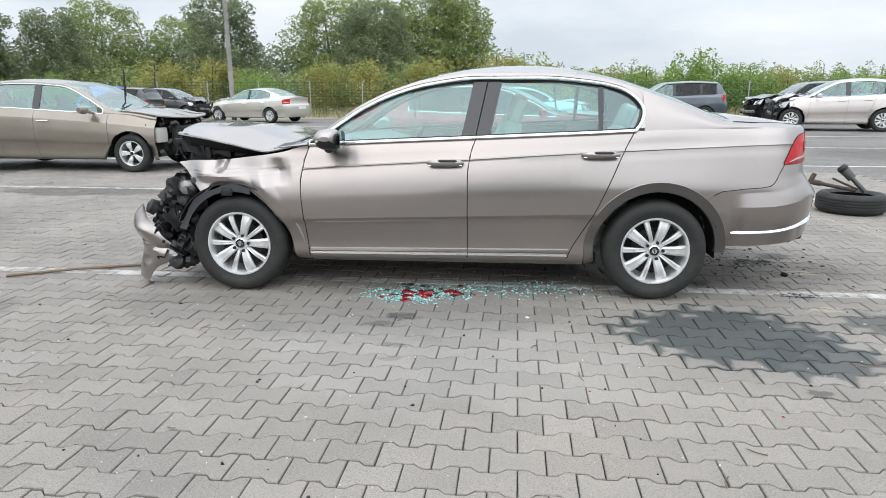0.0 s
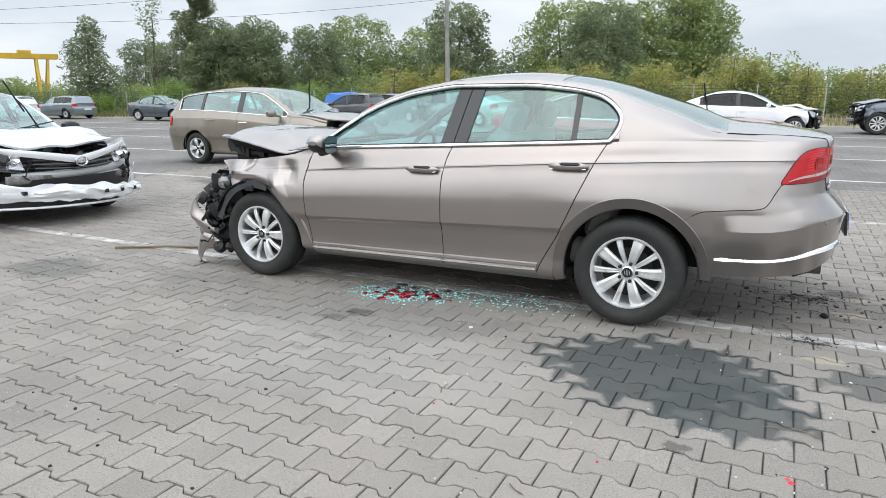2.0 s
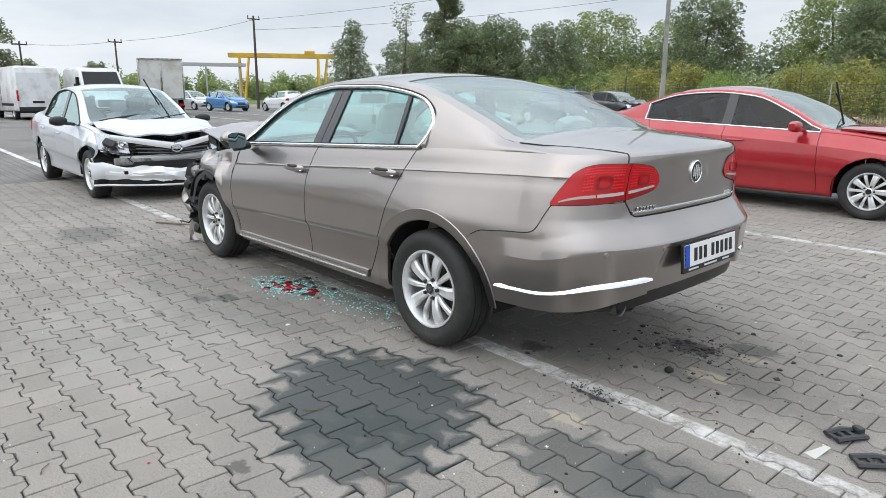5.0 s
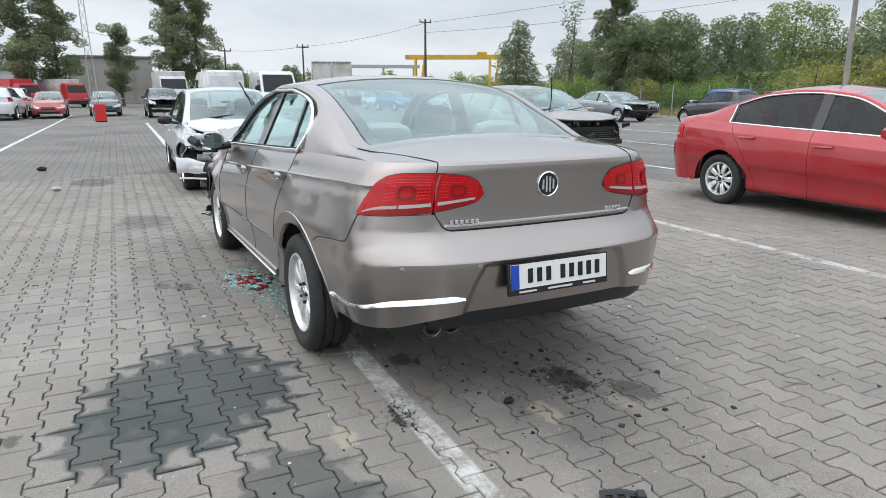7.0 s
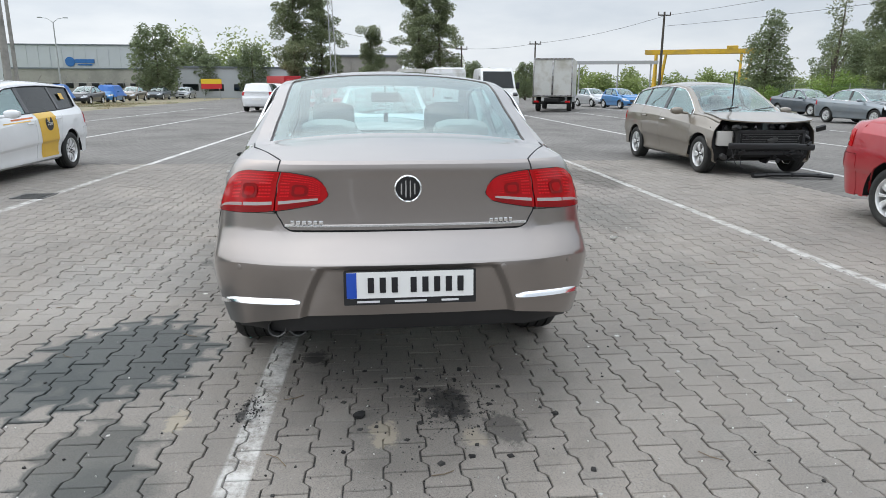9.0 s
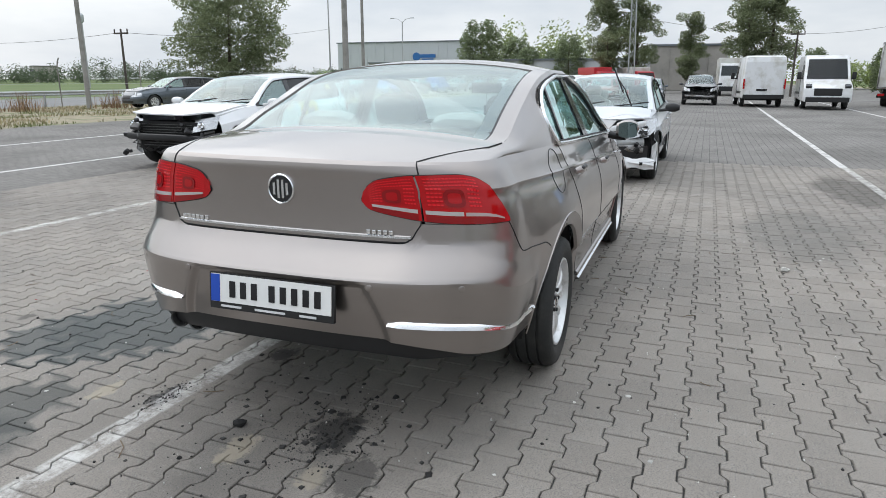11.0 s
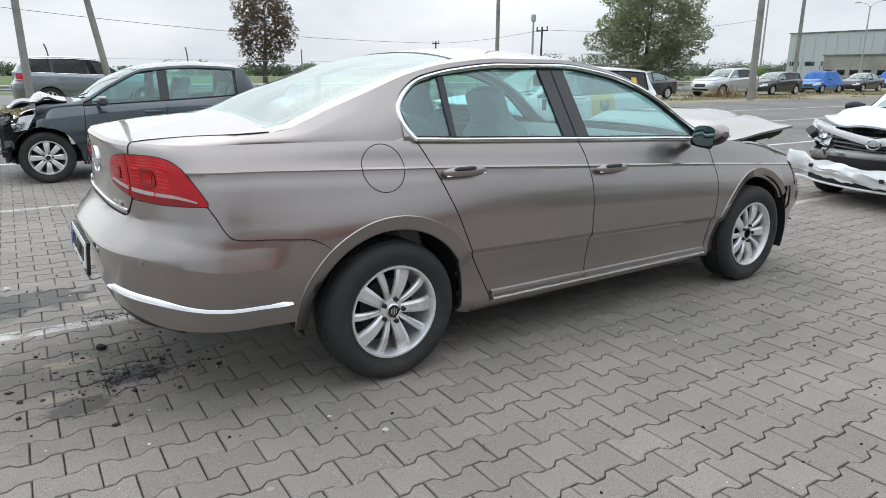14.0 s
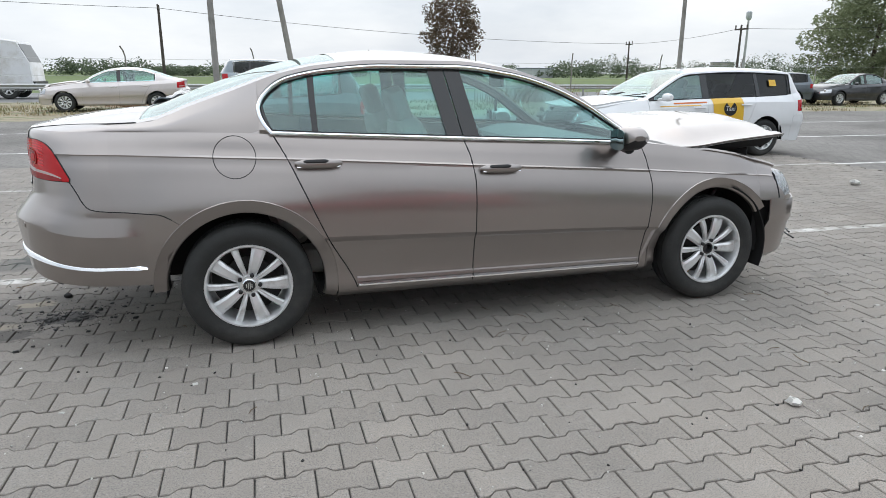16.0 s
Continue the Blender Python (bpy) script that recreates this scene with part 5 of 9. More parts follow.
    for k in range(430):
        deep = k % 12 == 0
        y, z = rnd.uniform(0.36, 0.82), rnd.uniform(0.15, 0.74)
        x = rnd.uniform(2.97 + 0.10 * (k % 2), 3.36 - 1.1 * max(0.0, z - 0.50) - 0.45 * max(0.0, 0.48 - z))
        if deep:
            x, y, z = rnd.uniform(2.85, 3.25), rnd.uniform(-0.7, 0.3), rnd.uniform(0.3, 0.85)
        t = Euler([rnd.uniform(-1.2, 1.2) for _ in range(3)]).to_matrix().to_4x4()
        big_ = 1.6 if deep else 1.15
        q = rnd.random()
        b = Build()
        if q < 0.35:
            a, r_, n_ = rnd.uniform(0, 6.28), rnd.uniform(0.02, 0.05) * big_, rnd.randrange(5, 8)
            b.lathe([(r_ * 0.6, 0.0), (r_, 0.01), (r_ * 0.9, r_), (r_ * 0.3, r_ * 1.2), (0.0, r_)], n_ + 3, "y")
        elif q < 0.65:
            w_, h_ = rnd.uniform(0.03, 0.09) * big_, rnd.uniform(0.02, 0.06) * big_
            b.grid([[(w_ * u, 0.3 * w_ * u * u + jag(u, v, k, 0.02, 0.4), h_ * v) for u in span(-1, 1, 4)] for v in span(-1, 1, 3)])
        else:
            b.box((0, 0, 0), (rnd.uniform(0.02, 0.09) * big_, rnd.uniform(0.02, 0.05) * big_, rnd.uniform(0.015, 0.06) * big_), bevel=0.25)
        b = b.moved(Matrix.Translation((x, y, z)) @ t)
        pick = rnd.random()
        if pick < 0.75:
            part("broken_plastic", b, M_BLACK, car, solid=0.004 if 0.35 <= q < 0.65 else 0.0)
        else:
            part("bent_bracket", b, M_ENGINE if pick < 0.93 else M_STEEL, car, solid=0.003 if 0.35 <= q < 0.65 else 0.0)
    shard = [[(3.02 + 0.045 * math.cos(a) * (1 - 0.3 * f), 0.735 - 0.03 * f, 0.655 + 0.05 * math.sin(a) * (1 - 0.3 * f)) for a in span(0.4, 3.6, 10)] for f in span(0, 1, 4)]
    part("lamp_shard", Build().grid(shard), M_HEADLAMP, car, "broken head lamp reflector", solid=0.004)
    part("label_plate", Build().box((3.235, 0.79, 0.475), (0.045, 0.004, 0.022), Matrix.Rotation(0.2, 4, "Y")), M_PALEINK, car, "small pale sticker on the broken plastic")
    liner = [[(s.wb - 0.01 + r_ * math.cos(t), 0.885 - 0.01 * math.sin(3 * t), 0.325 + r_ * math.sin(t)) for r_ in (0.345, 0.388 + 0.008 * math.sin(9 * t))] for t in span(0.25, 1.9, 20)]
    part("wheel_lining", Build().grid(liner), M_BRACKETCAR, car, "loose grey plastic arch liner", solid=0.006)
    part("liner_clip", Build().box((2.735, 0.90, 0.668), (0.075, 0.03, 0.045), bevel=0.2), M_BLACK, car)
    for k in range(44):
        p = Vector((rnd.uniform(2.98, 3.28), rnd.uniform(0.4, 0.82), rnd.uniform(0.25, 0.70)))
        pts = [p]
        for q in range(6):
            p = p + Vector((rnd.uniform(-0.03, 0.05), rnd.uniform(-0.05, 0.05), rnd.uniform(-0.08, 0.03)))
            p.z = max(p.z, 0.03)
            p.x = min(p.x, 3.30 - 0.35 * max(0.0, 0.45 - p.z))
            pts.append(p)
        part("hose", Build().tube(pts, rnd.choice((0.004, 0.006, 0.011)), 6), M_HOSE, car)
    beam = Build().tube([(3.26, -0.72, 0.50), (3.38, -0.3, 0.48), (3.32, 0.2, 0.45), (3.14, 0.62, 0.42)], 0.05, 8, flat=0.5)
    part("bumper_beam", beam, M_STEEL, car, "bent bare bumper beam")
    return car


taupe_sedan()


# ---- the other cars of the yard ----
TYPES = {
    # wheelbase, rear end, front end, half width, top line, rail line, shoulder, roof ends (rear glass base, top, windshield top, base), side window ends
    "sedan": dict(wb=2.62, rear=-1.02, front=3.48, hw=0.88, roof=1.46, belt=(0.98, 0.90), deck=1.06, hood=0.92, glass=(-0.42, 0.45, 1.35, 2.22), dlo=(0.12, 2.10), pillar=1.12),
    "long": dict(wb=2.83, rear=-1.02, front=3.72, hw=0.92, roof=1.45, belt=(1.0, 0.92), deck=1.10, hood=0.94, glass=(-0.55, 0.42, 1.42, 2.36), dlo=(0.02, 2.25), pillar=1.15),
    "wagon": dict(wb=2.77, rear=-1.02, front=3.70, hw=0.91, roof=1.47, belt=(1.02, 0.93), deck=1.05, hood=0.93, glass=(-0.92, -0.58, 1.42, 2.34), dlo=(-0.55, 2.22), pillar=1.15),
    "estate": dict(wb=2.77, rear=-1.02, front=3.70, hw=0.91, roof=1.52, belt=(1.03, 0.95), deck=1.05, hood=0.97, glass=(-0.94, -0.42, 1.55, 2.50), dlo=(-0.52, 2.30), pillar=1.12, drop=0.06),
    "hatch": dict(wb=2.34, rear=-0.52, front=2.95, hw=0.82, roof=1.47, belt=(1.02, 0.92), deck=1.02, hood=0.95, glass=(-0.42, -0.12, 1.12, 1.98), dlo=(-0.02, 1.88), pillar=0.92),
    "suv": dict(wb=2.75, rear=-0.98, front=3.70, hw=0.94, roof=1.66, belt=(1.16, 1.06), deck=1.20, hood=1.08, glass=(-0.88, -0.55, 1.38, 2.20), dlo=(-0.45, 2.08), pillar=1.12),
}


def type_shell(t):
    d = TYPES[t]
    g = d["glass"]
    b0, b1 = d["belt"]
    R, F = d["rear"], d["front"]
    r = d["roof"]
    w = d["hw"]
    drop = d.get("drop", 0.0)
    mid = (g[1] + g[2]) / 2 + 4 * drop
    zc = curve((R, d["deck"] - 0.03), (g[0] - 0.02 if g[0] - 0.02 > R + 0.05 else R + 0.05, d["deck"] + 0.015), (g[0] + 0.45 * (g[1] - g[0]), d["deck"] + 0.52 * (r - 0.03 - d["deck"])), (g[1], r - 0.035 - drop), (mid, r), (g[2], r - 0.055), (g[2] + 0.5 * (g[3] - g[2]), (r - 0.055 + d["hood"] + 0.06) / 2 + 0.045), (g[3], d["hood"] + 0.045), (g[3] + 0.35, d["hood"] + 0.025), (F - 0.5, d["hood"] - 0.06), (F, d["hood"] - 0.16))
    zr = curve((R, d["deck"] - 0.035), (R + 0.1, d["deck"] - 0.02), (g[0] + 0.02, d["deck"] - 0.012 + 0.0), (g[0] + 0.5 * (g[1] - g[0]), d["deck"] + 0.42 * (r - 0.06 - d["deck"])), (g[1] + 0.04, r - 0.085 - drop), (mid, r - 0.055), (g[2], r - 0.10), (g[2] + 0.5 * (g[3] - g[2]), (r + d["hood"]) / 2 - 0.03), (g[3] - 0.04, d["hood"] + 0.02), (g[3] + 0.3, d["hood"] - 0.01), (F, d["hood"] - 0.15))
    zt = curve((R, d["deck"] - 0.05), (g[0] + 0.3, b0 + 0.02), (d["dlo"][0] + 0.1, b0 + 0.7 * drop), (d["dlo"][1], b1), (g[3] + 0.2, b1 - 0.02), (F - 0.6, d["hood"] - 0.12), (F, d["hood"] - 0.19))
    zch = curve((R, d["deck"] - 0.14), (0.3, b0 - 0.11), (2.2, b1 - 0.13), (F, d["hood"] - 0.30))
    yr = curve((R, w * 0.74), (g[0], w * 0.74), (g[1], w * 0.69), (mid, w * 0.67), (g[2], w * 0.68), (g[3], w * 0.82), (F, w * 0.80))
    plan = curve((R, w - 0.04), (R + 0.5, w - 0.035), (0.2, w), (2.3, w), (F - 0.6, w - 0.03), (F, w - 0.03))
    low = 0.20 if t != "suv" else 0.27
    return Shell(d["wb"], R, F, w, zt, zch, zc, zr, yr, plan, arch=0.365 if t != "suv" else 0.40, wheel_z=0.31 if t != "suv" else 0.35, low=low, a=min(0.5, -R - 0.37 + 0.12) if t == "hatch" else 0.45, b=0.5, tuck=0.06)


def yard_car(name, label, t, mat, m, front="whole", lamp=True, glass=None, spokes=10, twin=False, far=False, hood_lift=0.0, seed=1, detail=True, chrome=True, seats=True, group="cars in the yard", mirror=None):
    """A car of a given type; front: whole, stripped (bumper gone) or crushed."""
    d = TYPES[t]
    s = type_shell(t)
    car = thing(name, label, "car", m, group)
    glass = glass or M_GLASSSIDE
    rnd = random.Random(seed)
    n = 12 if far else 18
    R, F, wb = d["rear"], d["front"], d["wb"]
    g = d["glass"]
    lo, hi = d["dlo"]
    gap = 0.003
    e0, e1 = s.rear + s.a, s.front - s.b
    rd = curve((0.0, min(0.52, wb * 0.2)), (0.1, 0.50), (0.5, 0.36), (1.0, lo + 0.06 if lo > 0 else 0.2))
    md = lambda v: d["pillar"] + 0.03 * (1 - v)
    fd = lambda v: g[3] - 0.10 + 0.04 * (1 - v)
    fend = (lambda v: e1) if front == "whole" else (lambda v: min(e1, wb + 0.46))
    off = lambda f, k: (lambda v: f(v) + k)

    def ts(a, b, c):
        xs = [c + s.arch * math.cos(math.pi * k / 16) for k in range(17)] + [c + s.arch * 1.004, c - s.arch * 1.004]
        lo_, hi_ = a(0.3), b(0.3)
        return [(x - lo_) / (hi_ - lo_) for x in xs if lo_ + 0.002 < x < hi_ - 0.002]

    dent = (lambda p: p)
    if front == "crushed":
        def dent(p):
            f = smooth01((p.x - wb + 0.15) / 0.5)
            return p + Vector((f * jag(p.x, p.y, p.z + seed, 0.09, 0.25) - 0.06 * f, f * (jag(p.x, p.y, p.z + 2 * seed, 0.09, 0.2) - 0.03), f * jag(p.x + seed, p.y, p.z, 0.06, 0.25)))
    tail_of = lambda v: e0
    for mir in (False, True):
        fix = (lambda b: b.mirrored()) if mir else (lambda b: b)
        part("rear_wing", fix(s.panel(tail_of, off(rd, -gap), nx=n, rows=14, xs=ts(tail_of, rd, 0.0))), mat, car, solid=0.012)
        part("rear_door", fix(s.panel(off(rd, gap), off(md, -gap), nx=8, rows=14)), mat, car, solid=0.012)
        part("front_door", fix(s.panel(off(md, gap), off(fd, -gap), nx=8, rows=14)), mat, car, solid=0.012)
        part("front_wing", fix(s.panel(off(fd, gap), fend, nx=n, rows=14, xs=ts(fd, fend, wb), push=dent)), mat, car, solid=0.01)
        # pillars, rail and shoulders
        frame = s.cover(e0, g[3] + 0.02, 9, 10, 24).join(s.cover(lo, hi + 0.02, 10, 11, 24)).join(s.cover(e0, lo, 10, 18, 8)).join(s.cover(hi, g[3] + 0.02, 10, 18, 4))
        part("roof_rail", fix(frame), mat, car, solid=0.012)
        part("wing_top", fix(s.cover(g[3], fend(1.0), 10, 18, 8, push=lambda p, k: dent(p))), mat, car, solid=0.01)

        def pane(x0, x1, inn):
            rows = []
            for f in span(0, 1, 4):
                row = []
                for x in span(x0, x1, 10):
                    p = s.top(x, 11).lerp(s.top(x, 18), f)
                    p.y -= inn
                    row.append(p)
                rows.append(row)
            return Build().grid(rows)

        pb = d["pillar"]
        cuts = [(lo + 0.03, pb - 0.05), (pb + 0.06, hi - 0.02)]
        if t in ("wagon", "estate", "suv"):
            cuts = [(lo + 0.05, 0.10), (0.16, pb - 0.05), (pb + 0.06, hi - 0.02)]
        for k, (x0, x1) in enumerate(cuts):
            part("side_window", fix(pane(x0, x1, 0.010)), glass if k == len(cuts) - 1 else (M_GLASSDARK if (t in ("wagon", "suv") and glass is M_GLASSSIDE) else glass), car).visible_shadow = False
        for x0, x1 in [(lo, lo + 0.035), (pb - 0.055, pb + 0.065), (hi - 0.10, hi)] + ([(0.095, 0.165)] if len(cuts) == 3 else []):
            part("pillar_trim", fix(pane(x0, x1, 0.002)), M_GLOSSB, car, solid=0.01)
        xs = span(lo, hi, 24)
        loop = [s.top(x, 11) for x in xs] + [s.top(x, 18) for x in reversed(xs)]
        part("window_frame", fix(Build().tube([p + Vector((0, 0.003, 0)) for p in loop], 0.009, 6, closed=True)), M_CHROME if chrome else M_SEALGAP, car)
        # mirror, handles, wheel wells
        mz = s.zt(hi - 0.12)
        mr = []
        for i in range(7):
            f = i / 6
            k = math.sin(math.pi * (0.14 + 0.74 * f)) ** 0.6
            mr.append([(hi - 0.20 + 0.07 * math.copysign(abs(math.cos(a)) ** 0.7, math.cos(a)) * k, d["hw"] + 0.0 + 0.20 * f, mz + 0.055 + 0.065 * math.copysign(abs(math.sin(a)) ** 0.7, math.sin(a)) * k) for a in span(0, 2 * math.pi, 12)[:-1]])
        mb = Build().grid(mr, closed=True)
        mb.f += [tuple(range(12)), tuple(reversed(range(72, 84)))]
        mb.tube([(hi - 0.16, d["hw"] - 0.09, mz + 0.01), (hi - 0.18, d["hw"] + 0.05, mz + 0.03)], 0.022, 8)
        part("door_mirror", fix(mb), mirror or mat, car)
        for hx in (rd(0.8) + 0.17, md(0.8) + 0.17):
            hz = s.zchar(hx) - 0.045
            yb = s.at(hx, hz).y
            h = Build().tube([(hx + q, yb + 0.008 + 0.024 * (1 - (q / 0.105) ** 4), hz) for q in span(-0.1, 0.1, 8)], 0.013, 8)
            part("door_handle", fix(h), mat if not chrome else M_CHROME if rnd.random() < 0.3 else mat, car)
        for c in (0.0, wb):
            rows = [[(c + (s.arch + 0.012) * math.cos(a), y, s.wheel_z + (s.arch + 0.012) * math.sin(a)) for y in (d["hw"] - 0.02, 0.5)] for a in span(-0.1, math.pi + 0.1, 12)]
            wl_ = Build().grid(rows)
            part("wheel_well", fix(wl_), M_DARK, car)
    # wall of the tail
    tail = s.ring(0, 1, 0.60, 1.0, 18, 10)
    part("tail_gate", both(tail), mat, car, solid=0.012)
    bump = s.ring(0, 1, 0.06, 0.595, 18, 10, out=0.004)
    part("rear_bumper", both(bump), mat, car, solid=0.012)
    part("deck", both(s.lid(True, nt=8)), mat, car, solid=0.012)
    part("roof", both(s.cover(g[1], g[2], 0, 10, 10)), mat, car, solid=0.012)
    if e0 < g[0]:
        part("rear_scuttle", both(s.cover(e0, g[0], 0, 10, 3)), mat, car)
    part("rear_window", both(s.cover(max(g[0], e0), g[1], 0, 9, 8)), M_GLASS if glass is M_GLASSSIDE else glass, car).visible_shadow = False
    part("windshield", both(s.cover(g[2], g[3], 0, 9, 10)), M_GLASS, car).visible_shadow = False
    part("cowl", both(s.cover(g[3], g[3] + 0.08, 0, 10, 2)), M_BLACK, car)
    lining = s.cover(g[1], g[2], 0, 10, 6)
    lining.v = [(x, y, z - 0.03) for x, y, z in lining.v]
    part("headliner", both(lining), M_HEADLINE, car)
    # tail lamps, plate
    for mir in (False, True):
        b = s.ring(0.42, 0.93, lambda u: 0.70 - 0.02 * u, lambda u: 0.93 - 0.10 * max(0, u - 0.6), 12, 5, out=0.008) if t not in ("suv",) else s.ring(0.5, 0.9, 0.72, lambda u: 0.96, 10, 6, out=0.008)
        lamp_ = part("tail_lamp", b.mirrored() if mir else b, M_LENSRED, car, "red tail lamp", solid=0.012)
        b = s.ring(0.46, 0.84, 0.735, 0.765, 10, 2, out=0.012)
        part("white_band", b.mirrored() if mir else b, M_LENSWHITE, lamp_)
    part("number_plate", Build().box((s.wall(0, 0.5).x - 0.012, 0, s.height(R, 0.5)), (0.012, 0.52, 0.115)), M_PLATE, car, "blank pale plate")
    # front
    lift = hood_lift
    hx0 = g[3] + 0.08

    def hood_patch():
        rows = []
        for k in range(-14, 15):
            th = abs(k) / 14
            row = []
            start = s.top(hx0, 10 * th)
            end = s.wall(3 - 0.90 * th, 1.0)
            end_x = end.x if front == "whole" else min(end.x, F - 0.10 - 0.12 * rnd.random() * (front == "crushed"))
            for i in range(13):
                f = i / 12
                x = start.x + (end_x - start.x) * f
                y = start.y + (min(end.y, s.yr(e1) + 0.06) - start.y) * f
                zc_ = s.zc(x) - (s.zc(x) - s.zr(min(x, e1))) * th ** 2.3
                z = zc_ + (end.z - s.zc(end.x) + (s.zc(x) - s.zr(min(x, e1))) * th ** 2.3 if f == 1 and front == "whole" else 0.0)
                z += lift * (f ** 0.7) + (0 if front == "whole" and not lift else jag(x, y * (1 if k >= 0 else -1), seed, 0.05 if front == "crushed" else 0.018, 0.3) * smooth01(f * 1.5))
                if front == "crushed":
                    z += 0.05 * math.exp(-((f - 0.45) / 0.15) ** 2)
                row.append((x, y if k >= 0 else -y, z))
            rows.append(row)
        return Build().grid(rows, flip=True)

    hood = part("hood", hood_patch(), mat, car, "hood" if front == "whole" else "bent hood", solid=0.02)
    rnd2 = random.Random(seed + 50)
    if front == "whole":
        part("front_bumper", both(s.ring(2, 3, 0.06, 0.66, 18, 12)), mat, car, solid=0.012)
        part("nose", both(s.ring(2, 3, 0.665, 1.0, 18, 8)), mat, car, solid=0.012)
        part("grille", both(s.ring(2.80, 3, 0.50, 0.80, 8, 6, out=0.01)), M_BLACK, car, "black radiator grille", solid=0.012)
        part("lower_grille", both(s.ring(2.62, 3, 0.14, 0.34, 8, 4, out=0.008)), M_BLACK, car, solid=0.012)
    else:
        core = Build()
        core.box((wb + 0.22, 0, 0.50), (0.5, d["hw"] * 1.3, 0.42))
        core.box((F - 0.34, 0, 0.52), (0.06, d["hw"] * 1.25, 0.40))
        part("radiator", core, M_DARK, car, "dark radiator and engine block")
        fins = Build()
        for k in range(9):
            if not far:
                fins = Build()
            fins.box((F - 0.30, 0, 0.36 + 0.04 * k), (0.012, d["hw"] * 1.05, 0.010))
            if not far:
                part("radiator_fin", fins, M_ENGINE, car)
        if far:
            part("radiator_core", fins, M_ENGINE, car)
        beam = Build().tube([(F - 0.24, -d["hw"] * 0.8, 0.50), (F - 0.14, -0.3, 0.50), (F - 0.12, 0.3, 0.50 - 0.04 * (front == "crushed")), (F - 0.26, d["hw"] * 0.8, 0.47)], 0.05, 8, flat=0.5)
        part("bumper_beam", beam, M_BLACK if front == "stripped" else M_STEEL, car, "bare bumper beam")
        bits = Build()
        for k in range(46):
            if not far:
                bits = Build()
            c = (rnd2.uniform(wb + 0.35, F - 0.18), rnd2.uniform(-d["hw"] * 0.85, d["hw"] * 0.85), rnd2.uniform(0.24, d["hood"] - 0.16))
            bits.box(c, (rnd2.uniform(0.03, 0.12), rnd2.uniform(0.03, 0.16), rnd2.uniform(0.02, 0.09)), Euler([rnd2.uniform(-0.7, 0.7) for _ in range(3)]).to_matrix().to_4x4())
            if not far:
                part("broken_piece", bits, M_BLACK if rnd2.random() < 0.8 else M_ENGINE, car)
        if far:
            part("broken_piece", bits, M_BLACK, car, "broken black parts in the open nose")["kind"] = "stuff"
        hang = Build()
        for k in range(10):
            if not far:
                hang = Build()
            p = Vector((rnd2.uniform(F - 0.45, F - 0.15), rnd2.uniform(-0.75, 0.75), rnd2.uniform(0.35, 0.7)))
            pts = [p]
            for q in range(5):
                p = p + Vector((rnd2.uniform(-0.03, 0.05), rnd2.uniform(-0.07, 0.07), rnd2.uniform(-0.08, 0.02)))
                p.z = max(0.03, p.z)
                pts.append(p)
            hang.tube(pts, 0.007, 5)
            if not far:
                part("hanging_wire", hang, M_HOSE, car)
        if far:
            part("hanging_wire", hang, M_HOSE, car)["kind"] = "stuff"
    if lamp:
        for mir in (False, True):
            if front == "whole":
                b = s.ring(2.16, 2.74, lambda u: 0.66 + 0.06 * (2.74 - u), lambda u: 0.93 - 0.12 * smooth01((u - 2.4) / 0.34), 14, 6, out=0.006)
            else:
                b = Build().grid([[(F - 0.26 - 0.18 * q ** 2 - 0.10 * f, d["hw"] * (0.56 + 0.34 * q), d["hood"] - 0.36 + 0.18 * f + 0.06 * q) for q in span(0, 1, 8)] for f in span(0, 1, 5)])
            hl = part("head_lamp", b.mirrored() if mir else b, M_HEADLAMP, car, "clear head lamp", solid=0.02)
            bb = Build().lathe([(0.055, 0.0), (0.05, 0.02), (0.03, -0.02), (0, -0.03)], 14, "x", (s.wall(2.5, 0.78).x if front == "whole" else F - 0.30, d["hw"] * 0.72, d["hood"] - 0.25))
            part("lamp_bowl", bb.mirrored() if mir else bb, M_CHROME, hl)
    # wheels
    wr = 0.31 if t != "suv" else 0.36
    for x in (0, wb):
        for y, fl in ((d["hw"] - 0.125, False), (-d["hw"] + 0.125, True)):
            wheel_parts(car, r=wr, place=(x, y, wr), flip=fl, spokes=spokes, twin=twin, rim=0.205 if t != "suv" else 0.235)
    tub = Build().box((wb / 2, 0, s.low + 0.08), (wb + 0.7, d["hw"] * 1.5, 0.10))
    tub.box((R + 0.40 if R < -0.8 else R + 0.3, 0, 0.5), (0.5, d["hw"] * 1.3, 0.5))
    part("underbody", tub, M_DARK, car)
    if seats:
        for y in (0.36, -0.36):
            seat_parts(car, d["pillar"] - 0.05, y, mat=M_CABIN, low=0.04 if t != "suv" else -0.1)
            seat_parts(car, 0.22, y, 0.52, 0.4, mat=M_CABIN, low=0.12 if t != "suv" else -0.04)
        dz = d["hood"]
        rows = [[(g[3] - 0.02, y, dz), (g[3] - 0.35, y, dz + 0.03), (g[3] - 0.55, y, dz - 0.06), (g[3] - 0.5, y, dz - 0.4)] for y in span(-0.7, 0.7, 6)]
        part("dashboard", Build().grid(rows), M_CABIN, car)
        wm = Matrix.Translation((g[3] - 0.66, 0.36, dz - 0.03)) @ Matrix.Rotation(radians(-25), 4, "Y")
        part("steering_wheel", Build().tube([wm @ Vector((0, 0.18 * math.cos(a), 0.18 * math.sin(a))) for a in span(0, 2 * math.pi, 20)[:-1]], 0.016, 6, closed=True), M_BLACK, car)
    part("door_lining", both(Build().grid([[(x, d["hw"] - 0.10, z) for x in span(0.2, g[3] - 0.2, 4)] for z in (0.35, d["belt"][1] - 0.01)])), M_CABIN, car)
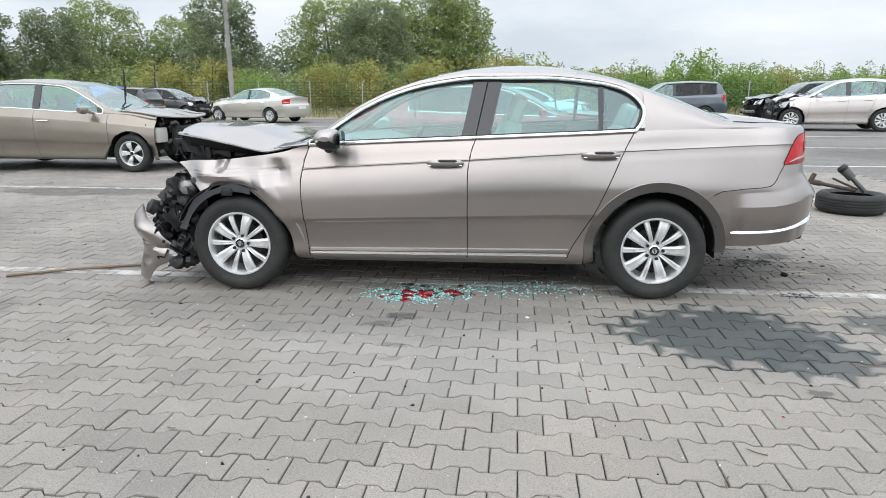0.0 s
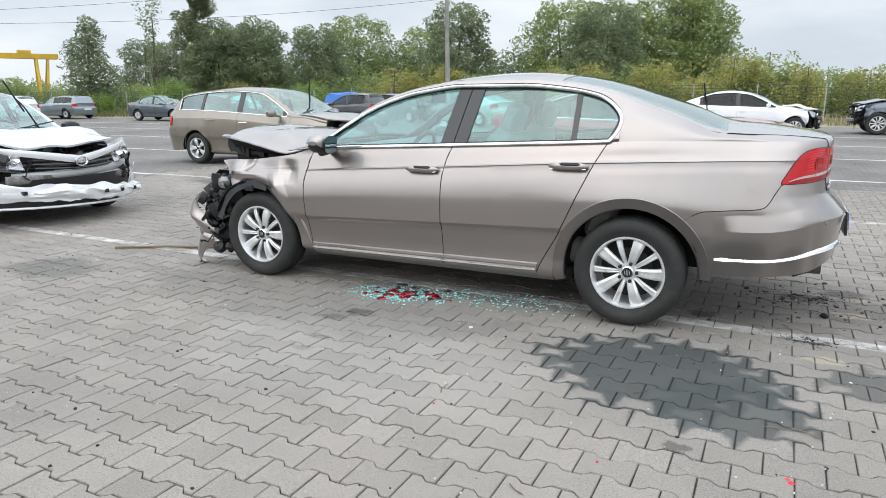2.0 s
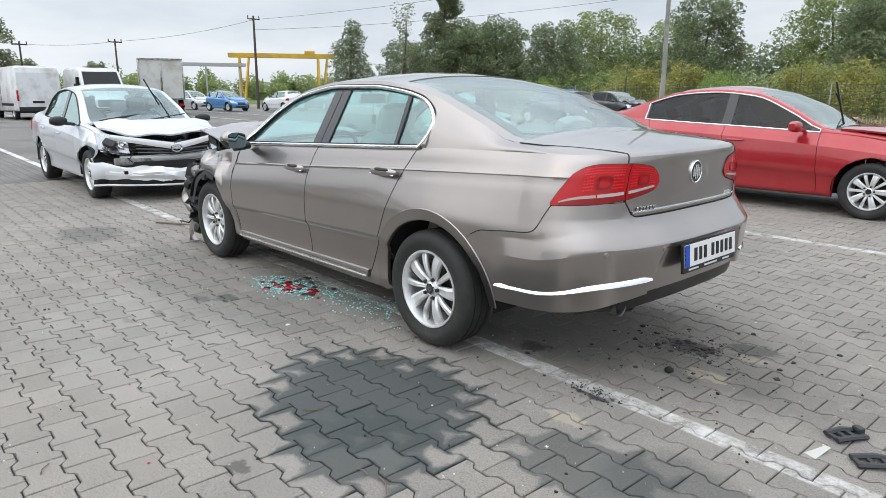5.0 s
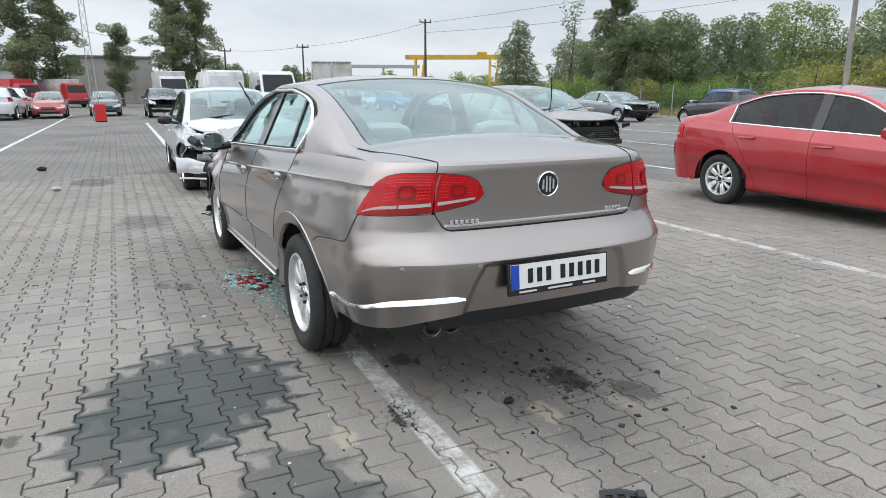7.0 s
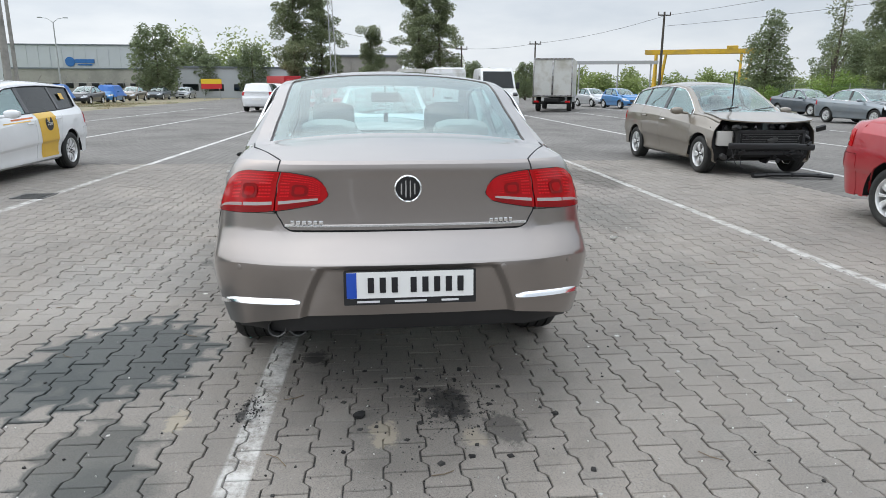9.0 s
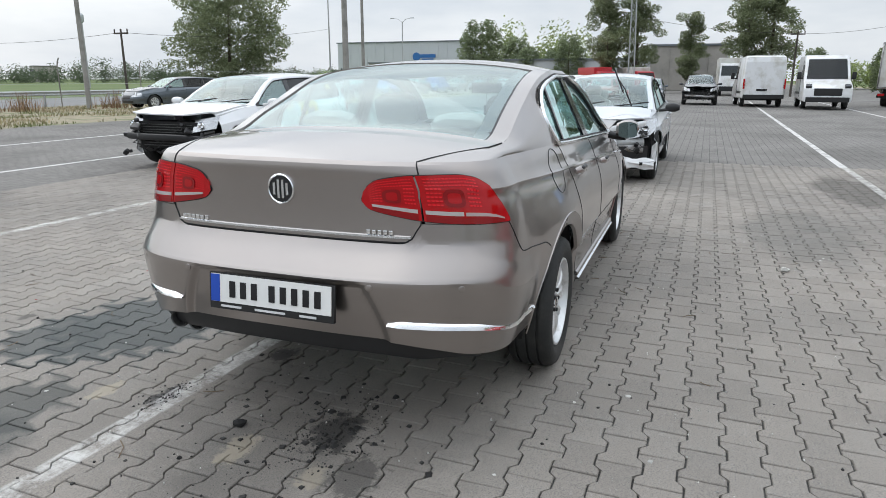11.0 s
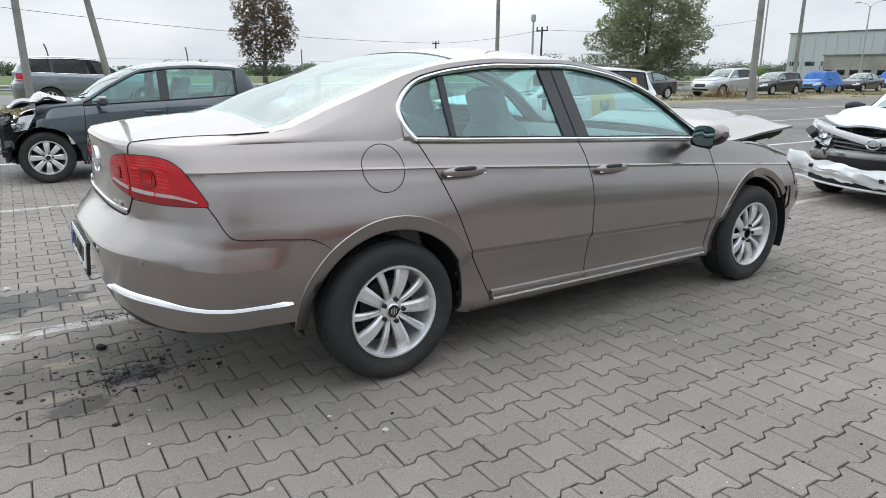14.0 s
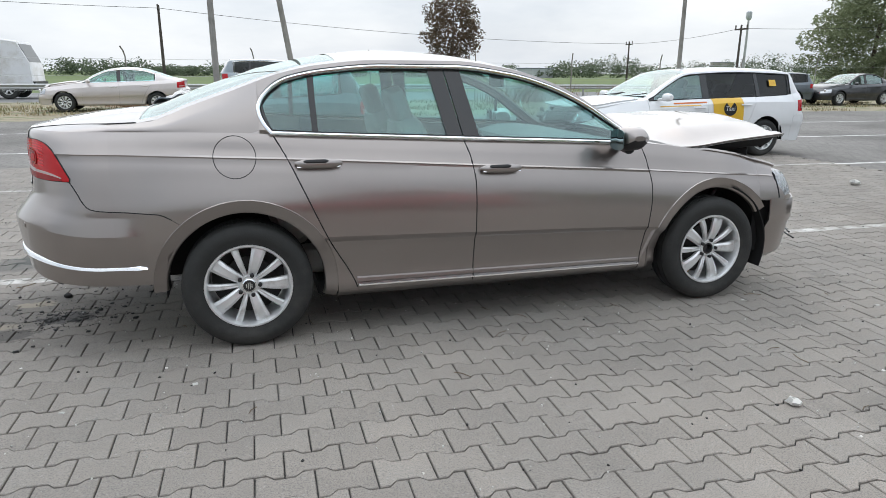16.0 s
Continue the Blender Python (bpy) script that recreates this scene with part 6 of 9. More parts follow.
    for y0 in (-0.55, 0.1):
        wip = Build()
        wip.tube([s.top(g[3] - 0.02, 0) + Vector((0.0, y0, 0.0)), s.top(g[3] - 0.16, 0) + Vector((0, y0 + 0.55, 0.0))], 0.008, 5)
        part("wiper", wip, M_BLACK, car)
    return car


def at_pose(x, y, yaw):
    return pose(x, y, 0, 0, 0, yaw)


white = yard_car("sedan", "white crashed sedan with bare dented front beam", "sedan", M_PEARL, at_pose(-9.40, 0.18, -1), "crushed", seed=3, hood_lift=0.0, chrome=False, mirror=M_BLACK)
red = yard_car("sedan", "red pearl sedan with a buckled hood", "long", M_RED, at_pose(-2.42, 6.02, 0), "whole", glass=M_GLASSDARK, seed=5, hood_lift=0.03)
bronze = yard_car("estate_car", "bronze estate car with its front bumper missing", "estate", M_BRONZE, at_pose(-9.78, 6.36, -1), "stripped", lamp=False, seed=7, twin=True, spokes=5)
hatch = yard_car("hatchback", "dark grey hatchback with a broken nose", "hatch", M_SLATE, at_pose(-1.52, -6.78, -3), "crushed", seed=9, spokes=8, chrome=False, hood_lift=0.04)
taxi = yard_car("taxi", "white estate taxi with yellow panel and bumper missing", "wagon", M_WHITE, at_pose(-8.55, -6.08, -1), "stripped", seed=11, chrome=False)

for name, label, t, mat, x, y, yaw, front, gl in (
    ("sedan", "champagne sedan with a smashed front end", "long", M_CHAMPAGNE, -10.4, 23.4, 160, "crushed", None),
    ("hatchback", "black hatchback with torn rear roof", "hatch", M_BLACKP, -18.0, 27.0, -12, "crushed", M_GLASSDARK),
    ("hatchback", "silver hatchback with a crushed front wing", "hatch", M_PINKISH, 11.4, 18.7, 168, "crushed", None),
    ("off_roader", "black off-roader with a broken front", "suv", M_BLACKP, 12.5, 23.8, 180, "crushed", M_GLASSDARK),
    ("off_roader", "dark grey off-roader on the yard", "suv", M_GREY, 6.7, 22.5, 180, "crushed", None),
    ("sedan", "white sedan with a torn off nose", "long", M_WHITE, -1.4, 19.7, 0, "crushed", M_GLASSDARK),
    ("hatchback", "white compact hatchback parked by the fence", "hatch", M_WHITE, -40.5, 21.7, 185, "whole", None),
    ("estate_car", "steel blue estate car parked by the fence", "wagon", M_MIDGREY, -40.2, 25.0, 180, "whole", None),
    ("sedan", "dark green sedan parked by the fence", "sedan", M_GREY, -33.0, 24.4, 5, "whole", None),
    ("sedan", "steel grey sedan with a stripped front", "sedan", M_MIDGREY, -24.0, 20.9, 4, "stripped", None),
    ("hatchback", "black hatchback with a broken nose", "hatch", M_BLACKP, -15.5, 21.6, 178, "crushed", M_GLASSDARK),
    ("estate_car", "dark estate car in the back row", "wagon", M_GREY, -28.5, 25.4, 8, "whole", M_GLASSDARK),
    ("hatchback", "silver hatchback half under a blue tarpaulin", "hatch", M_SILVER, -20.3, 26.2, 4, "whole", None),
    ("hatchback", "small blue hatchback in the far row", "hatch", M_BLUEP, -46.0, 18.6, 10, "whole", None),
    ("hatchback", "small silver hatchback in the far row", "hatch", M_SILVER, -51.0, 18.2, 10, "whole", None),
    ("off_roader", "white off-roader seen from behind", "suv", M_WHITE, -37.2, -6.2, 176, "whole", M_GLASSDARK),
    ("off_roader", "white off-roader in the far row", "suv", M_WHITE, -43.0, -6.0, 176, "whole", M_GLASSDARK),
    ("sedan", "faded red sedan in the far row", "sedan", M_MAROON, -42.0, -4.0, 0, "whole", None),
    ("sedan", "dark sedan in the far row", "sedan", M_GREY, -44.5, -1.2, 0, "whole", None),
    ("sedan", "cashmere coloured sedan on the dry verge", "long", M_PINKISH, 2.6, -21.6, 0, "whole", None),
    ("off_roader", "blue grey off-roader on the dry verge", "suv", M_MIDGREY, -0.4, -23.8, 180, "whole", M_GLASSDARK),
    ("estate_car", "dark grey estate car on the dry verge", "wagon", M_GREY, -24.8, -21.9, -20, "whole", None),
    ("sedan", "black sedan on the dry verge", "sedan", M_BLACKP, -29.0, -21.2, 0, "whole", None),
    ("off_roader", "silver off-roader with a smashed tail", "suv", M_SILVER, -37.3, -21.6, -2, "whole", None),
    ("estate_car", "black estate car in the verge row", "wagon", M_BLACKP, -43.8, -22.4, 0, "whole", None),
    ("hatchback", "dark blue hatchback in the verge row", "hatch", M_BLUEP, -50.5, -22.8, 0, "whole", None),
    ("sedan", "black sedan in the verge row", "sedan", M_BLACKP, -57.0, -23.0, 0, "whole", None),
    ("hatchback", "blue hatchback in the verge row", "hatch", M_BLUEP, -63.5, -23.4, 0, "whole", None),
    ("sedan", "brown sedan in the verge row", "sedan", M_BRONZE, -71.0, -23.8, 0, "whole", None),
    ("sedan", "grey sedan in the verge row", "sedan", M_GREY, -79.0, -23.5, 0, "whole", None),
    ("sedan", "silver sedan in the verge row", "sedan", M_SILVER, -87.0, -22.5, 0, "whole", None),
):
    size = Matrix.Scale(1.15 if mat is M_PINKISH and t == "hatch" else 1.09 if label.startswith("blue grey") else 1.0, 4)
    yard_car(name, label, t, mat, at_pose(x, y, yaw) @ size, front, glass=gl, far=True, seats=abs(x) < 16, seed=int(abs(x) * 3), chrome=mat in (M_CHAMPAGNE, M_PINKISH, M_MIDGREY))


# ---- ground ----
def ground_mat():
    """One sheet of land: paved lot with far-off paving pattern, dry verge, road and fields, told apart by place."""
    m = bpy.data.materials.new("paved_lot_and_fields")
    m.use_nodes = True
    n, l = m.node_tree.nodes, m.node_tree.links
    b = n["Principled BSDF"]
    co = n.new("ShaderNodeTexCoord")
    sep = n.new("ShaderNodeSeparateXYZ")
    l.new(co.outputs["Object"], sep.inputs[0])

    def noise_of(s, detail=5):
        t = n.new("ShaderNodeTexNoise")
        t.inputs["Scale"].default_value = s
        t.inputs["Detail"].default_value = detail
        t.inputs["Roughness"].default_value = 0.65
        l.new(co.outputs["Object"], t.inputs["Vector"])
        return t.outputs[0]

    def ramp(src, *stops):
        r = n.new("ShaderNodeValToRGB")
        while len(r.color_ramp.elements) < len(stops):
            r.color_ramp.elements.new(0.5)
        for e, (p, c) in zip(r.color_ramp.elements, stops):
            e.position, e.color = p, (*c, 1)
        l.new(src, r.inputs[0])
        return r.outputs[0]

    def mix(f, a, c):
        t = n.new("ShaderNodeMix")
        t.data_type = "RGBA"
        l.new(f, t.inputs[0])
        l.new(a, t.inputs[6])
        l.new(c, t.inputs[7])
        return t.outputs[2]

    def step(src, lo, hi):
        t = n.new("ShaderNodeMapRange")
        t.inputs["From Min"].default_value, t.inputs["From Max"].default_value = lo, hi
        l.new(src, t.inputs["Value"])
        return t.outputs[0]

    def maths(op, a, c):
        t = n.new("ShaderNodeMath")
        t.operation = op
        for i, v in enumerate((a, c)):
            if isinstance(v, (int, float)):
                t.inputs[i].default_value = v
            else:
                l.new(v, t.inputs[i])
        return t.outputs[0]

    pave = ramp(noise_of(0.35), (0.30, (0.135, 0.125, 0.115)), (0.5, (0.215, 0.203, 0.188)), (0.72, (0.265, 0.252, 0.235)))
    grime = ramp(noise_of(9.0), (0.3, (0.62, 0.62, 0.62)), (0.7, (1.0, 1.0, 1.0)))
    t = n.new("ShaderNodeMix")
    t.data_type, t.blend_type = "RGBA", "MULTIPLY"
    t.inputs[0].default_value = 0.6
    l.new(pave, t.inputs[6])
    l.new(grime, t.inputs[7])
    pave = t.outputs[2]
    brick = n.new("ShaderNodeTexBrick")
    brick.inputs["Scale"].default_value = 1.0
    brick.inputs["Brick Width"].default_value = 0.2035
    brick.inputs["Row Height"].default_value = 0.1425
    brick.inputs["Mortar Size"].default_value = 0.006
    brick.inputs["Mortar Smooth"].default_value = 0.3
    brick.inputs["Color1"].default_value = (1, 1, 1, 1)
    brick.inputs["Color2"].default_value = (0.90, 0.90, 0.90, 1)
    brick.inputs["Mortar"].default_value = (0.40, 0.40, 0.40, 1)
    turn = n.new("ShaderNodeMapping")
    turn.inputs["Rotation"].default_value[2] = radians(1.2)
    l.new(co.outputs["Object"], turn.inputs[0])
    l.new(turn.outputs[0], brick.inputs["Vector"])
    t = n.new("ShaderNodeMix")
    t.data_type, t.blend_type = "RGBA", "MULTIPLY"
    t.inputs[0].default_value = 1.0
    l.new(pave, t.inputs[6])
    l.new(brick.outputs[0], t.inputs[7])
    pave = t.outputs[2]
    straw = ramp(noise_of(0.8), (0.35, (0.20, 0.17, 0.105)), (0.5, (0.30, 0.26, 0.18)), (0.62, (0.12, 0.14, 0.05)), (0.8, (0.36, 0.33, 0.27)))
    field = ramp(noise_of(0.05), (0.3, (0.070, 0.112, 0.024)), (0.7, (0.115, 0.155, 0.040)))
    tar = ramp(noise_of(0.5), (0.3, (0.16, 0.16, 0.16)), (0.7, (0.23, 0.23, 0.225)))
    wob = maths("MULTIPLY_ADD", noise_of(0.3), 2.4)
    wob.node.inputs[2].default_value = -1.2
    y = maths("ADD", sep.outputs["Y"], wob)
    south = step(y, -16.4, -17.0)
    road = step(sep.outputs["Y"], -28.4, -28.8)
    beyond = step(y, -41.6, -42.4)
    north = step(y, 27.0, 27.8)
    wood = step(y, 33, 35)
    c = mix(south, pave, straw)
    c = mix(road, c, tar)
    c = mix(beyond, c, field)
    c = mix(north, c, straw)
    c = mix(wood, c, field)
    l.new(c, b.inputs["Base Color"])
    b.inputs["Roughness"].default_value = 0.88
    bp = n.new("ShaderNodeBump")
    bp.inputs["Strength"].default_value = 0.35
    bp.inputs["Distance"].default_value = 0.02
    l.new(noise_of(30), bp.inputs["Height"])
    l.new(bp.outputs[0], b.inputs["Normal"])
    return m


M_GROUND = ground_mat()
PX0, PX1, PY0, PY1 = -9.0, 4.6, -6.6, 6.2
ground = Build()
ground.add([(-900, -900, -0.016), (900, -900, -0.016), (900, 900, -0.016), (-900, 900, -0.016)], [(0, 1, 2, 3)])
g = ground.make("ground", M_GROUND, smooth=False)
tagged(g, "grey paved yard running into dry verge and fields", "ground", kind="structure")


PITCH_X, PITCH_Y, AMP = 0.2035, 0.1425, 0.0130
TURN = radians(-1.2)


def stained(name, base, joint=False):
    """Concrete paving with grain, stone to stone variety, damp oily stains and painted lane lines."""
    m = bpy.data.materials.new(name)
    m.use_nodes = True
    n, l = m.node_tree.nodes, m.node_tree.links
    b = n["Principled BSDF"]
    co = n.new("ShaderNodeNewGeometry").outputs["Position"]
    cell = None
    if not joint:
        # the middle of each stone, so that damp ends at the joints
        at_ = n.new("ShaderNodeAttribute")
        at_.attribute_name = "cell"
        sm = n.new("ShaderNodeVectorMath")
        l.new(at_.outputs["Vector"], sm.inputs[0])
        l.new(n.new("ShaderNodeObjectInfo").outputs["Location"], sm.inputs[1])
        mv = n.new("ShaderNodeMix")
        mv.data_type = "VECTOR"
        mv.inputs[0].default_value = 0.80
        l.new(sm.outputs[0], mv.inputs[4])
        l.new(co, mv.inputs[5])
        cell = mv.outputs[1]
        off = n.new("ShaderNodeVectorMath")
        off.operation = "SUBTRACT"
        l.new(co, off.inputs[0])
        l.new(sm.outputs[0], off.inputs[1])
        so = n.new("ShaderNodeSeparateXYZ")
        l.new(off.outputs[0], so.inputs[0])

    def noise_of(s, detail=5, rough=0.65):
        t = n.new("ShaderNodeTexNoise")
        t.inputs["Scale"].default_value = s
        t.inputs["Detail"].default_value = detail
        t.inputs["Roughness"].default_value = rough
        l.new(co, t.inputs["Vector"])
        return t.outputs[0]

    def maths(op, a, c, d=None):
        t = n.new("ShaderNodeMath")
        t.operation = op
        for i, v in enumerate((a, c) if d is None else (a, c, d)):
            if isinstance(v, (int, float)):
                t.inputs[i].default_value = v
            else:
                l.new(v, t.inputs[i])
        return t.outputs[0]

    def step(src, lo, hi):
        t = n.new("ShaderNodeMapRange")
        t.inputs["From Min"].default_value, t.inputs["From Max"].default_value = lo, hi
        l.new(src, t.inputs["Value"])
        return t.outputs[0]

    def mixc(f, a, c):
        t = n.new("ShaderNodeMix")
        t.data_type = "RGBA"
        l.new(f, t.inputs[0])
        l.new(a, t.inputs[6])
        t.inputs[7].default_value = (*c, 1)
        return t.outputs[2]

    sep = n.new("ShaderNodeSeparateXYZ")
    l.new(co, sep.inputs[0])
    x, y = sep.outputs["X"], sep.outputs["Y"]
    rgb = n.new("ShaderNodeRGB")
    rgb.outputs[0].default_value = (*base, 1)
    c = rgb.outputs[0]
    # weathering over metres and grain over millimetres
    c = mixc(maths("MULTIPLY", step(noise_of(0.55), 0.38, 0.68), 0.50), c, (0.135, 0.130, 0.122))
    c = mixc(maths("MULTIPLY", step(noise_of(2.6), 0.50, 0.78), 0.35), c, (0.30, 0.29, 0.27))
    c = mixc(maths("MULTIPLY", step(noise_of(160, 3), 0.48, 0.66), 0.62), c, (0.10, 0.10, 0.095))
    c = mixc(maths("MULTIPLY", step(noise_of(90, 2), 0.60, 0.72), 0.5), c, (0.42, 0.41, 0.39))
    c = mixc(maths("MULTIPLY", step(noise_of(330, 2), 0.56, 0.68), 0.45), c, (0.075, 0.072, 0.066))
    c = mixc(maths("MULTIPLY", step(noise_of(45, 4), 0.60, 0.74), 0.30), c, (0.13, 0.122, 0.11))
    if joint:
        c = mixc(maths("MULTIPLY", step(noise_of(1.3), 0.54, 0.72), 0.60), c, (0.150, 0.140, 0.122))
    # stains and toned patches: place, half sizes, depth of tone
    wob1 = maths("MULTIPLY_ADD", noise_of(3.2), 0.9, -0.45)
    wob2 = maths("MULTIPLY_ADD", noise_of(17.0), 0.30, -0.15)
    wob = maths("ADD", wob1, wob2)
    wobf = maths("ADD", maths("MULTIPLY_ADD", noise_of(16.0, 7, 0.75), 3.0, -1.5), wob2)
    wet = None
    rim = 0.0
    if cell is not None:
        ax = maths("ABSOLUTE", so.outputs["X"], 0.0)
        half = n.new("ShaderNodeMapRange")
        for key, val in (("From Min", 0.038), ("From Max", 0.064), ("To Min", PITCH_Y / 2 - AMP), ("To Max", PITCH_Y / 2 + AMP)):
            half.inputs[key].default_value = val
        l.new(ax, half.inputs["Value"])
        e = maths("MAXIMUM", maths("DIVIDE", ax, PITCH_X / 2), maths("DIVIDE", maths("ABSOLUTE", so.outputs["Y"], 0.0), half.outputs[0]))
        rim = maths("MULTIPLY_ADD", maths("POWER", e, 2.0), -0.42, 0.26)
        sc = n.new("ShaderNodeSeparateXYZ")
        l.new(cell, sc.inputs[0])
    xy = (x, y) if cell is None else (sc.outputs["X"], sc.outputs["Y"])
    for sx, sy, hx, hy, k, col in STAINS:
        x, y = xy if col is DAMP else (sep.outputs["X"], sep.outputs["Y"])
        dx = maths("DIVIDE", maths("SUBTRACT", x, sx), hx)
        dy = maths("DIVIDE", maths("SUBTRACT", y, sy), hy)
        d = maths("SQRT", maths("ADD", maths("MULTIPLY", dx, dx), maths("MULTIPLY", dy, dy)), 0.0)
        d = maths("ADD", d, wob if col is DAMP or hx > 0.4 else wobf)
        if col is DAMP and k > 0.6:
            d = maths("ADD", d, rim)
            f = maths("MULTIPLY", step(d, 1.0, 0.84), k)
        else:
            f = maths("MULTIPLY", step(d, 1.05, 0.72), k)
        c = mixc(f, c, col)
        if k > 0.75:
            wet = f if wet is None else maths("MAXIMUM", wet, f)
    x, y = sep.outputs["X"], sep.outputs["Y"]
    # painted lines along the bays
    for ly, half in LINES:
        d = maths("ABSOLUTE", maths("SUBTRACT", maths("MULTIPLY_ADD", x, LINE_SLOPE, y), ly), 0.0)
        band = step(d, half, half - 0.012)
        worn = step(maths("ADD", noise_of(7.0, 8, 0.75), maths("MULTIPLY", noise_of(60), 0.25)), 0.74, 0.52)
        if joint:
            worn = maths("MULTIPLY", worn, 0.35)
        c = mixc(maths("MULTIPLY", maths("MULTIPLY", band, worn), 0.85), c, (0.62, 0.61, 0.585))
    if not joint:
        hs = n.new("ShaderNodeHueSaturation")
        oi = n.new("ShaderNodeObjectInfo").outputs["Random"]
        isl = n.new("ShaderNodeNewGeometry").outputs["Random Per Island"]
        v = maths("MULTIPLY_ADD", maths("FRACT", maths("ADD", oi, isl), 0.0), 0.17, 0.915)
        l.new(v, hs.inputs["Value"])
        l.new(c, hs.inputs["Color"])
        c = hs.outputs[0]
    l.new(c, b.inputs["Base Color"])
    b.inputs["Roughness"].default_value = 0.9
    if wet is not None:
        l.new(maths("MULTIPLY_ADD", wet, -0.25, 0.88), b.inputs["Roughness"])
    bp = n.new("ShaderNodeBump")
    bp.inputs["Strength"].default_value = 0.45
    bp.inputs["Distance"].default_value = 0.004
    l.new(noise_of(220, 3), bp.inputs["Height"])
    l.new(bp.outputs[0], b.inputs["Normal"])
    return m


DAMP, OIL_AND_DARK, SAND, PALE = (0.046, 0.054, 0.053), (0.020, 0.019, 0.018), (0.37, 0.325, 0.25), (0.34, 0.33, 0.31)
STAINS = [
    (0.27, -1.46, 0.66, 0.50, 0.90, DAMP),
    (0.62, -1.75, 0.36, 0.32, 0.80, DAMP),
    (1.32, -1.22, 0.36, 0.24, 0.62, DAMP),
    (1.60, -1.10, 0.30, 0.22, 0.50, DAMP),
    (-1.54, -1.31, 0.11, 0.07, 0.70, OIL_AND_DARK),
    (-1.65, -1.45, 0.10, 0.05, 0.5, OIL_AND_DARK),
    (-1.52, -1.76, 0.07, 0.04, 0.45, OIL_AND_DARK),
    (-1.51, -1.95, 0.06, 0.03, 0.4, OIL_AND_DARK),
    (0.45, -2.19, 0.06, 0.04, 0.55, OIL_AND_DARK),
    (0.98, 0.18, 0.17, 0.11, 0.80, OIL_AND_DARK),
    (0.96, -0.69, 0.13, 0.06, 0.9, OIL_AND_DARK),
    (0.41, -0.45, 0.10, 0.07, 0.8, OIL_AND_DARK),
    (1.23, 0.38, 0.15, 0.10, 0.6, OIL_AND_DARK),
    (1.15, 0.02, 0.45, 0.30, 0.30, OIL_AND_DARK),
    (1.22, -0.12, 0.13, 0.06, 0.75, SAND),
    (1.02, -0.98, 0.10, 0.05, 0.75, SAND),
    (1.28, 0.24, 0.09, 0.05, 0.65, SAND),
    (-1.2, -1.9, 1.2, 0.6, 0.25, PALE),
    (-1.9, -1.2, 1.5, 0.5, 0.25, DAMP),
    (-4.4, -1.4, 0.5, 0.3, 0.45, DAMP),
    (-8.25, -1.90, 0.6, 0.35, 0.55, DAMP),
    (-6.5, 3.4, 1.3, 0.45, 0.5, OIL_AND_DARK),
    (-3.6, 2.4, 1.4, 0.5, 0.3, DAMP),
    # broad faint darkening under the sedan's rear half, reaching past its tail
    (0.2, 0.1, 2.2, 0.75, 0.25, OIL_AND_DARK),
]
LINES = [(-0.62, 0.062), (3.50, 0.06), (-4.40, 0.06)]
LINE_SLOPE = 0.030
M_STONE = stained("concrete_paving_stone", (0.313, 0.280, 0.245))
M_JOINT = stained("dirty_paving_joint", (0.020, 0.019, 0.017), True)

bed = Build()
bed.grid([[(x, y, -0.0105) for x in span(PX0, PX1, 4)] for y in span(PY0, PY1, 4)], flip=True)
lot = tagged(bed.make("pavement", M_JOINT, smooth=False), "interlocking grey concrete paving with dark joints and oil stains", "pavement", kind="structure")


# white bay lines beyond the near paving, laid on the yard
M_LINE = shade("worn_white_line_paint", (0.60, 0.59, 0.57), rough=0.8, spread=0.15, scale=8, second=(0.26, 0.25, 0.235), second_scale=3.0, second_cut=(0.5, 0.66), coords="Object")
for ly, x0, x1 in ((-0.62, -31, PX0), (3.50, -45, PX0), (7.5, -45, 25), (11.6, -45, 25), (15.7, -45, 25), (19.8, -45, 25), (-4.40, -45, PX0), (-8.45, -45, 25), (-12.4, -45, 25), (3.50, PX1, 25), (-0.62, PX1, 25), (-4.40, PX1, 25)):
    b = Build().grid([[(x, y - LINE_SLOPE * x, -0.013) for x in span(x0, x1, 2)] for y in (ly - 0.06, ly + 0.06)], flip=True)
    tagged(b.make("lane_line", M_LINE, smooth=False), "worn white painted bay line on the paving", "marking", kind="structure")


# ---- trees, bushes and grass ----
def leaf_mat(name, base, dark):
    m = shade(name, base, rough=0.65, spread=0.25, scale=0.9, second=dark, second_scale=0.35, second_cut=(0.42, 0.62), island=0.16)
    n, l = m.node_tree.nodes, m.node_tree.links
    p = n["Principled BSDF"]
    tr = n.new("ShaderNodeBsdfTranslucent")
    l.new(p.inputs["Base Color"].links[0].from_socket, tr.inputs[0])
    mx = n.new("ShaderNodeMixShader")
    mx.inputs[0].default_value = 0.46
    l.new(p.outputs[0], mx.inputs[1])
    l.new(tr.outputs[0], mx.inputs[2])
    out = [k for k in n if k.type == "OUTPUT_MATERIAL"][0]
    l.new(mx.outputs[0], out.inputs[0])
    return m


M_LEAF = leaf_mat("green_leaves", (0.31, 0.37, 0.145), (0.215, 0.27, 0.105))
M_LEAFDARK = leaf_mat("dark_green_leaves", (0.245, 0.290, 0.165), (0.17, 0.21, 0.118))
M_LEAFYELLOW = leaf_mat("yellowing_leaves", (0.42, 0.385, 0.120), (0.27, 0.29, 0.095))
M_LEAFGREY = leaf_mat("grey_green_willow_leaves", (0.270, 0.305, 0.175), (0.180, 0.215, 0.118))
M_LEAFBROWN = leaf_mat("browning_leaves", (0.15, 0.105, 0.07), (0.09, 0.075, 0.045))
M_LEAFBRIGHT = leaf_mat("bright_green_leaves", (0.255, 0.360, 0.090), (0.165, 0.255, 0.062))
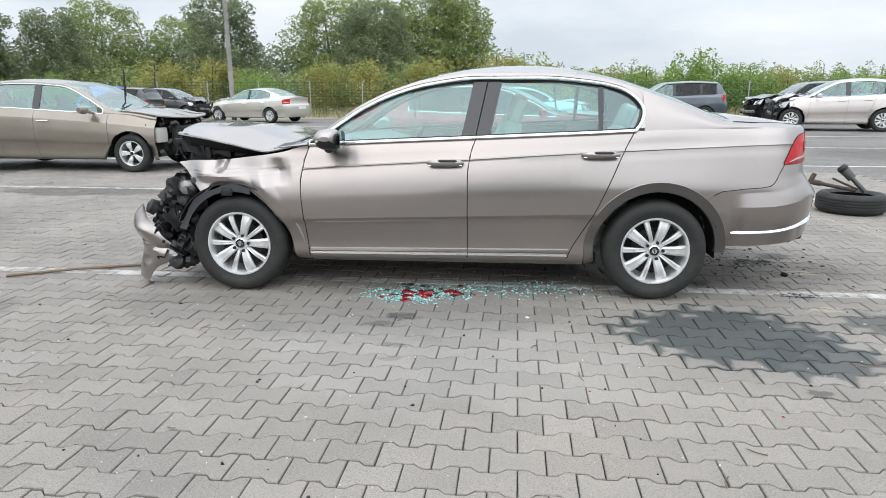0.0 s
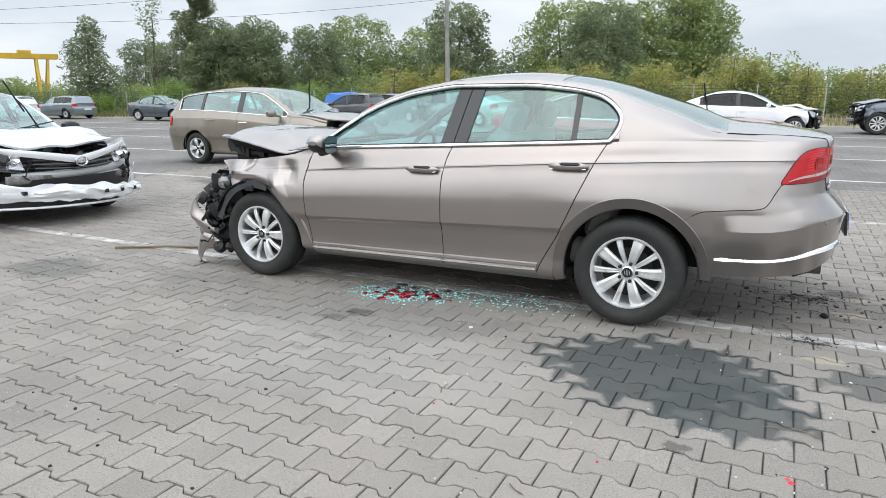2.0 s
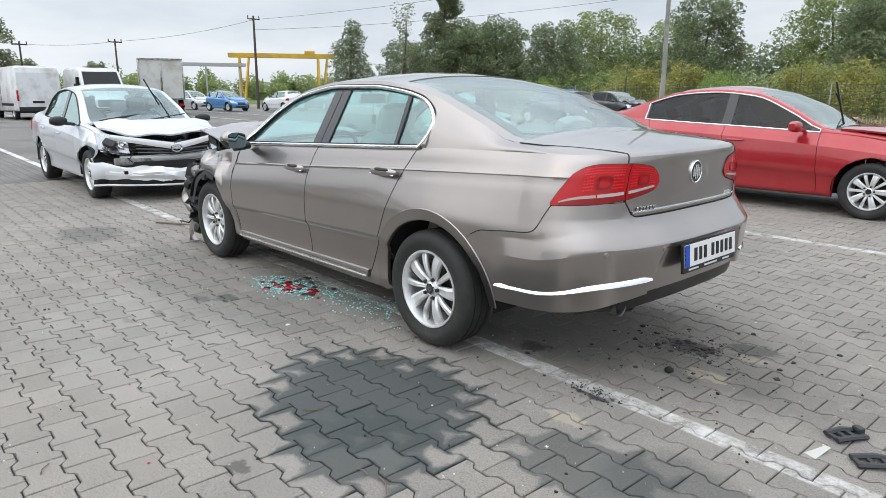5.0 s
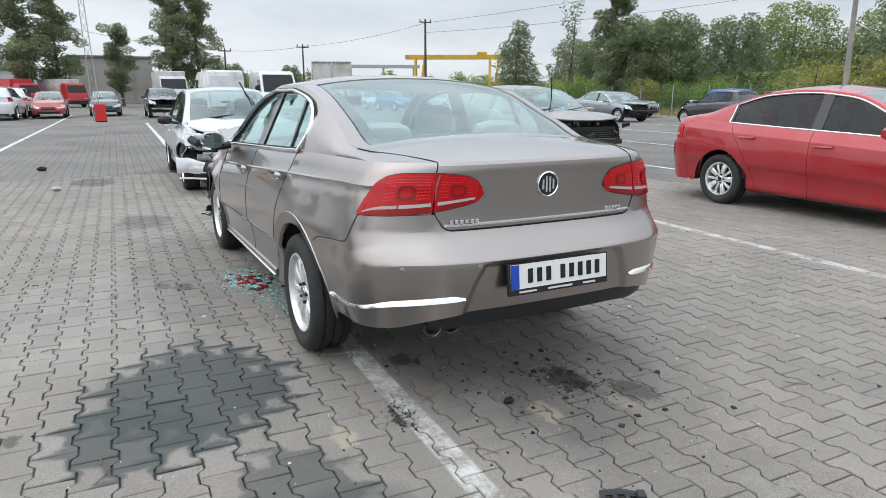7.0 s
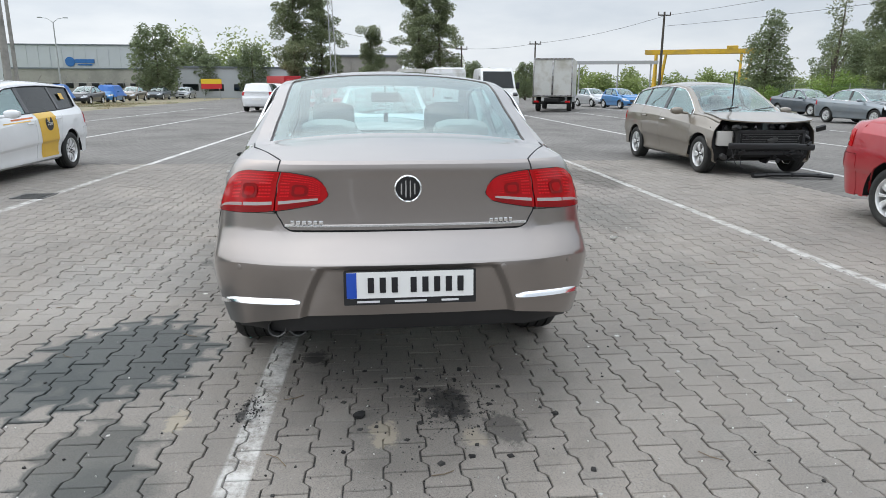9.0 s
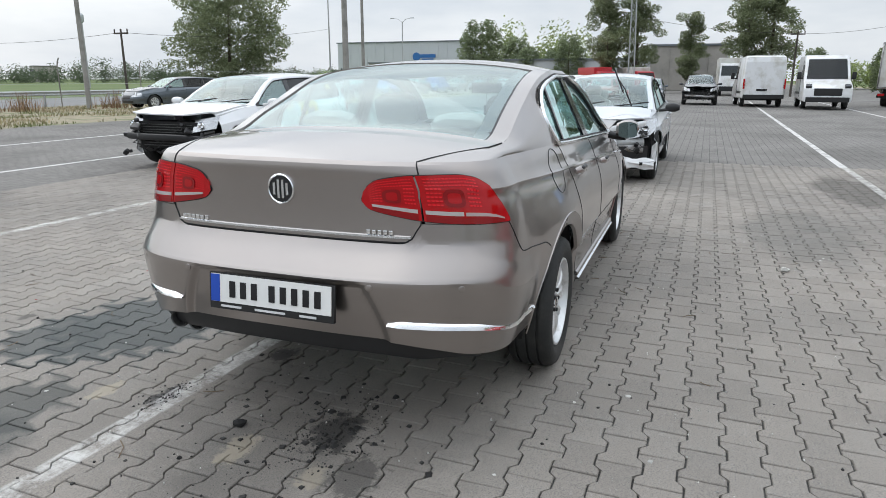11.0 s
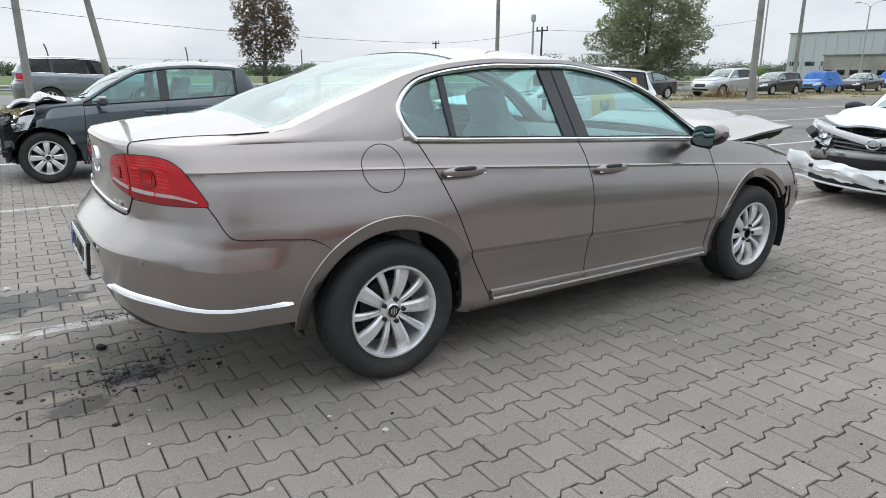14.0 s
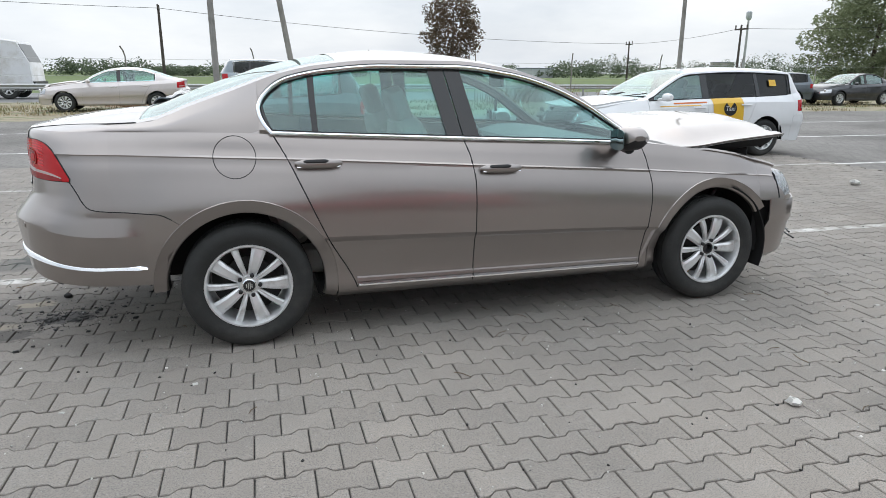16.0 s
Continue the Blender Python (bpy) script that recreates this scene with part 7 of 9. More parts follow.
M_LEAFFAR = leaf_mat("far_hazy_leaves", (0.135, 0.170, 0.105), (0.095, 0.125, 0.080))
M_BARK = shade("grey_brown_bark", (0.12, 0.10, 0.08), rough=0.9, spread=0.3, scale=5, bump=0.6, bump_scale=18)
M_STRAW = shade("dry_grass_blades", (0.36, 0.30, 0.185), rough=0.8, island=0.35, second=(0.13, 0.15, 0.05), second_scale=0.4)


def leaves(rnd, blobs, n, size):
    """Small bent leaf clumps spread in the outer part of rounded masses."""
    v, f = [], []
    weights = [b[3] * b[4] for b in blobs]
    total = sum(weights)
    for b, w in zip(blobs, weights):
        cx, cy, cz, r, h = b
        for _ in range(int(n * w / total)):
            while True:
                p = Vector((rnd.uniform(-1, 1), rnd.uniform(-1, 1), rnd.uniform(-1, 1)))
                if 0.30 < p.length < 1.0 and rnd.random() < 0.35 + 0.65 * p.length ** 2:
                    break
            lump = 1.0 + 0.28 * noise.noise(Vector((p.x * 2.2 + cx, p.y * 2.2 + cy, p.z * 2.2 + cz)))
            if noise.noise(Vector((p.x * 3.1 + cz, p.y * 3.1, p.z * 3.1 + cx))) < -0.28:
                continue
            c = Vector((cx + p.x * r * lump, cy + p.y * r * lump, cz + p.z * h * lump))
            s = size * rnd.uniform(0.55, 1.3)
            t = Euler((rnd.uniform(-0.9, 0.9), rnd.uniform(-0.9, 0.9), rnd.uniform(0, 6.28))).to_matrix()
            k = len(v)
            v += [tuple(c + t @ Vector(q)) for q in ((-s, 0, 0), (0, -s * 0.45, s * 0.12), (s, 0, -s * 0.1), (0, s * 0.45, s * 0.12))]
            f += [(k, k + 1, k + 2), (k, k + 2, k + 3)]
    return v, f


def tree_thing(name, label, seed, h, width, leaf, base=0.18, n=5200, size=0.20, kind="round", trunk_r=0.16):
    """A tree of the given height: trunk and limbs, and a crown of many clumps."""
    rnd = random.Random(seed)
    t = thing(name, label, "tree")
    wood = Build()
    lean = rnd.uniform(-0.04, 0.04) * h
    stem = [(0, 0, -0.3)] + [(lean * f * f + 0.06 * h * 0.2 * math.sin(5 * f + seed), 0.03 * h * math.sin(3 * f + seed) * f, h * 0.86 * f) for f in span(0.05, 1, 9)]
    wood.tube(stem, [trunk_r * (1.25 - 1.1 * i / 10) + 0.012 for i in range(len(stem))], 9)
    blobs = []
    w = width / 2
    if kind == "column":
        for k in range(9):
            f = base + (1 - base) * (k + 0.5) / 9
            rr = w * (1.05 - 0.75 * max(0, (f - 0.35) / 0.65) ** 1.6)
            blobs.append((rnd.uniform(-0.12, 0.12) * w, rnd.uniform(-0.12, 0.12) * w, h * f, rr, h * 0.12))
    elif kind == "open":
        for k in range(40):
            f = base + (0.96 - base) * (k + rnd.random()) / 40
            a = rnd.uniform(0, 6.28)
            q = w * rnd.uniform(0.0, 0.72) * (1.0 - 0.5 * abs(f - 0.55))
            blobs.append((q * math.cos(a), q * math.sin(a), h * f, w * rnd.uniform(0.16, 0.34), h * rnd.uniform(0.035, 0.075)))
    elif kind == "shrub":
        for k in range(30):
            a, q = rnd.uniform(0, 6.28), w * rnd.random() ** 0.5 * 0.85
            top = h * (1 - 0.45 * (q / w) ** 2) * rnd.uniform(0.62, 1.0)
            for f in (0.25, 0.55, 0.85):
                blobs.append((q * math.cos(a), q * math.sin(a), top * f, w * 0.26 * (1.25 - 0.75 * f), h * 0.17))
    else:
        # an uneven crown: many small masses on a lumpy egg, and a filled heart
        for k in range(54):
            f = base + (0.97 - base) * ((k + 0.5) / 54) ** 0.85
            a = k * 2.39996 + rnd.uniform(-0.4, 0.4)
            g_ = max(0.02, (f - base) / (1 - base))
            prof = (math.sin(math.pi * min(1.0, 0.10 + 0.86 * g_)) ** 0.55) * rnd.uniform(0.80, 1.12)
            q = w * 0.70 * prof
            blobs.append((q * math.cos(a), q * math.sin(a), h * f, w * rnd.uniform(0.20, 0.34) * (0.6 + 0.4 * prof), h * rnd.uniform(0.045, 0.095)))
        blobs.append((0, 0, h * (0.46 + base * 0.5), w * 0.62, h * (1 - base) * 0.38))
    for b in blobs[:12]:
        f = max(0.12, min(0.8, b[2] / h - 0.18))
        i = int(f * 9)
        s0 = Vector(stem[min(i + 1, 9)])
        e = Vector(b[:3])
        mid = s0.lerp(e, 0.55) + Vector((0, 0, -0.03 * h))
        wood.tube([s0, mid, e], [trunk_r * 0.34, trunk_r * 0.2, 0.012], 6)
    part("trunk", wood, M_BARK, t)
    v, f = leaves(rnd, blobs, int(n * 1.9), size * 0.74)
    me = bpy.data.meshes.new("crown")
    me.from_pydata(v, [], f)
    me.materials.append(leaf)
    crown = new("crown", me)
    crown.parent = t
    return t


def stuff_mesh(name, v, f, mat, label, category):
    me = bpy.data.meshes.new(name)
    me.from_pydata(v, [], f)
    me.materials.append(mat)
    return tagged(new(name, me), label, category, kind="stuff")


# ---- vans and trucks ----
M_VANWHITE = shade("white_van_paint", (0.70, 0.71, 0.72), rough=0.4, coat=0.5, spread=0.06, scale=2, second=(0.52, 0.51, 0.48), second_scale=1.2)
M_BOXGREY = shade("pale_box_body", (0.56, 0.56, 0.53), rough=0.5, spread=0.08, scale=2, second=(0.40, 0.38, 0.33), second_scale=1.0)
M_TRUCKRED = shade("red_truck_paint", (0.45, 0.02, 0.03), rough=0.35, coat=0.6)


def shaped(profile, hw, tuck=0.08, zs=None):
    """A body from a side outline of (x, z), pulled in near the roof and rounded along the edges."""
    b = Build()
    top = max(z for _, z in profile)
    cx = sum(x for x, _ in profile) / len(profile)
    cz = sum(z for _, z in profile) / len(profile)
    rings = []
    for y, k in ((-1, 0.06), (-0.97, 0.02), (-0.9, 0.0), (0.9, 0.0), (0.97, 0.02), (1, 0.06)):
        rings.append([(x + (cx - x) * k * 0.5, y * hw * (1 - tuck * max(0, (z - 1.0) / (top - 1.0))), z + (cz - z) * k) for x, z in profile])
    n = len(profile)
    for r in range(5):
        base = len(b.v)
        b.v += rings[r] + rings[r + 1]
        for i in range(n):
            j = (i + 1) % n
            b.f.append((base + i, base + j, base + n + j, base + n + i))
    for r, rev in ((0, True), (5, False)):
        base = len(b.v)
        b.v += rings[r]
        b.f.append(tuple(base + i for i in (reversed(range(n)) if rev else range(n))))
    return b


def van(name, label, m, rear_damage=False):
    """A high-roof panel van, nose towards +x."""
    car = thing(name, label, "van", m, "vans on the yard")
    prof = [(-1.0, 0.42), (-1.06, 0.9), (-1.05, 2.2), (-0.98, 2.46), (-0.6, 2.55), (2.3, 2.52), (2.75, 2.36), (3.55, 1.35), (4.25, 1.08), (4.48, 0.95), (4.55, 0.62), (4.5, 0.36), (3.9, 0.34)]
    part("body", shaped(prof, 1.0), M_VANWHITE, car, sharp=30)
    part("windshield", Build().grid([[(2.80 + 0.73 * t, y * (0.80 + 0.06 * t), 2.31 - 0.93 * t + 0.03) for y in span(-1, 1, 6)] for t in span(0.02, 1, 5)], flip=True), M_GLASSDARK, car, solid=0.01)
    for s in (-1, 1):
        part("door_window", Build().grid([[(x, s * (1.005 - 0.06 * (z - 1.3)), z) for x in span(2.15, 2.75 + 0.55 * (2.05 - z), 3)] for z in (1.38, 1.7, 2.05)], flip=s > 0), M_GLASSDARK, car, solid=0.012)
        part("door_mirror", Build().box((3.05, s * 1.16, 1.55), (0.10, 0.18, 0.34)).tube([(3.05, s * 0.95, 1.4), (3.05, s * 1.1, 1.45)], 0.03, 6), M_BLACK, car)
        part("head_lamp", Build().box((4.33, s * 0.80, 1.02), (0.22, 0.26, 0.26), Matrix.Rotation(0.5, 4, "Y")), M_GLOSSB, car, "dark head lamp")
        part("tail_lamp", Build().box((-1.06, s * 0.93, 1.15), (0.03, 0.12, 0.5)), M_LENSRED, car, "upright red tail lamp")
        part("rubbing_strip", Build().box((0.9, s * 1.005, 0.72), (2.4, 0.02, 0.12)), M_BLACK, car)
        part("door_seam", Build().tube([(2.05, s * 1.003, 0.5), (2.05, s * 1.003, 1.3), (2.05, s * 0.93, 2.3)], 0.008, 5), M_SEALGAP, car)
    part("front_grille", Build().box((4.50, 0, 0.80), (0.10, 1.15, 0.34)), M_BLACK, car, "black grille and radiator")
    part("front_bumper", Build().box((4.50, 0, 0.46), (0.16, 1.8, 0.22)), M_BLACK, car)
    part("rear_bumper", Build().box((-1.08, 0, 0.52), (0.12, 1.9, 0.20)), M_BLACK, car)
    for s in (-1, 1):
        rear = Build().box((-1.065, s * 0.47, 1.42), (0.02, 0.90, 1.6), bevel=0.2)
        part("rear_door", rear, M_VANWHITE, car, "dented rear door" if rear_damage else "", sharp=30)
    part("number_plate", Build().box((-1.085, 0.1, 0.85), (0.01, 0.5, 0.11)), M_INK, car, "dark plate")
    for x in (0, 3.3):
        for y, fl in ((0.88, False), (-0.88, True)):
            wheel_parts(car, r=0.34, place=(x, y, 0.34), flip=fl, spokes=6, rim=0.20)
    part("underbody", Build().box((1.6, 0, 0.40), (5.0, 1.6, 0.14)), M_DARK, car)
    return car


van("panel_van", "white panel van with dented rear doors", pose(-36.0, 4.7, 0, 0, 0, 182), True)
van("panel_van", "white panel van with its front bumper missing", pose(-37.2, 7.5, 0, 0, 0, -3))
yard_car("small_van", "black small van with an open crushed nose", "suv", M_BLACKP, at_pose(-40.2, 1.75, 0), "crushed", glass=M_GLASSDARK, far=True, seats=False, seed=31, chrome=False)


def box_truck(name, label, m, cab, box=M_BOXGREY):
    t = thing(name, label, "truck", m, "trucks on the yard")
    part("cargo_box", Build().box((1.6, 0, 2.05), (5.6, 2.4, 2.3), bevel=0.02), box, t, "pale cargo box", sharp=30)
    frame = Build()
    for y in (-1.15, -0.02, 0.02, 1.15):
        frame.box((-1.22, y, 2.05), (0.04, 0.06, 2.2))
    for z in (0.98, 3.15):
        frame.box((-1.22, 0, z), (0.05, 2.36, 0.08))
    part("door_frame", frame, M_STEEL, t, "steel door frame and lock bars")
    part("chassis", Build().box((2.0, 0, 0.72), (7.4, 0.9, 0.22)).box((-1.15, 0, 0.55), (0.12, 2.3, 0.16)), M_DARK, t)
    part("cab", shaped([(4.7, 0.5), (4.65, 2.5), (5.0, 2.75), (6.0, 2.6), (6.45, 1.6), (6.5, 0.5)], 1.15), cab, t, sharp=30)
    part("windshield", Build().grid([[(6.06 + 0.37 * q, y, 2.5 - 0.82 * q) for y in span(-1.0, 1.0, 4)] for q in span(0, 1, 3)], flip=True), M_GLASSDARK, t, solid=0.02)
    part("bumper", Build().box((6.5, 0, 0.6), (0.15, 2.2, 0.4)), M_BLACK, t)
    for s in (-1, 1):
        part("tail_lamp", Build().box((-1.24, s * 0.95, 0.62), (0.04, 0.3, 0.12)), M_LENSRED, t)
    for x in (0.6, 5.4):
        for y, fl in ((0.98, False), (-0.98, True)):
            wheel_parts(t, r=0.45, width=0.3, place=(x, y, 0.45), flip=fl, spokes=6, rim=0.26)
    return t


box_truck("box_truck", "pale box truck with closed steel-framed rear doors", pose(-38.0, 11.7, 0, 0, 0, 160), M_VANWHITE)
box_truck("box_truck", "red truck parked in the far row", pose(-71.5, -9.2, 0, 0, 0, 30) @ Matrix.Scale(0.80, 4), M_TRUCKRED, M_TRUCKRED)
box_truck("box_truck", "red truck with pale box in the far row", pose(-72.0, -5.2, 0, 0, 0, 25) @ Matrix.Scale(0.80, 4), M_TRUCKRED)
box_truck("box_truck", "white truck parked in the far row", pose(-66.0, 4.5, 0, 0, 0, 0), M_VANWHITE)
box_truck("motorhome", "white camper truck on the dry verge", pose(15.6, -33.2, 0, 0, 0, 180), M_VANWHITE, M_VANWHITE)

# ---- poles, wires, fences, rails ----
M_CONCRETE = shade("weathered_concrete", (0.30, 0.29, 0.27), rough=0.9, spread=0.15, scale=3, second=(0.20, 0.195, 0.18), second_scale=0.8)
M_OLDWOOD = shade("tarred_wood", (0.075, 0.065, 0.055), rough=0.9, spread=0.3, scale=4)
M_GALV = shade("galvanised_steel", (0.42, 0.43, 0.43), rough=0.5, metal=0.6, spread=0.12, scale=6)
M_FENCE = shade("green_fence_wire", (0.05, 0.10, 0.065), rough=0.5)
M_CRANE = shade("yellow_crane_paint", (0.62, 0.38, 0.03), rough=0.5, spread=0.12, scale=1, second=(0.45, 0.30, 0.06), second_scale=0.7)
M_WALLPALE = shade("pale_sheet_wall", (0.50, 0.52, 0.54), rough=0.6, spread=0.06, scale=0.5)
M_WALLOLD = shade("old_rendered_wall", (0.36, 0.34, 0.31), rough=0.9, spread=0.15, scale=0.6, second=(0.26, 0.25, 0.23), second_scale=0.3)
M_ROOFGREY = shade("grey_roof_sheet", (0.16, 0.18, 0.20), rough=0.6)
M_TARP = shade("blue_tarpaulin", (0.03, 0.14, 0.45), rough=0.45, spread=0.15, scale=3, bump=0.8, bump_scale=6)
M_YELLOW = shade("yellow_sheet", (0.75, 0.50, 0.03), rough=0.5)
M_REDSHEET = shade("red_sheet", (0.55, 0.03, 0.03), rough=0.5)
M_SIGNBLUE = shade("blue_sign", (0.03, 0.14, 0.38), rough=0.5)


def pole(name, label, x, y, h, r, mat, lean=(0, 0), arms=0, lamp=False):
    p = thing(name, label, "pole", pose(x, y, 0))
    part("shaft", Build().tube([(0, 0, -0.3), (lean[0] * 0.5, lean[1] * 0.5, h * 0.5), (lean[0], lean[1], h)], [r, r * 0.82, r * 0.62], 10), mat, p)
    for k in range(arms):
        a = Build().box((lean[0], lean[1], h - 0.25 - 0.5 * k), (0.09, 1.1, 0.09))
        for s in (-0.5, 0.0, 0.5):
            a.lathe([(0.0, 0.22), (0.035, 0.2), (0.045, 0.1), (0.03, 0.0)], 8, "z", (lean[0], lean[1] + s, h - 0.2 - 0.5 * k))
        part("cross_arm", a, M_OLDWOOD, p)
    if lamp:
        for s in (-1, 1):
            part("lamp_arm", Build().tube([(0, 0, h - 0.1), (0, s * 0.6, h + 0.35), (0, s * 1.3, h + 0.5)], 0.035, 6), M_GALV, p)
            part("lamp_head", Build().box((0, s * 1.55, h + 0.5), (0.22, 0.6, 0.12), bevel=0.3), M_GALV, p)
    return p


pole("concrete_pole", "tall pale concrete pole by the fence", -12.75, 23.8, 9.5, 0.11, M_CONCRETE, (-0.1, 0))
pole("power_pole", "dark wooden power pole with cross arm", -50.7, 24.3, 7.5, 0.13, M_OLDWOOD, (0, 0), 1)
pole("power_pole", "slim power pole far off", -58.0, 15.5, 5.6, 0.10, M_OLDWOOD, (0, 0), 1)
pole("power_pole", "slim power pole beyond the vans", -60.0, 9.0, 5.2, 0.10, M_OLDWOOD, (0, 0), 1)
pole("concrete_pole", "pale upright concrete pole on the verge", 0.5, -15.9, 9.0, 0.095, M_CONCRETE, (0.1, 0))
pole("concrete_pole", "strongly leaning concrete pole on the verge", -2.3, -22.0, 9.0, 0.115, M_CONCRETE, (1.45, 0))
pole("concrete_pole", "tall slim pole beyond the road", -21.2, -25.3, 10.0, 0.12, M_CONCRETE)
pole("power_pole", "dark power pole beyond the road", -35.1, -52.4, 4.2, 0.10, M_OLDWOOD, (0, 0), 1)
pole("power_pole", "dark power pole in the field", -30.2, -31.9, 4.3, 0.09, M_OLDWOOD, (0, 0), 1)
pole("power_pole", "dark power pole near the road", 4.6, -45.5, 5.5, 0.12, M_OLDWOOD, (0, 0), 1)
pole("street_lamp", "grey double street lamp", -62.2, -35.5, 9.6, 0.10, M_GALV, (0, 0), 0, True)
pole("street_lamp", "grey double street lamp farther off", -90.0, -39.1, 9.4, 0.11, M_GALV, (0, 0), 0, True)
pole("concrete_pole", "thick concrete pole before the hall", -53.2, -27.0, 11.0, 0.17, M_CONCRETE)
pole("concrete_pole", "concrete pole beside the verge cars", -31.8, -17.3, 10.0, 0.19, M_CONCRETE)
mast = pole("radio_mast", "slim pale radio mast far off", -75.0, -84.0, 10.5, 0.22, M_GALV)
part("antenna_head", Build().lathe([(0.25, 9.3), (0.42, 9.6), (0.42, 10.4), (0.25, 10.6)], 10, "z"), M_WALLPALE, mast)


def wire(a, b, sag, r=0.012):
    pts = [Vector(a).lerp(Vector(b), t) - Vector((0, 0, sag * 4 * t * (1 - t))) for t in span(0, 1, 14)]
    w = Build().tube(pts, r, 5).make("overhead_wire", M_HOSE)
    return tagged(w, "dark overhead wire between the poles", "wire")


wire((-50.7, 24.3, 7.2), (-58.0, 15.5, 5.4), 0.3)
wire((-50.7, 24.3, 7.2), (-20.0, 42.0, 10.5), 0.5)
wire((-50.7, 24.3, 6.4), (-22.0, 44.0, 8.6), 0.5)
wire((-58.0, 15.5, 5.4), (-60.0, 9.0, 5.0), 0.2)
wire((-60.0, 9.0, 5.0), (-66.0, -3.5, 7.0), 0.3)
wire((4.6, -45.5, 5.3), (-35.1, -52.4, 4.0), 0.5, 0.014)
wire((-35.1, -52.4, 4.0), (-30.2, -31.9, 4.1), 0.2, 0.012)
wire((4.6, -45.5, 5.3), (40.0, -40.0, 6.8), 0.5, 0.014)
wire((-30.2, -31.9, 4.1), (-62.2, -35.5, 6.5), 0.5, 0.012)

# lattice mast with a red box at its foot
lat = thing("lattice_mast", "slim grey lattice mast in the yard", "mast", pose(-34.0, -1.7, 0))
b = Build()
H = 10.5
cr = [(-0.17, -0.17), (0.17, -0.17), (0.17, 0.17), (-0.17, 0.17)]
for cx, cy in cr:
    b.tube([(cx, cy, 0), (cx * 0.35, cy * 0.35 - 0.25, H)], 0.022, 5)
for k in range(18):
    z0, z1 = H * k / 18, H * (k + 1) / 18
    for i in range(4):
        q0, q1 = 1 - 0.65 * k / 18, 1 - 0.65 * (k + 1) / 18
        a, c = cr[i], cr[(i + 1) % 4]
        b.tube([(a[0] * q0, a[1] * q0 - 0.25 * z0 / H, z0), (c[0] * q1, c[1] * q1 - 0.25 * z1 / H, z1)], 0.010, 4)
part("lattice", b, M_GALV, lat)
tagged(Build().box((-33.0, -1.55, 0.42), (0.5, 0.5, 0.84), bevel=0.06).make("red_box", M_REDSHEET), "red metal box on the paving", "box")

# mesh fence along the woods
fence = thing("fence", "green wire mesh fence with steel posts", "fence", pose(0, 0, 0))
FY = 31.5
for k in range(31):
    x = -55 + 2.9 * k
    part("post", Build().box((x, FY, 0.9), (0.05, 0.05, 1.85)), M_GALV, fence)
for k in range(12):
    net = Build()
    z = 0.12 + 0.15 * k
    net.tube([(-55, FY, z), (32, FY, z)], 0.007 if k % 4 else 0.014, 4)
    part("mesh_rod", net, M_FENCE, fence)
bars = Build()
for k in range(430):
    x = -55 + 0.2 * k
    bars.add([(x - 0.006, FY, 0.05), (x + 0.006, FY, 0.05), (x + 0.006, FY, 1.85), (x - 0.006, FY, 1.85), (x - 0.006, FY + 0.008, 0.05), (x + 0.006, FY + 0.008, 0.05), (x + 0.006, FY + 0.008, 1.85), (x - 0.006, FY + 0.008, 1.85)], [(0, 1, 2, 3), (7, 6, 5, 4), (0, 3, 7, 4), (1, 5, 6, 2)])
o = part("mesh_wire", bars, M_FENCE, fence)
o["kind"] = "stuff"

# barbed wire posts and guard rail along the road
road_fence = thing("wire_fence", "thin posts with barbed wire along the road", "fence", pose(0, 0, 0))
for k in range(22):
    x = 20 - 5.2 * k
    y = -27.4 - 0.01 * k
    part("post", Build().tube([(x, y, -0.1), (x, y, 1.9), (x + 0.05, y + 0.12, 2.15), (x + 0.12, y + 0.3, 2.3)], 0.03, 6), M_CONCRETE, road_fence)
for z in (0.5, 1.1, 1.8):
    part("strand", Build().tube([(20, -27.4, z), (-90, -27.6, z)], 0.006, 4), M_GALV, road_fence)
rail = thing("guard_rail", "galvanised guard rail along the road", "guard rail", pose(0, 0, 0))
rows = [[(x, -29.0 + o, z) for x in span(30, -110, 28)] for o, z in ((0, 0.52), (0.05, 0.56), (0, 0.62), (0.05, 0.70), (0, 0.75))]
part("beam", Build().grid(rows, flip=True), M_GALV, rail, solid=0.01)
for k in range(35):
    part("post", Build().box((30 - 4 * k, -29.08, 0.32), (0.10, 0.06, 0.68)), M_GALV, rail)

# gantry crane
crane = thing("gantry_crane", "yellow gantry crane standing behind the yard", "crane", pose(-71.5, 38.5, 0, 0, 0, 61))
part("girder", Build().box((0, 0.5, 5.6), (12.5, 0.3, 0.5)).box((0, -0.5, 5.6), (12.5, 0.3, 0.5)), M_CRANE, crane)
for x in (-5.0, 4.2):
    lg = Build()
    for sy in (-1, 1):
        lg.tube([(x, sy * 0.5, 5.4), (x, sy * 1.9, 0.0)], 0.15, 6)
        lg.tube([(x + 1.1, sy * 0.5, 5.4), (x + 0.4, sy * 1.9, 0.0)], 0.12, 6)
    for z in (1.5, 3.0, 4.2):
        q = 1.9 - 1.4 * z / 5.4
        lg.tube([(x, -q, z), (x, q, z)], 0.07, 5)
    part("leg", lg, M_CRANE, crane)
part("trolley", Build().box((3.2, 0, 5.95), (1.2, 1.3, 0.5)), M_CRANE, crane)
bridge = thing("pipe_bridge", "pale beam bridge on thin supports", "bridge", pose(-66, 26, 0, 0, 0, 70))
part("deck_beam", Build().box((0, 0, 4.1), (9.0, 0.5, 0.35)), M_GALV, bridge)
for x in (-3.5, 0.5, 3.8):
    part("support", Build().tube([(x, 0, 0), (x, 0, 4.0)], 0.09, 6), M_GALV, bridge)


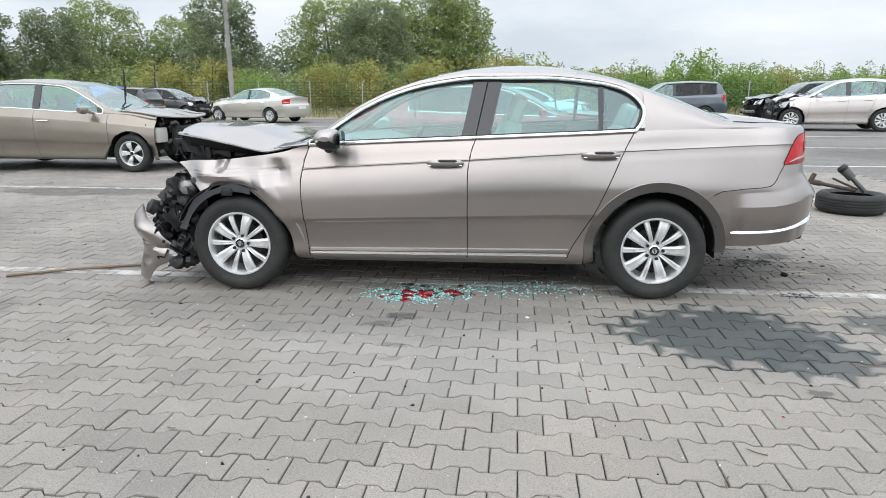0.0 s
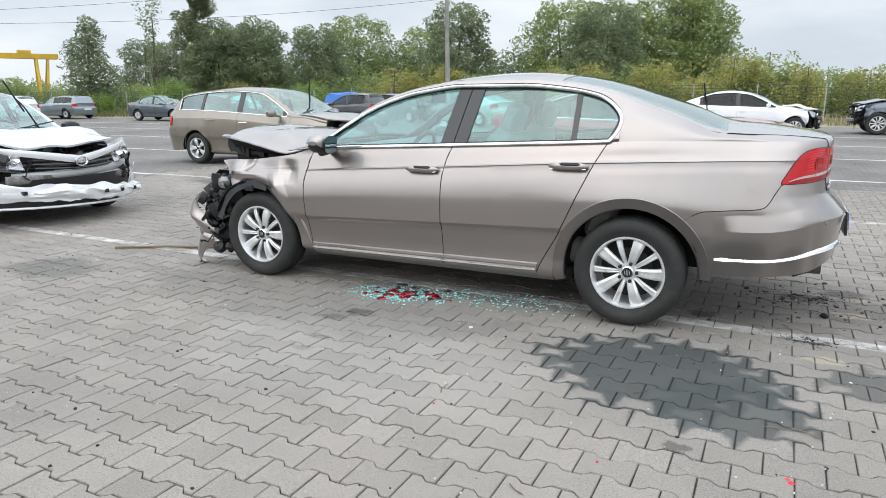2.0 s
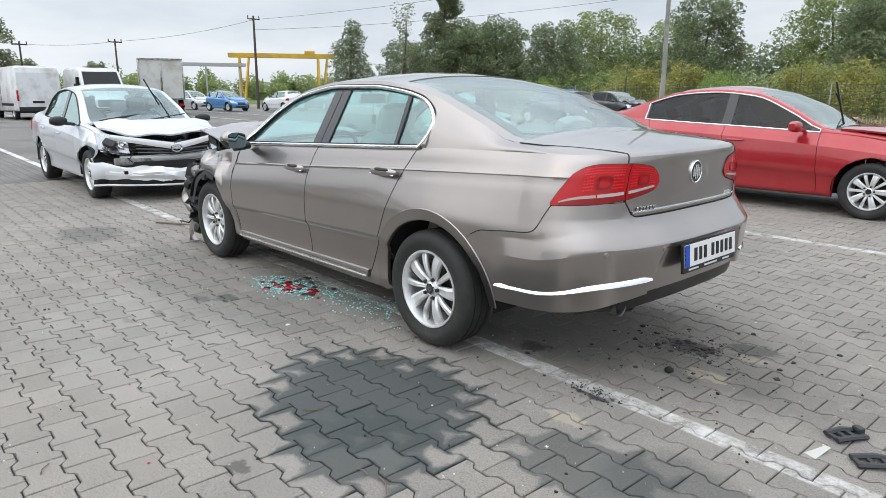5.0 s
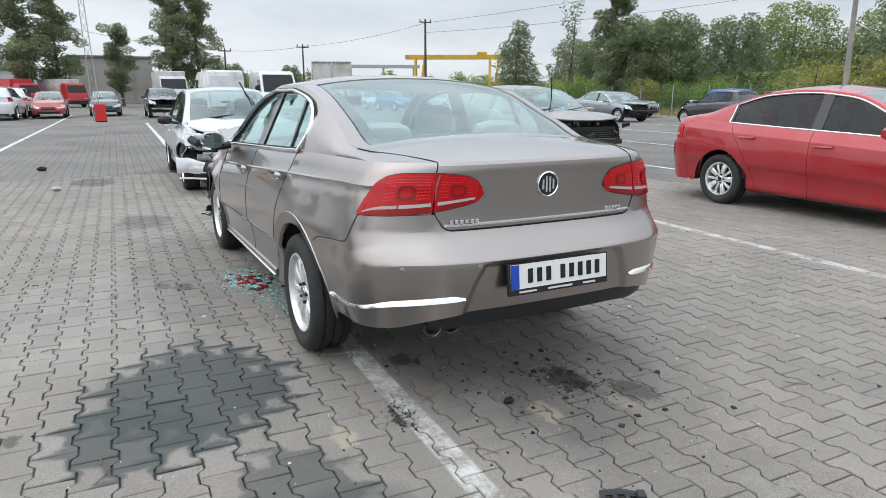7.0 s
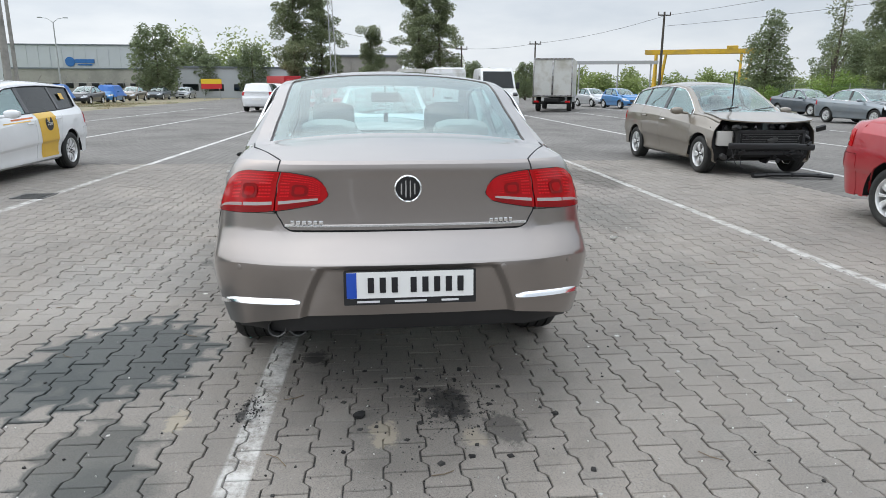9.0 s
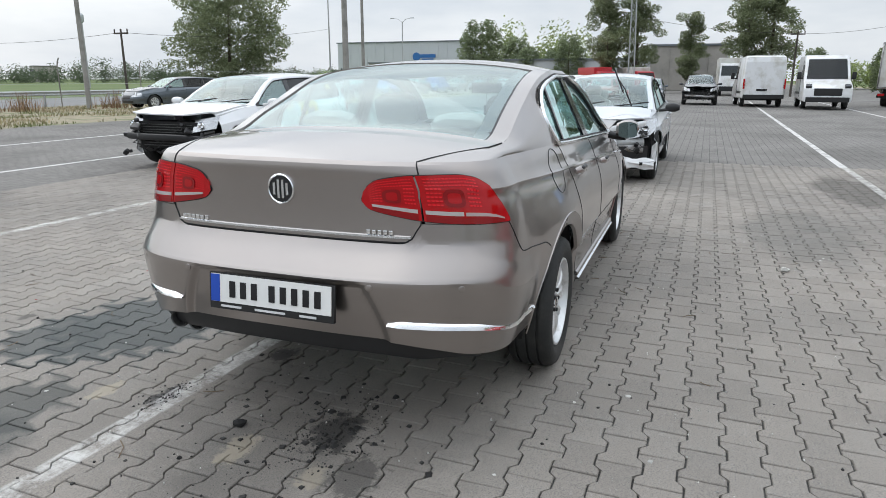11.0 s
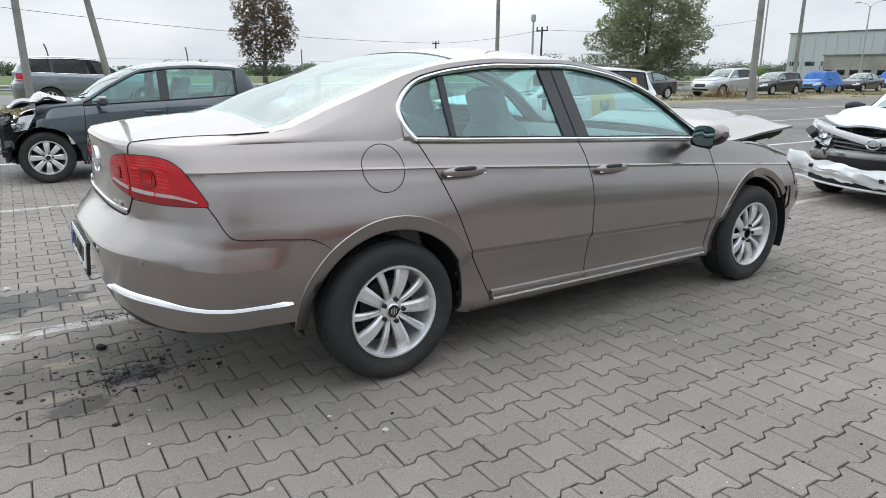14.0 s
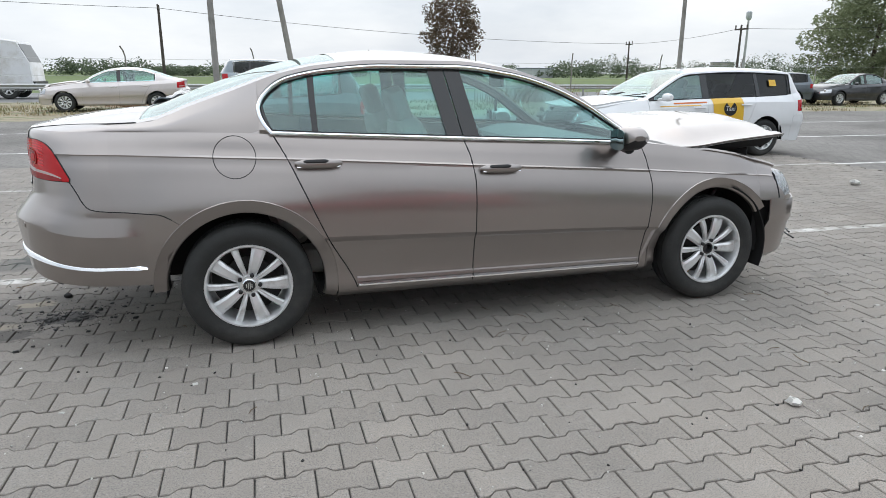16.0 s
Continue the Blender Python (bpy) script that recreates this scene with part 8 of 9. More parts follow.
def hall(name, label, m, size, wall, roof, windows=0, rows_=1, ribs=0):
    w, d, h = size
    hs = thing(name, label, "building", m)
    part("wall", Build().box((0, 0, h / 2), (w, d, h), bevel=0.004), wall, hs, smooth=False)
    part("roof", Build().box((0, 0, h + 0.12), (w + 0.4, d + 0.4, 0.24), bevel=0.05), roof, hs, smooth=False)
    for r in range(rows_):
        for k in range(windows):
            x = -w / 2 + w * (k + 0.5) / windows
            part("window", Build().box((x, -d / 2 - 0.02, h * (0.35 + 0.4 * r)), (w / windows * 0.6, 0.08, 0.9)), M_GLASSDARK, hs)
    for k in range(ribs):
        x = -w / 2 + w * (k + 0.5) / ribs
        part("rib", Build().box((x, -d / 2 - 0.05, h / 2), (0.12, 0.1, h)), wall, hs)
    return hs


big = hall("warehouse", "grey sheet-clad warehouse with a blue sign", pose(-161, -66, 0, 0, 0, 88), (36, 18, 10.0), M_WALLPALE, M_ROOFGREY, 10, 1, 15)
part("sign_disc", Build().lathe([(0.0, -9.22), (1.0, -9.2), (1.0, -9.05)], 24, "y", (4.0, 0, 6.6)), M_SIGNBLUE, big, "round blue sign")
part("sign_bar", Build().box((7.0, -9.12, 6.75), (4.0, 0.1, 0.8)).box((7.0, -9.12, 6.0), (3.0, 0.1, 0.3)), M_SIGNBLUE, big, "blue sign bars")
hall("low_hall", "long pale low hall by the road", pose(-135, -51, 0, 0, 0, 88), (28, 8, 4.6), M_WALLOLD, M_ROOFGREY, 12, 1)
hall("shed", "old rendered shed behind the trees", pose(-92, 0.5, 0, 0, 0, 90), (9, 8, 5.4), M_WALLOLD, M_ROOFGREY, 0, 1, 2)
hall("white_hall", "long white hall behind the yard", pose(-97, -10, 0, 0, 0, 90), (30, 10, 3.9), M_WALLPALE, M_ROOFGREY, 9, 1)
hall("apartment_block", "small far apartment block", pose(-200, -244, 0, 0, 0, 60), (9, 8, 6), M_WALLOLD, M_ROOFGREY, 8, 2)
hall("farm_house", "small pale house beyond the field", pose(-80, -172, 0, 0, 0, 20), (8, 6, 2.4), M_WALLPALE, M_ROOFGREY, 3, 1)
bill = thing("billboard", "yellow and red billboard on two posts", "sign", pose(-76, -17.2, 0, 0, 0, 84) @ Matrix.Scale(0.68, 4))
part("upper_sheet", Build().box((0, 0, 3.0), (3.4, 0.12, 0.8)), M_YELLOW, bill, "yellow sheet")
part("lower_sheet", Build().box((0, 0, 2.2), (3.4, 0.12, 0.8)), M_REDSHEET, bill, "red sheet")
for x in (-1.3, 1.3):
    part("post", Build().tube([(x, 0, 0), (x, 0, 2.0)], 0.07, 6), M_GALV, bill)


def tarp(x, y, yaw, sx, sy, h, seed):
    rows = []
    for i in range(15):
        row = []
        for j in range(13):
            u, v = -1 + 2 * i / 14, -1 + 2 * j / 12
            e = max(abs(u), abs(v))
            z = h * (1 - smooth01((e - 0.62) / 0.38) * 0.62) + jag(u * 2, v * 2, seed, 0.12, 0.6)
            row.append((u * sx / 2, v * sy / 2, z))
        rows.append(row)
    ob = Build().grid(rows).make("tarpaulin", M_TARP, solid=0.01)
    ob.matrix_world = pose(x, y, 0, 0, 0, yaw)
    return tagged(ob, "blue tarpaulin draped over a parked car", "tarpaulin")


tarp(-20.0, 26.2, 4, 2.3, 1.9, 1.50, 2)
tarp(-49.4, -22.8, 0, 2.6, 1.95, 1.50, 4)
tarp(-62.4, -23.4, 0, 2.9, 1.95, 1.52, 6)


# ---- planting ----
def plant(proto, spots):
    """Copies of a tree at (x, y, scale, turn); the first spot takes the tree itself."""
    for k, (x, y, s, r) in enumerate(spots):
        m = pose(x, y, 0, 0, 0, r)
        ob = proto if k == 0 else copy_thing(proto, m)
        ob.matrix_basis = m @ Matrix.Diagonal((s, s, s * (0.94 + 0.12 * ((k * 7) % 5) / 5), 1))


dark_a = tree_thing("broadleaf_tree", "dense dark green broadleaf tree behind the fence", 1, 8.8, 7.6, M_LEAFDARK, 0.02, 9500, 0.20)
plant(dark_a, [(-39.3, 41.8, 0.92, 0), (-33.5, 42.3, 0.80, 80), (-22.9, 47.2, 0.94, 160), (-10.6, 46.3, 0.92, 220), (-40.8, 38.6, 0.78, 300), (-51.0, 44.0, 0.8, 33), (-58.0, 46.0, 0.8, 190)])
green_a = tree_thing("broadleaf_tree", "tall mid green broadleaf tree behind the fence", 2, 9.6, 9.6, M_LEAF, 0.06, 9500, 0.21)
plant(green_a, [(-12.4, 55.4, 1.0, 0), (-7.2, 54.8, 1.06, 70), (-5.2, 54.8, 0.95, 200), (-35.8, 52.1, 0.95, 140), (-16.0, 53.9, 0.94, 250), (-30.2, 55.5, 0.86, 70), (-47.5, 50.0, 0.85, 160), (-55.0, 53.0, 0.9, 60)])
tall_a = tree_thing("poplar_tree", "tall open light green poplar", 3, 12.0, 7.0, M_LEAFGREY, 0.20, 9500, 0.19, "open", 0.20)
plant(tall_a, [(-42.5, 38.5, 0.95, 0), (-72.0, -7.2, 1.12, 50), (-74.0, 6.0, 1.12, 170), (-73.0, -4.8, 1.0, 260), (-72.5, 8.3, 1.06, 300), (-73.0, 0.9, 0.72, 20)])
col_a = tree_thing("thuja_tree", "columnar dark green conifer", 4, 7.4, 4.0, M_LEAFDARK, 0.02, 5200, 0.19, "column")
plant(col_a, [(-47.0, 31.4, 1.0, 0)])
bare = tree_thing("birch_tree", "half dead birch with few leaves", 5, 9.6, 3.2, M_LEAFGREY, 0.35, 700, 0.17, "open", 0.12)
plant(bare, [(-44.2, 35.0, 1.0, 0)])
willow = tree_thing("willow_tree", "broad grey green willow beyond the road", 6, 9.6, 10.6, M_LEAFGREY, 0.04, 17000, 0.20)
plant(willow, [(-45.4, -35.6, 1.04, 0)])
brown = tree_thing("maple_tree", "browning maple on the verge", 7, 6.8, 4.8, M_LEAFBROWN, 0.30, 4200, 0.17)
plant(brown, [(-14.5, -41.9, 1.0, 0)])
far_a = tree_thing("broadleaf_tree", "far mid green tree", 8, 8.0, 6.0, M_LEAFDARK, 0.05, 3600, 0.28)
plant(far_a, [(-84.0, -25.2, 1.15, 0), (-93, -21, 0.72, 50), (-92, -15, 0.85, 120), (-98, -24, 0.95, 200), (-97, -18, 0.70, 300), (-90, -27, 0.62, 10), (-84, 14, 0.6, 80), (-80, 20, 0.55, 140), (-60.0, -47.0, 0.5, 80)])
bush = tree_thing("bush", "yellowing bush along the fence", 9, 3.4, 4.6, M_LEAFYELLOW, 0.0, 4200, 0.13, "shrub", 0.05)
plant(bush, [(-24.0, 38.6, 1.15, 0), (-20.5, 39.5, 1.15, 60), (-9.5, 39.6, 1.05, 120), (-5.5, 40.0, 1.15, 200), (-1.5, 40.5, 1.2, 20), (2.5, 41.0, 1.05, 80), (-36.0, 35.5, 0.8, 40), (-13.0, 40.0, 1.0, 250), (5.8, 41.6, 0.95, 160), (17.5, 41.5, 0.9, 75), (25.8, 41.0, 0.9, 15)])
bushg = tree_thing("bush", "bright green bush along the fence", 10, 3.4, 4.4, M_LEAFBRIGHT, 0.0, 4200, 0.13, "shrub", 0.05)
plant(bushg, [(-39.5, 31.6, 0.95, 0), (11.0, 38.3, 1.25, 30), (-17.0, 38.2, 0.85, 60), (-30.0, 36.5, 0.85, 100), (14.6, 39.8, 0.95, 150), (20.4, 40.0, 0.9, 210), (23.5, 39.5, 0.95, 270), (28.5, 38.0, 1.0, 20), (8.4, 41.0, 0.95, 77), (31.5, 37.0, 1.0, 120), (-44.0, 29.5, 0.6, 10), (-58.0, -34.0, 0.75, 40), (-16.0, 35.5, 0.7, 222), (-33.5, 37.0, 0.75, 190)])
olive = tree_thing("bush", "olive green bush in the hedge", 12, 3.6, 5.2, M_LEAF, 0.0, 4600, 0.13, "shrub", 0.05)
plant(olive, [(0.5, 43.5, 1.35, 0), (3.9, 44.5, 0.98, 50), (8.0, 44.0, 0.98, 110), (12.5, 44.0, 1.0, 170), (16.5, 45.0, 1.0, 230), (20.8, 44.0, 1.05, 290), (25.0, 44.5, 1.0, 20), (29.5, 43.5, 1.05, 80), (34.0, 42.5, 1.05, 140), (38.5, 41.0, 1.05, 200), (-7.5, 43.0, 1.2, 260), (-18.5, 42.5, 1.0, 320), (-45.5, 41.0, 1.0, 45), (-50.0, 37.5, 0.9, 105), (-56.0, 38.5, 0.9, 165), (-62.0, 38.0, 0.9, 225), (-31.5, 40.5, 0.9, 12)])


def strip(rnd, n, area, size, mat, name, label, h=1.0):
    v, f = [], []
    for _ in range(n):
        x, y, z = area(rnd)
        s = size * rnd.uniform(0.6, 1.4)
        t = Euler((rnd.uniform(-0.9, 0.9), rnd.uniform(-0.9, 0.9), rnd.uniform(0, 6.28))).to_matrix()
        k = len(v)
        c = Vector((x, y, z))
        v += [tuple(c + t @ Vector(q)) for q in ((-s, 0, 0), (0, -s * 0.5, s * 0.15), (s, 0, -s * 0.1), (0, s * 0.5, s * 0.15))]
        f += [(k, k + 1, k + 2), (k, k + 2, k + 3)]
    return stuff_mesh(name, v, f, mat, label, "bushes")


rg = random.Random(21)


def wood_floor(r):
    x = r.uniform(-62, 40)
    top = 2.4 + 1.3 * noise.noise(Vector((x * 0.12, 3.0, 0))) + 0.5 * noise.noise(Vector((x * 0.7, 1.0, 0)))
    y = r.uniform(40, 47)
    return x, y, r.random() ** 0.7 * max(0.8, top)


def clumps(rnd, n, spots):
    """A place in one of many rounded tree masses, given as (x, y, radius, height)."""
    def at(r):
        x, y, w, h = spots[r.randrange(len(spots))]
        while True:
            p = Vector((r.uniform(-1, 1), r.uniform(-1, 1), r.uniform(-1, 1)))
            if p.length < 1:
                break
        k = 1 + 0.3 * noise.noise(Vector((p.x * 2 + x, p.y * 2, p.z * 2 + y)))
        return x + p.x * w * k, y + p.y * w * k, max(0.05, h * (0.5 + 0.52 * p.z * k))
    return at


far_spots = []
for k in range(640):
    x = rg.uniform(-330, 330)
    g_ = noise.noise(Vector((x * 0.02, 7.0, 0))) + 0.5 * noise.noise(Vector((x * 0.09, 3.0, 0)))
    far_spots.append((x, -178 + rg.uniform(-9, 9), rg.uniform(1.6, 4.2), max(2.2, (4.3 + 4.4 * g_) * rg.uniform(0.6, 1.35) * (0.66 if x > -64 else 1.0))))
west_spots = []
for k in range(120):
    y = rg.uniform(-34, 75)
    tall = 9.0 if y < -16 else 4.4
    west_spots.append((-112 + rg.uniform(-6, 6), y, rg.uniform(1.3, 3.0), tall * rg.uniform(0.6, 1.25)))

strip(rg, 26000, wood_floor, 0.15, M_LEAF, "undergrowth", "dense green undergrowth behind the fence")
strip(rg, 30000, lambda r: (r.uniform(-62, -8), r.uniform(52, 60), r.random() * (4.0 + 1.5 * math.sin(r.random() * 3))), 0.20, M_LEAFDARK, "dark_wood", "dark wood behind the first trees")
strip(rg, 105000, clumps(rg, 0, far_spots), 0.34, M_LEAFFAR, "far_wood", "distant line of woods beyond the field")
strip(rg, 36000, clumps(rg, 0, west_spots), 0.30, M_LEAF, "west_wood", "distant trees behind the halls")


def blades(rnd, n, area, h, name, label, mat):
    v, f = [], []
    for _ in range(n):
        x, y = area(rnd)
        k = len(v)
        a = rnd.uniform(0, 6.28)
        w, hh = rnd.uniform(0.01, 0.025), h * rnd.uniform(0.4, 1.4)
        dx, dy = math.cos(a), math.sin(a)
        lx, ly = rnd.uniform(-0.5, 0.5) * hh, rnd.uniform(-0.5, 0.5) * hh
        v += [(x - dx * w, y - dy * w, -0.02), (x + dx * w, y + dy * w, -0.02), (x + lx, y + ly, hh)]
        f.append((k, k + 1, k + 2))
    return stuff_mesh(name, v, f, mat, label, "grass")


def verge(r):
    while True:
        x, y = r.uniform(-60, 25), r.uniform(-27.5, -16.6)
        if noise.noise(Vector((x * 0.3, y * 0.5, 2.0))) > -0.05 + 0.25 * (y > -19):
            return x, y


blades(rg, 26000, verge, 0.10, "dry_grass", "dry yellow grass on the verge", M_STRAW)
blades(rg, 12000, lambda r: (r.uniform(-50, 32), r.uniform(28.2, 33)), 0.45, "fence_grass", "tall dry grass along the fence", M_STRAW)


# tall dry weeds at the foot of the verge
M_WEED = shade("dry_red_brown_weeds", (0.24, 0.15, 0.085), rough=0.85, island=0.35)
WEEDS = [(-13.5, -26.4), (-14.8, -25.2), (-11.5, -24.8), (-18.0, -25.5), (-22.0, -24.5), (4.0, -24.0), (-34.0, -20.2)]


def weed_spot(r):
    x, y = r.choice(WEEDS)
    return r.gauss(x, 0.45), r.gauss(y, 0.35)


blades(rg, 900, weed_spot, 0.75, "dry_weeds", "tall red brown dry weeds on the verge", M_WEED)


M_PALEBIT = shade("pale_chips", (0.50, 0.49, 0.46), rough=0.8, island=0.35)


# ---- noses, films and wipers of the near cars ----
def wiper_up(car, x, y, z, tip):
    """A wiper arm folded off a windshield."""
    w = part("raised_wiper", Build().tube([(x, y, z), (x + tip[0] * 0.4, y + tip[1] * 0.4, z + tip[2] * 0.45), (x + tip[0] * 0.8, y + tip[1] * 0.8, z + tip[2] * 0.75)], [0.012, 0.009, 0.007], 6), M_BLACK, car, "black wiper arm folded up")
    part("wiper_blade", Build().tube([(x + tip[0] * 0.45 + 0.02, y + tip[1] * 0.45, z + tip[2] * 0.35), (x + tip[0] + 0.02, y + tip[1], z + tip[2])], 0.011, 6), M_BLACK, w)


wiper_up(white, 2.12, 0.42, 0.97, (-0.10, -0.30, 0.55))
wiper_up(bronze, 2.30, -0.10, 0.98, (0.02, -0.03, 0.68))
wiper_up(red, 2.30, -0.20, 0.98, (-0.10, -0.20, 0.5))


def white_nose(car):
    """Hanging bumper, bare beam, grille and lamps of the white car."""
    def nx(y):
        return 3.42 - 0.30 * (abs(y) / 0.8) ** 2.2

    for z in (0.585, 0.63, 0.675, 0.72):
        w = 0.46 - 0.3 * abs(z - 0.65)
        part("grille_slat", Build().tube([(nx(y) - 0.02, y, z + 0.05 * abs(y)) for y in span(-w, w, 10)], 0.013, 6), M_GLOSSB, car, "black grille slat")
    for s in (-1, 1):
        rows = []
        for f in span(0, 1, 4):
            rows.append([(nx(y) + 0.012 * math.sin(math.pi * f), s * y, 0.675 + 0.13 * (y / 0.72) + (0.085 - 0.03 * y) * (f - 0.5)) for y in span(0.0, 0.72, 12)])
        part("grille_frame", Build().grid(rows, flip=s < 0), M_WHITE, car, "white frame over the grille", solid=0.02)
        rows = []
        for f in span(0, 1, 6):
            rows.append([(nx(0.56 + 0.22 * t) - 0.01 - 0.10 * f + 0.015 * math.sin(7 * t), s * (0.52 + 0.32 * t), 0.60 + 0.06 * t + 0.20 * f) for t in span(0, 1, 8)])
        lampo = part("head_lamp", Build().grid(rows, flip=s < 0), M_HEADLAMP, car, "loose clear head lamp", solid=0.03)
        for q in (0.60, 0.72):
            part("lamp_bowl", Build().lathe([(0.055, 0.0), (0.05, 0.03), (0.03, 0.0), (0.0, -0.02)], 16, "x", (nx(q) - 0.02, s * q, 0.72)), M_CHROME, lampo)
    em = Build().lathe([(0.078, 0.0), (0.076, 0.012), (0.064, 0.014), (0.058, 0.004)], 28, "x")
    em.lathe([(0.03, 0.006), (0.028, 0.014), (0.020, 0.014), (0.018, 0.006)], 20, "x")
    em = em.moved(Matrix.Translation((nx(0) + 0.015, 0, 0.66)) @ Matrix.Diagonal((1, 1, 0.72, 1)))
    part("badge", em, M_CHROME, car, "oval chrome emblem")
    part("bare_beam", Build().tube([(nx(y) - 0.05, y, 0.53 + 0.015 * math.sin(3 * y)) for y in span(-0.62, 0.70, 12)], 0.055, 8, flat=0.45), M_GALV, car, "bent bare steel bumper beam")
    rows = []
    for f in span(0, 1, 7):
        row = []
        for y in span(-0.98, 0.86, 34):
            z0 = 0.26 - 0.06 * y
            x = nx(max(-0.8, min(0.8, y))) + 0.09 + 0.035 * math.sin(math.pi * f)
            h = 0.15 - 0.035 * y
            row.append((x + jag(0, y, f, 0.04, 0.22), y, z0 + h * f + jag(3, y, f, 0.035, 0.14) - 0.04 * (f < 0.1) * abs(noise.noise(Vector((y * 6, 1, 0))))))
        rows.append(row)
    bump = part("hanging_bumper", Build().grid(rows, flip=True), M_WHITE, car, "white bumper skin hanging across the nose", solid=0.006)
    for y in (-0.62, 0.18, 0.42, 0.70):
        part("bumper_slot", Build().box((nx(y) + 0.128, y, 0.335 - 0.075 * y), (0.05, 0.045, 0.04)), M_GLOSSB, bump, "square dark slot")
    part("lower_lip", Build().tube([(nx(max(-0.8, min(0.8, y))) + 0.06, y, 0.20 - 0.03 * y) for y in span(-0.95, 0.5, 16)], 0.014, 8, flat=1.6), M_WHITE, car, "torn white lower lip")
    part("lower_grille", Build().grid([[(nx(y) - 0.02, y, z) for y in span(-0.75, 0.75, 10)] for z in (0.2, 0.34, 0.5)], flip=True), M_BLACK, car, "black lower grille", solid=0.02)
    for k, (y, z, h) in enumerate(((0.80, 0.50, 0.34), (0.84, 0.40, 0.26))):
        rows = [[(nx(0.8) + 0.03 - 0.06 * f + jag(k, f, q, 0.05, 0.3), y + 0.03 * q, z + h * (0.5 - f) + 0.03 * q) for q in span(-1, 1, 4)] for f in span(0, 1, 8)]
        part("torn_plastic", Build().grid(rows), M_BLACK if k == 0 else M_WHITE, car, "torn bumper corner", solid=0.006)


white_nose(white)


def red_grille(car):
    """Dark grille with a chrome wing and split lower intake on the red car."""
    s = type_shell("long")
    for v in span(0.46, 0.74, 6):
        part("grille_slat", both(s.ring(2.74, 3, v, v + 0.02, 10, 1, out=0.022)), M_BLACK, car, solid=0.01)
    pts = [s.wall(u, 0.80 - 0.34 * ((3 - u) / 0.34) ** 2 * 0 - 0.36 * smooth01((0.30 - (3 - u)) / 0.30)) for u in span(2.66, 2.999, 16)]
    for mir in (False, True):
        q = [(x + 0.02, -y if mir else y, z) for x, y, z in pts]
        part("chrome_wing", Build().tube(q, 0.014, 8), M_CHROME, car, "chrome wing along the grille")
    part("badge", Build().lathe([(0.06, 0.0), (0.055, 0.014), (0.04, 0.010), (0.0, 0.008)], 24, "x", (s.wall(3, 0.62).x + 0.02, 0, s.wall(3, 0.62).z)), M_CHROME, car, "round chrome emblem")


red_grille(red)


def taxi_film(car):
    """Yellow film with a round black mark on the rear doors, and stripes along the front doors."""
    s = type_shell("wagon")
    for mir in (False, True):
        fix = (lambda b: b.mirrored()) if mir else (lambda b: b)
        sg = -1 if mir else 1
        b = s.panel(lambda v: 0.46 + 0.03 * v, lambda v: 1.02 + 0.06 * v, v0=0.10, v1=0.99, nx=8, rows=22)
        b.v = [(x, y + 0.004, z) for x, y, z in b.v]
        film = part("yellow_film", fix(b), M_TAXI, car, "yellow film panel on the rear door")
        ring = [s.at(0.74 + 0.125 * math.cos(a), 0.80 + 0.115 * math.sin(a), 0.006) for a in span(0, 2 * math.pi, 32)[:-1]]
        d = Build()
        d.v = [tuple(p) for p in ring] + [tuple(s.at(0.74, 0.80, 0.006))]
        d.f = [((k + 1) % 32, k, 32) for k in range(32)]
        part("round_mark", fix(d), M_INK, film, "round black mark")
        cu = bpy.data.curves.new("word", "FONT")
        cu.body, cu.size, cu.extrude, cu.align_x, cu.align_y = "Taxi", 0.105, 0.001, "CENTER", "CENTER"
        cu.materials.append(M_PALEINK)
        w = new("word", cu)
        w.parent = film
        y0 = s.at(0.74, 0.80).y + 0.0105
        w.matrix_basis = Matrix(((-sg, 0, 0, 0.74), (0, 0, sg, sg * y0), (0, 1, 0, 0.80), (0, 0, 0, 1)))
        for z, h, m, nm, x0, x1 in ((0.905, 0.022, M_ORANGE, "orange_stripe", 1.18, 1.80), (0.865, 0.016, M_TAXI, "yellow_stripe", 1.30, 2.05)):
            b = Build().grid([[s.at(x, z - 0.03 * (x - 1.2) + e, 0.006) for x in span(x0, x1, 12)] for e in (-h / 2, h / 2)], flip=True)
            part(nm, fix(b), m, car, "printed stripe along the front door")
        b = Build().grid([[s.top(x, 13 + 2 * q) + Vector((0, 0.004, 0)) for x in span(-0.26, -0.12, 2)] for q in (0, 1)])
        part("window_sticker", fix(b), M_TAXI, car, "small yellow window sticker")


def bronze_nose(car):
    """Open nose of the bronze car: lamp frame, radiator, hanging wing flap."""
    for s in (-1, 1):
        part("lamp_carrier", Build().box((3.18, s * 0.66, 0.60), (0.10, 0.26, 0.24), Matrix.Rotation(0.3 * s, 4, "Z"), bevel=0.2), M_PALEBIT if s < 0 else M_BLACK, car, "pale lamp carrier left in the nose" if s < 0 else "black lamp carrier")
        rows = [[(3.05 + 0.10 * f + jag(f, q, s, 0.03, 0.3), s * (0.80 + 0.05 * q), 0.78 - 0.5 * f) for q in span(-1, 1, 3)] for f in span(0, 1, 6)]
        part("arch_liner", Build().grid(rows), M_BLACK, car, "torn arch liner", solid=0.006)
    part("radiator_frame", Build().box((3.40, 0, 0.72), (0.05, 1.15, 0.05)).box((3.40, 0, 0.38), (0.05, 1.15, 0.05)).box((3.40, -0.55, 0.55), (0.05, 0.05, 0.36)).box((3.40, 0.55, 0.55), (0.05, 0.05, 0.36)), M_BLACK, car, "black radiator frame")
    part("radiator_face", Build().box((3.39, 0, 0.55), (0.02, 1.06, 0.30)), M_DARK, car)


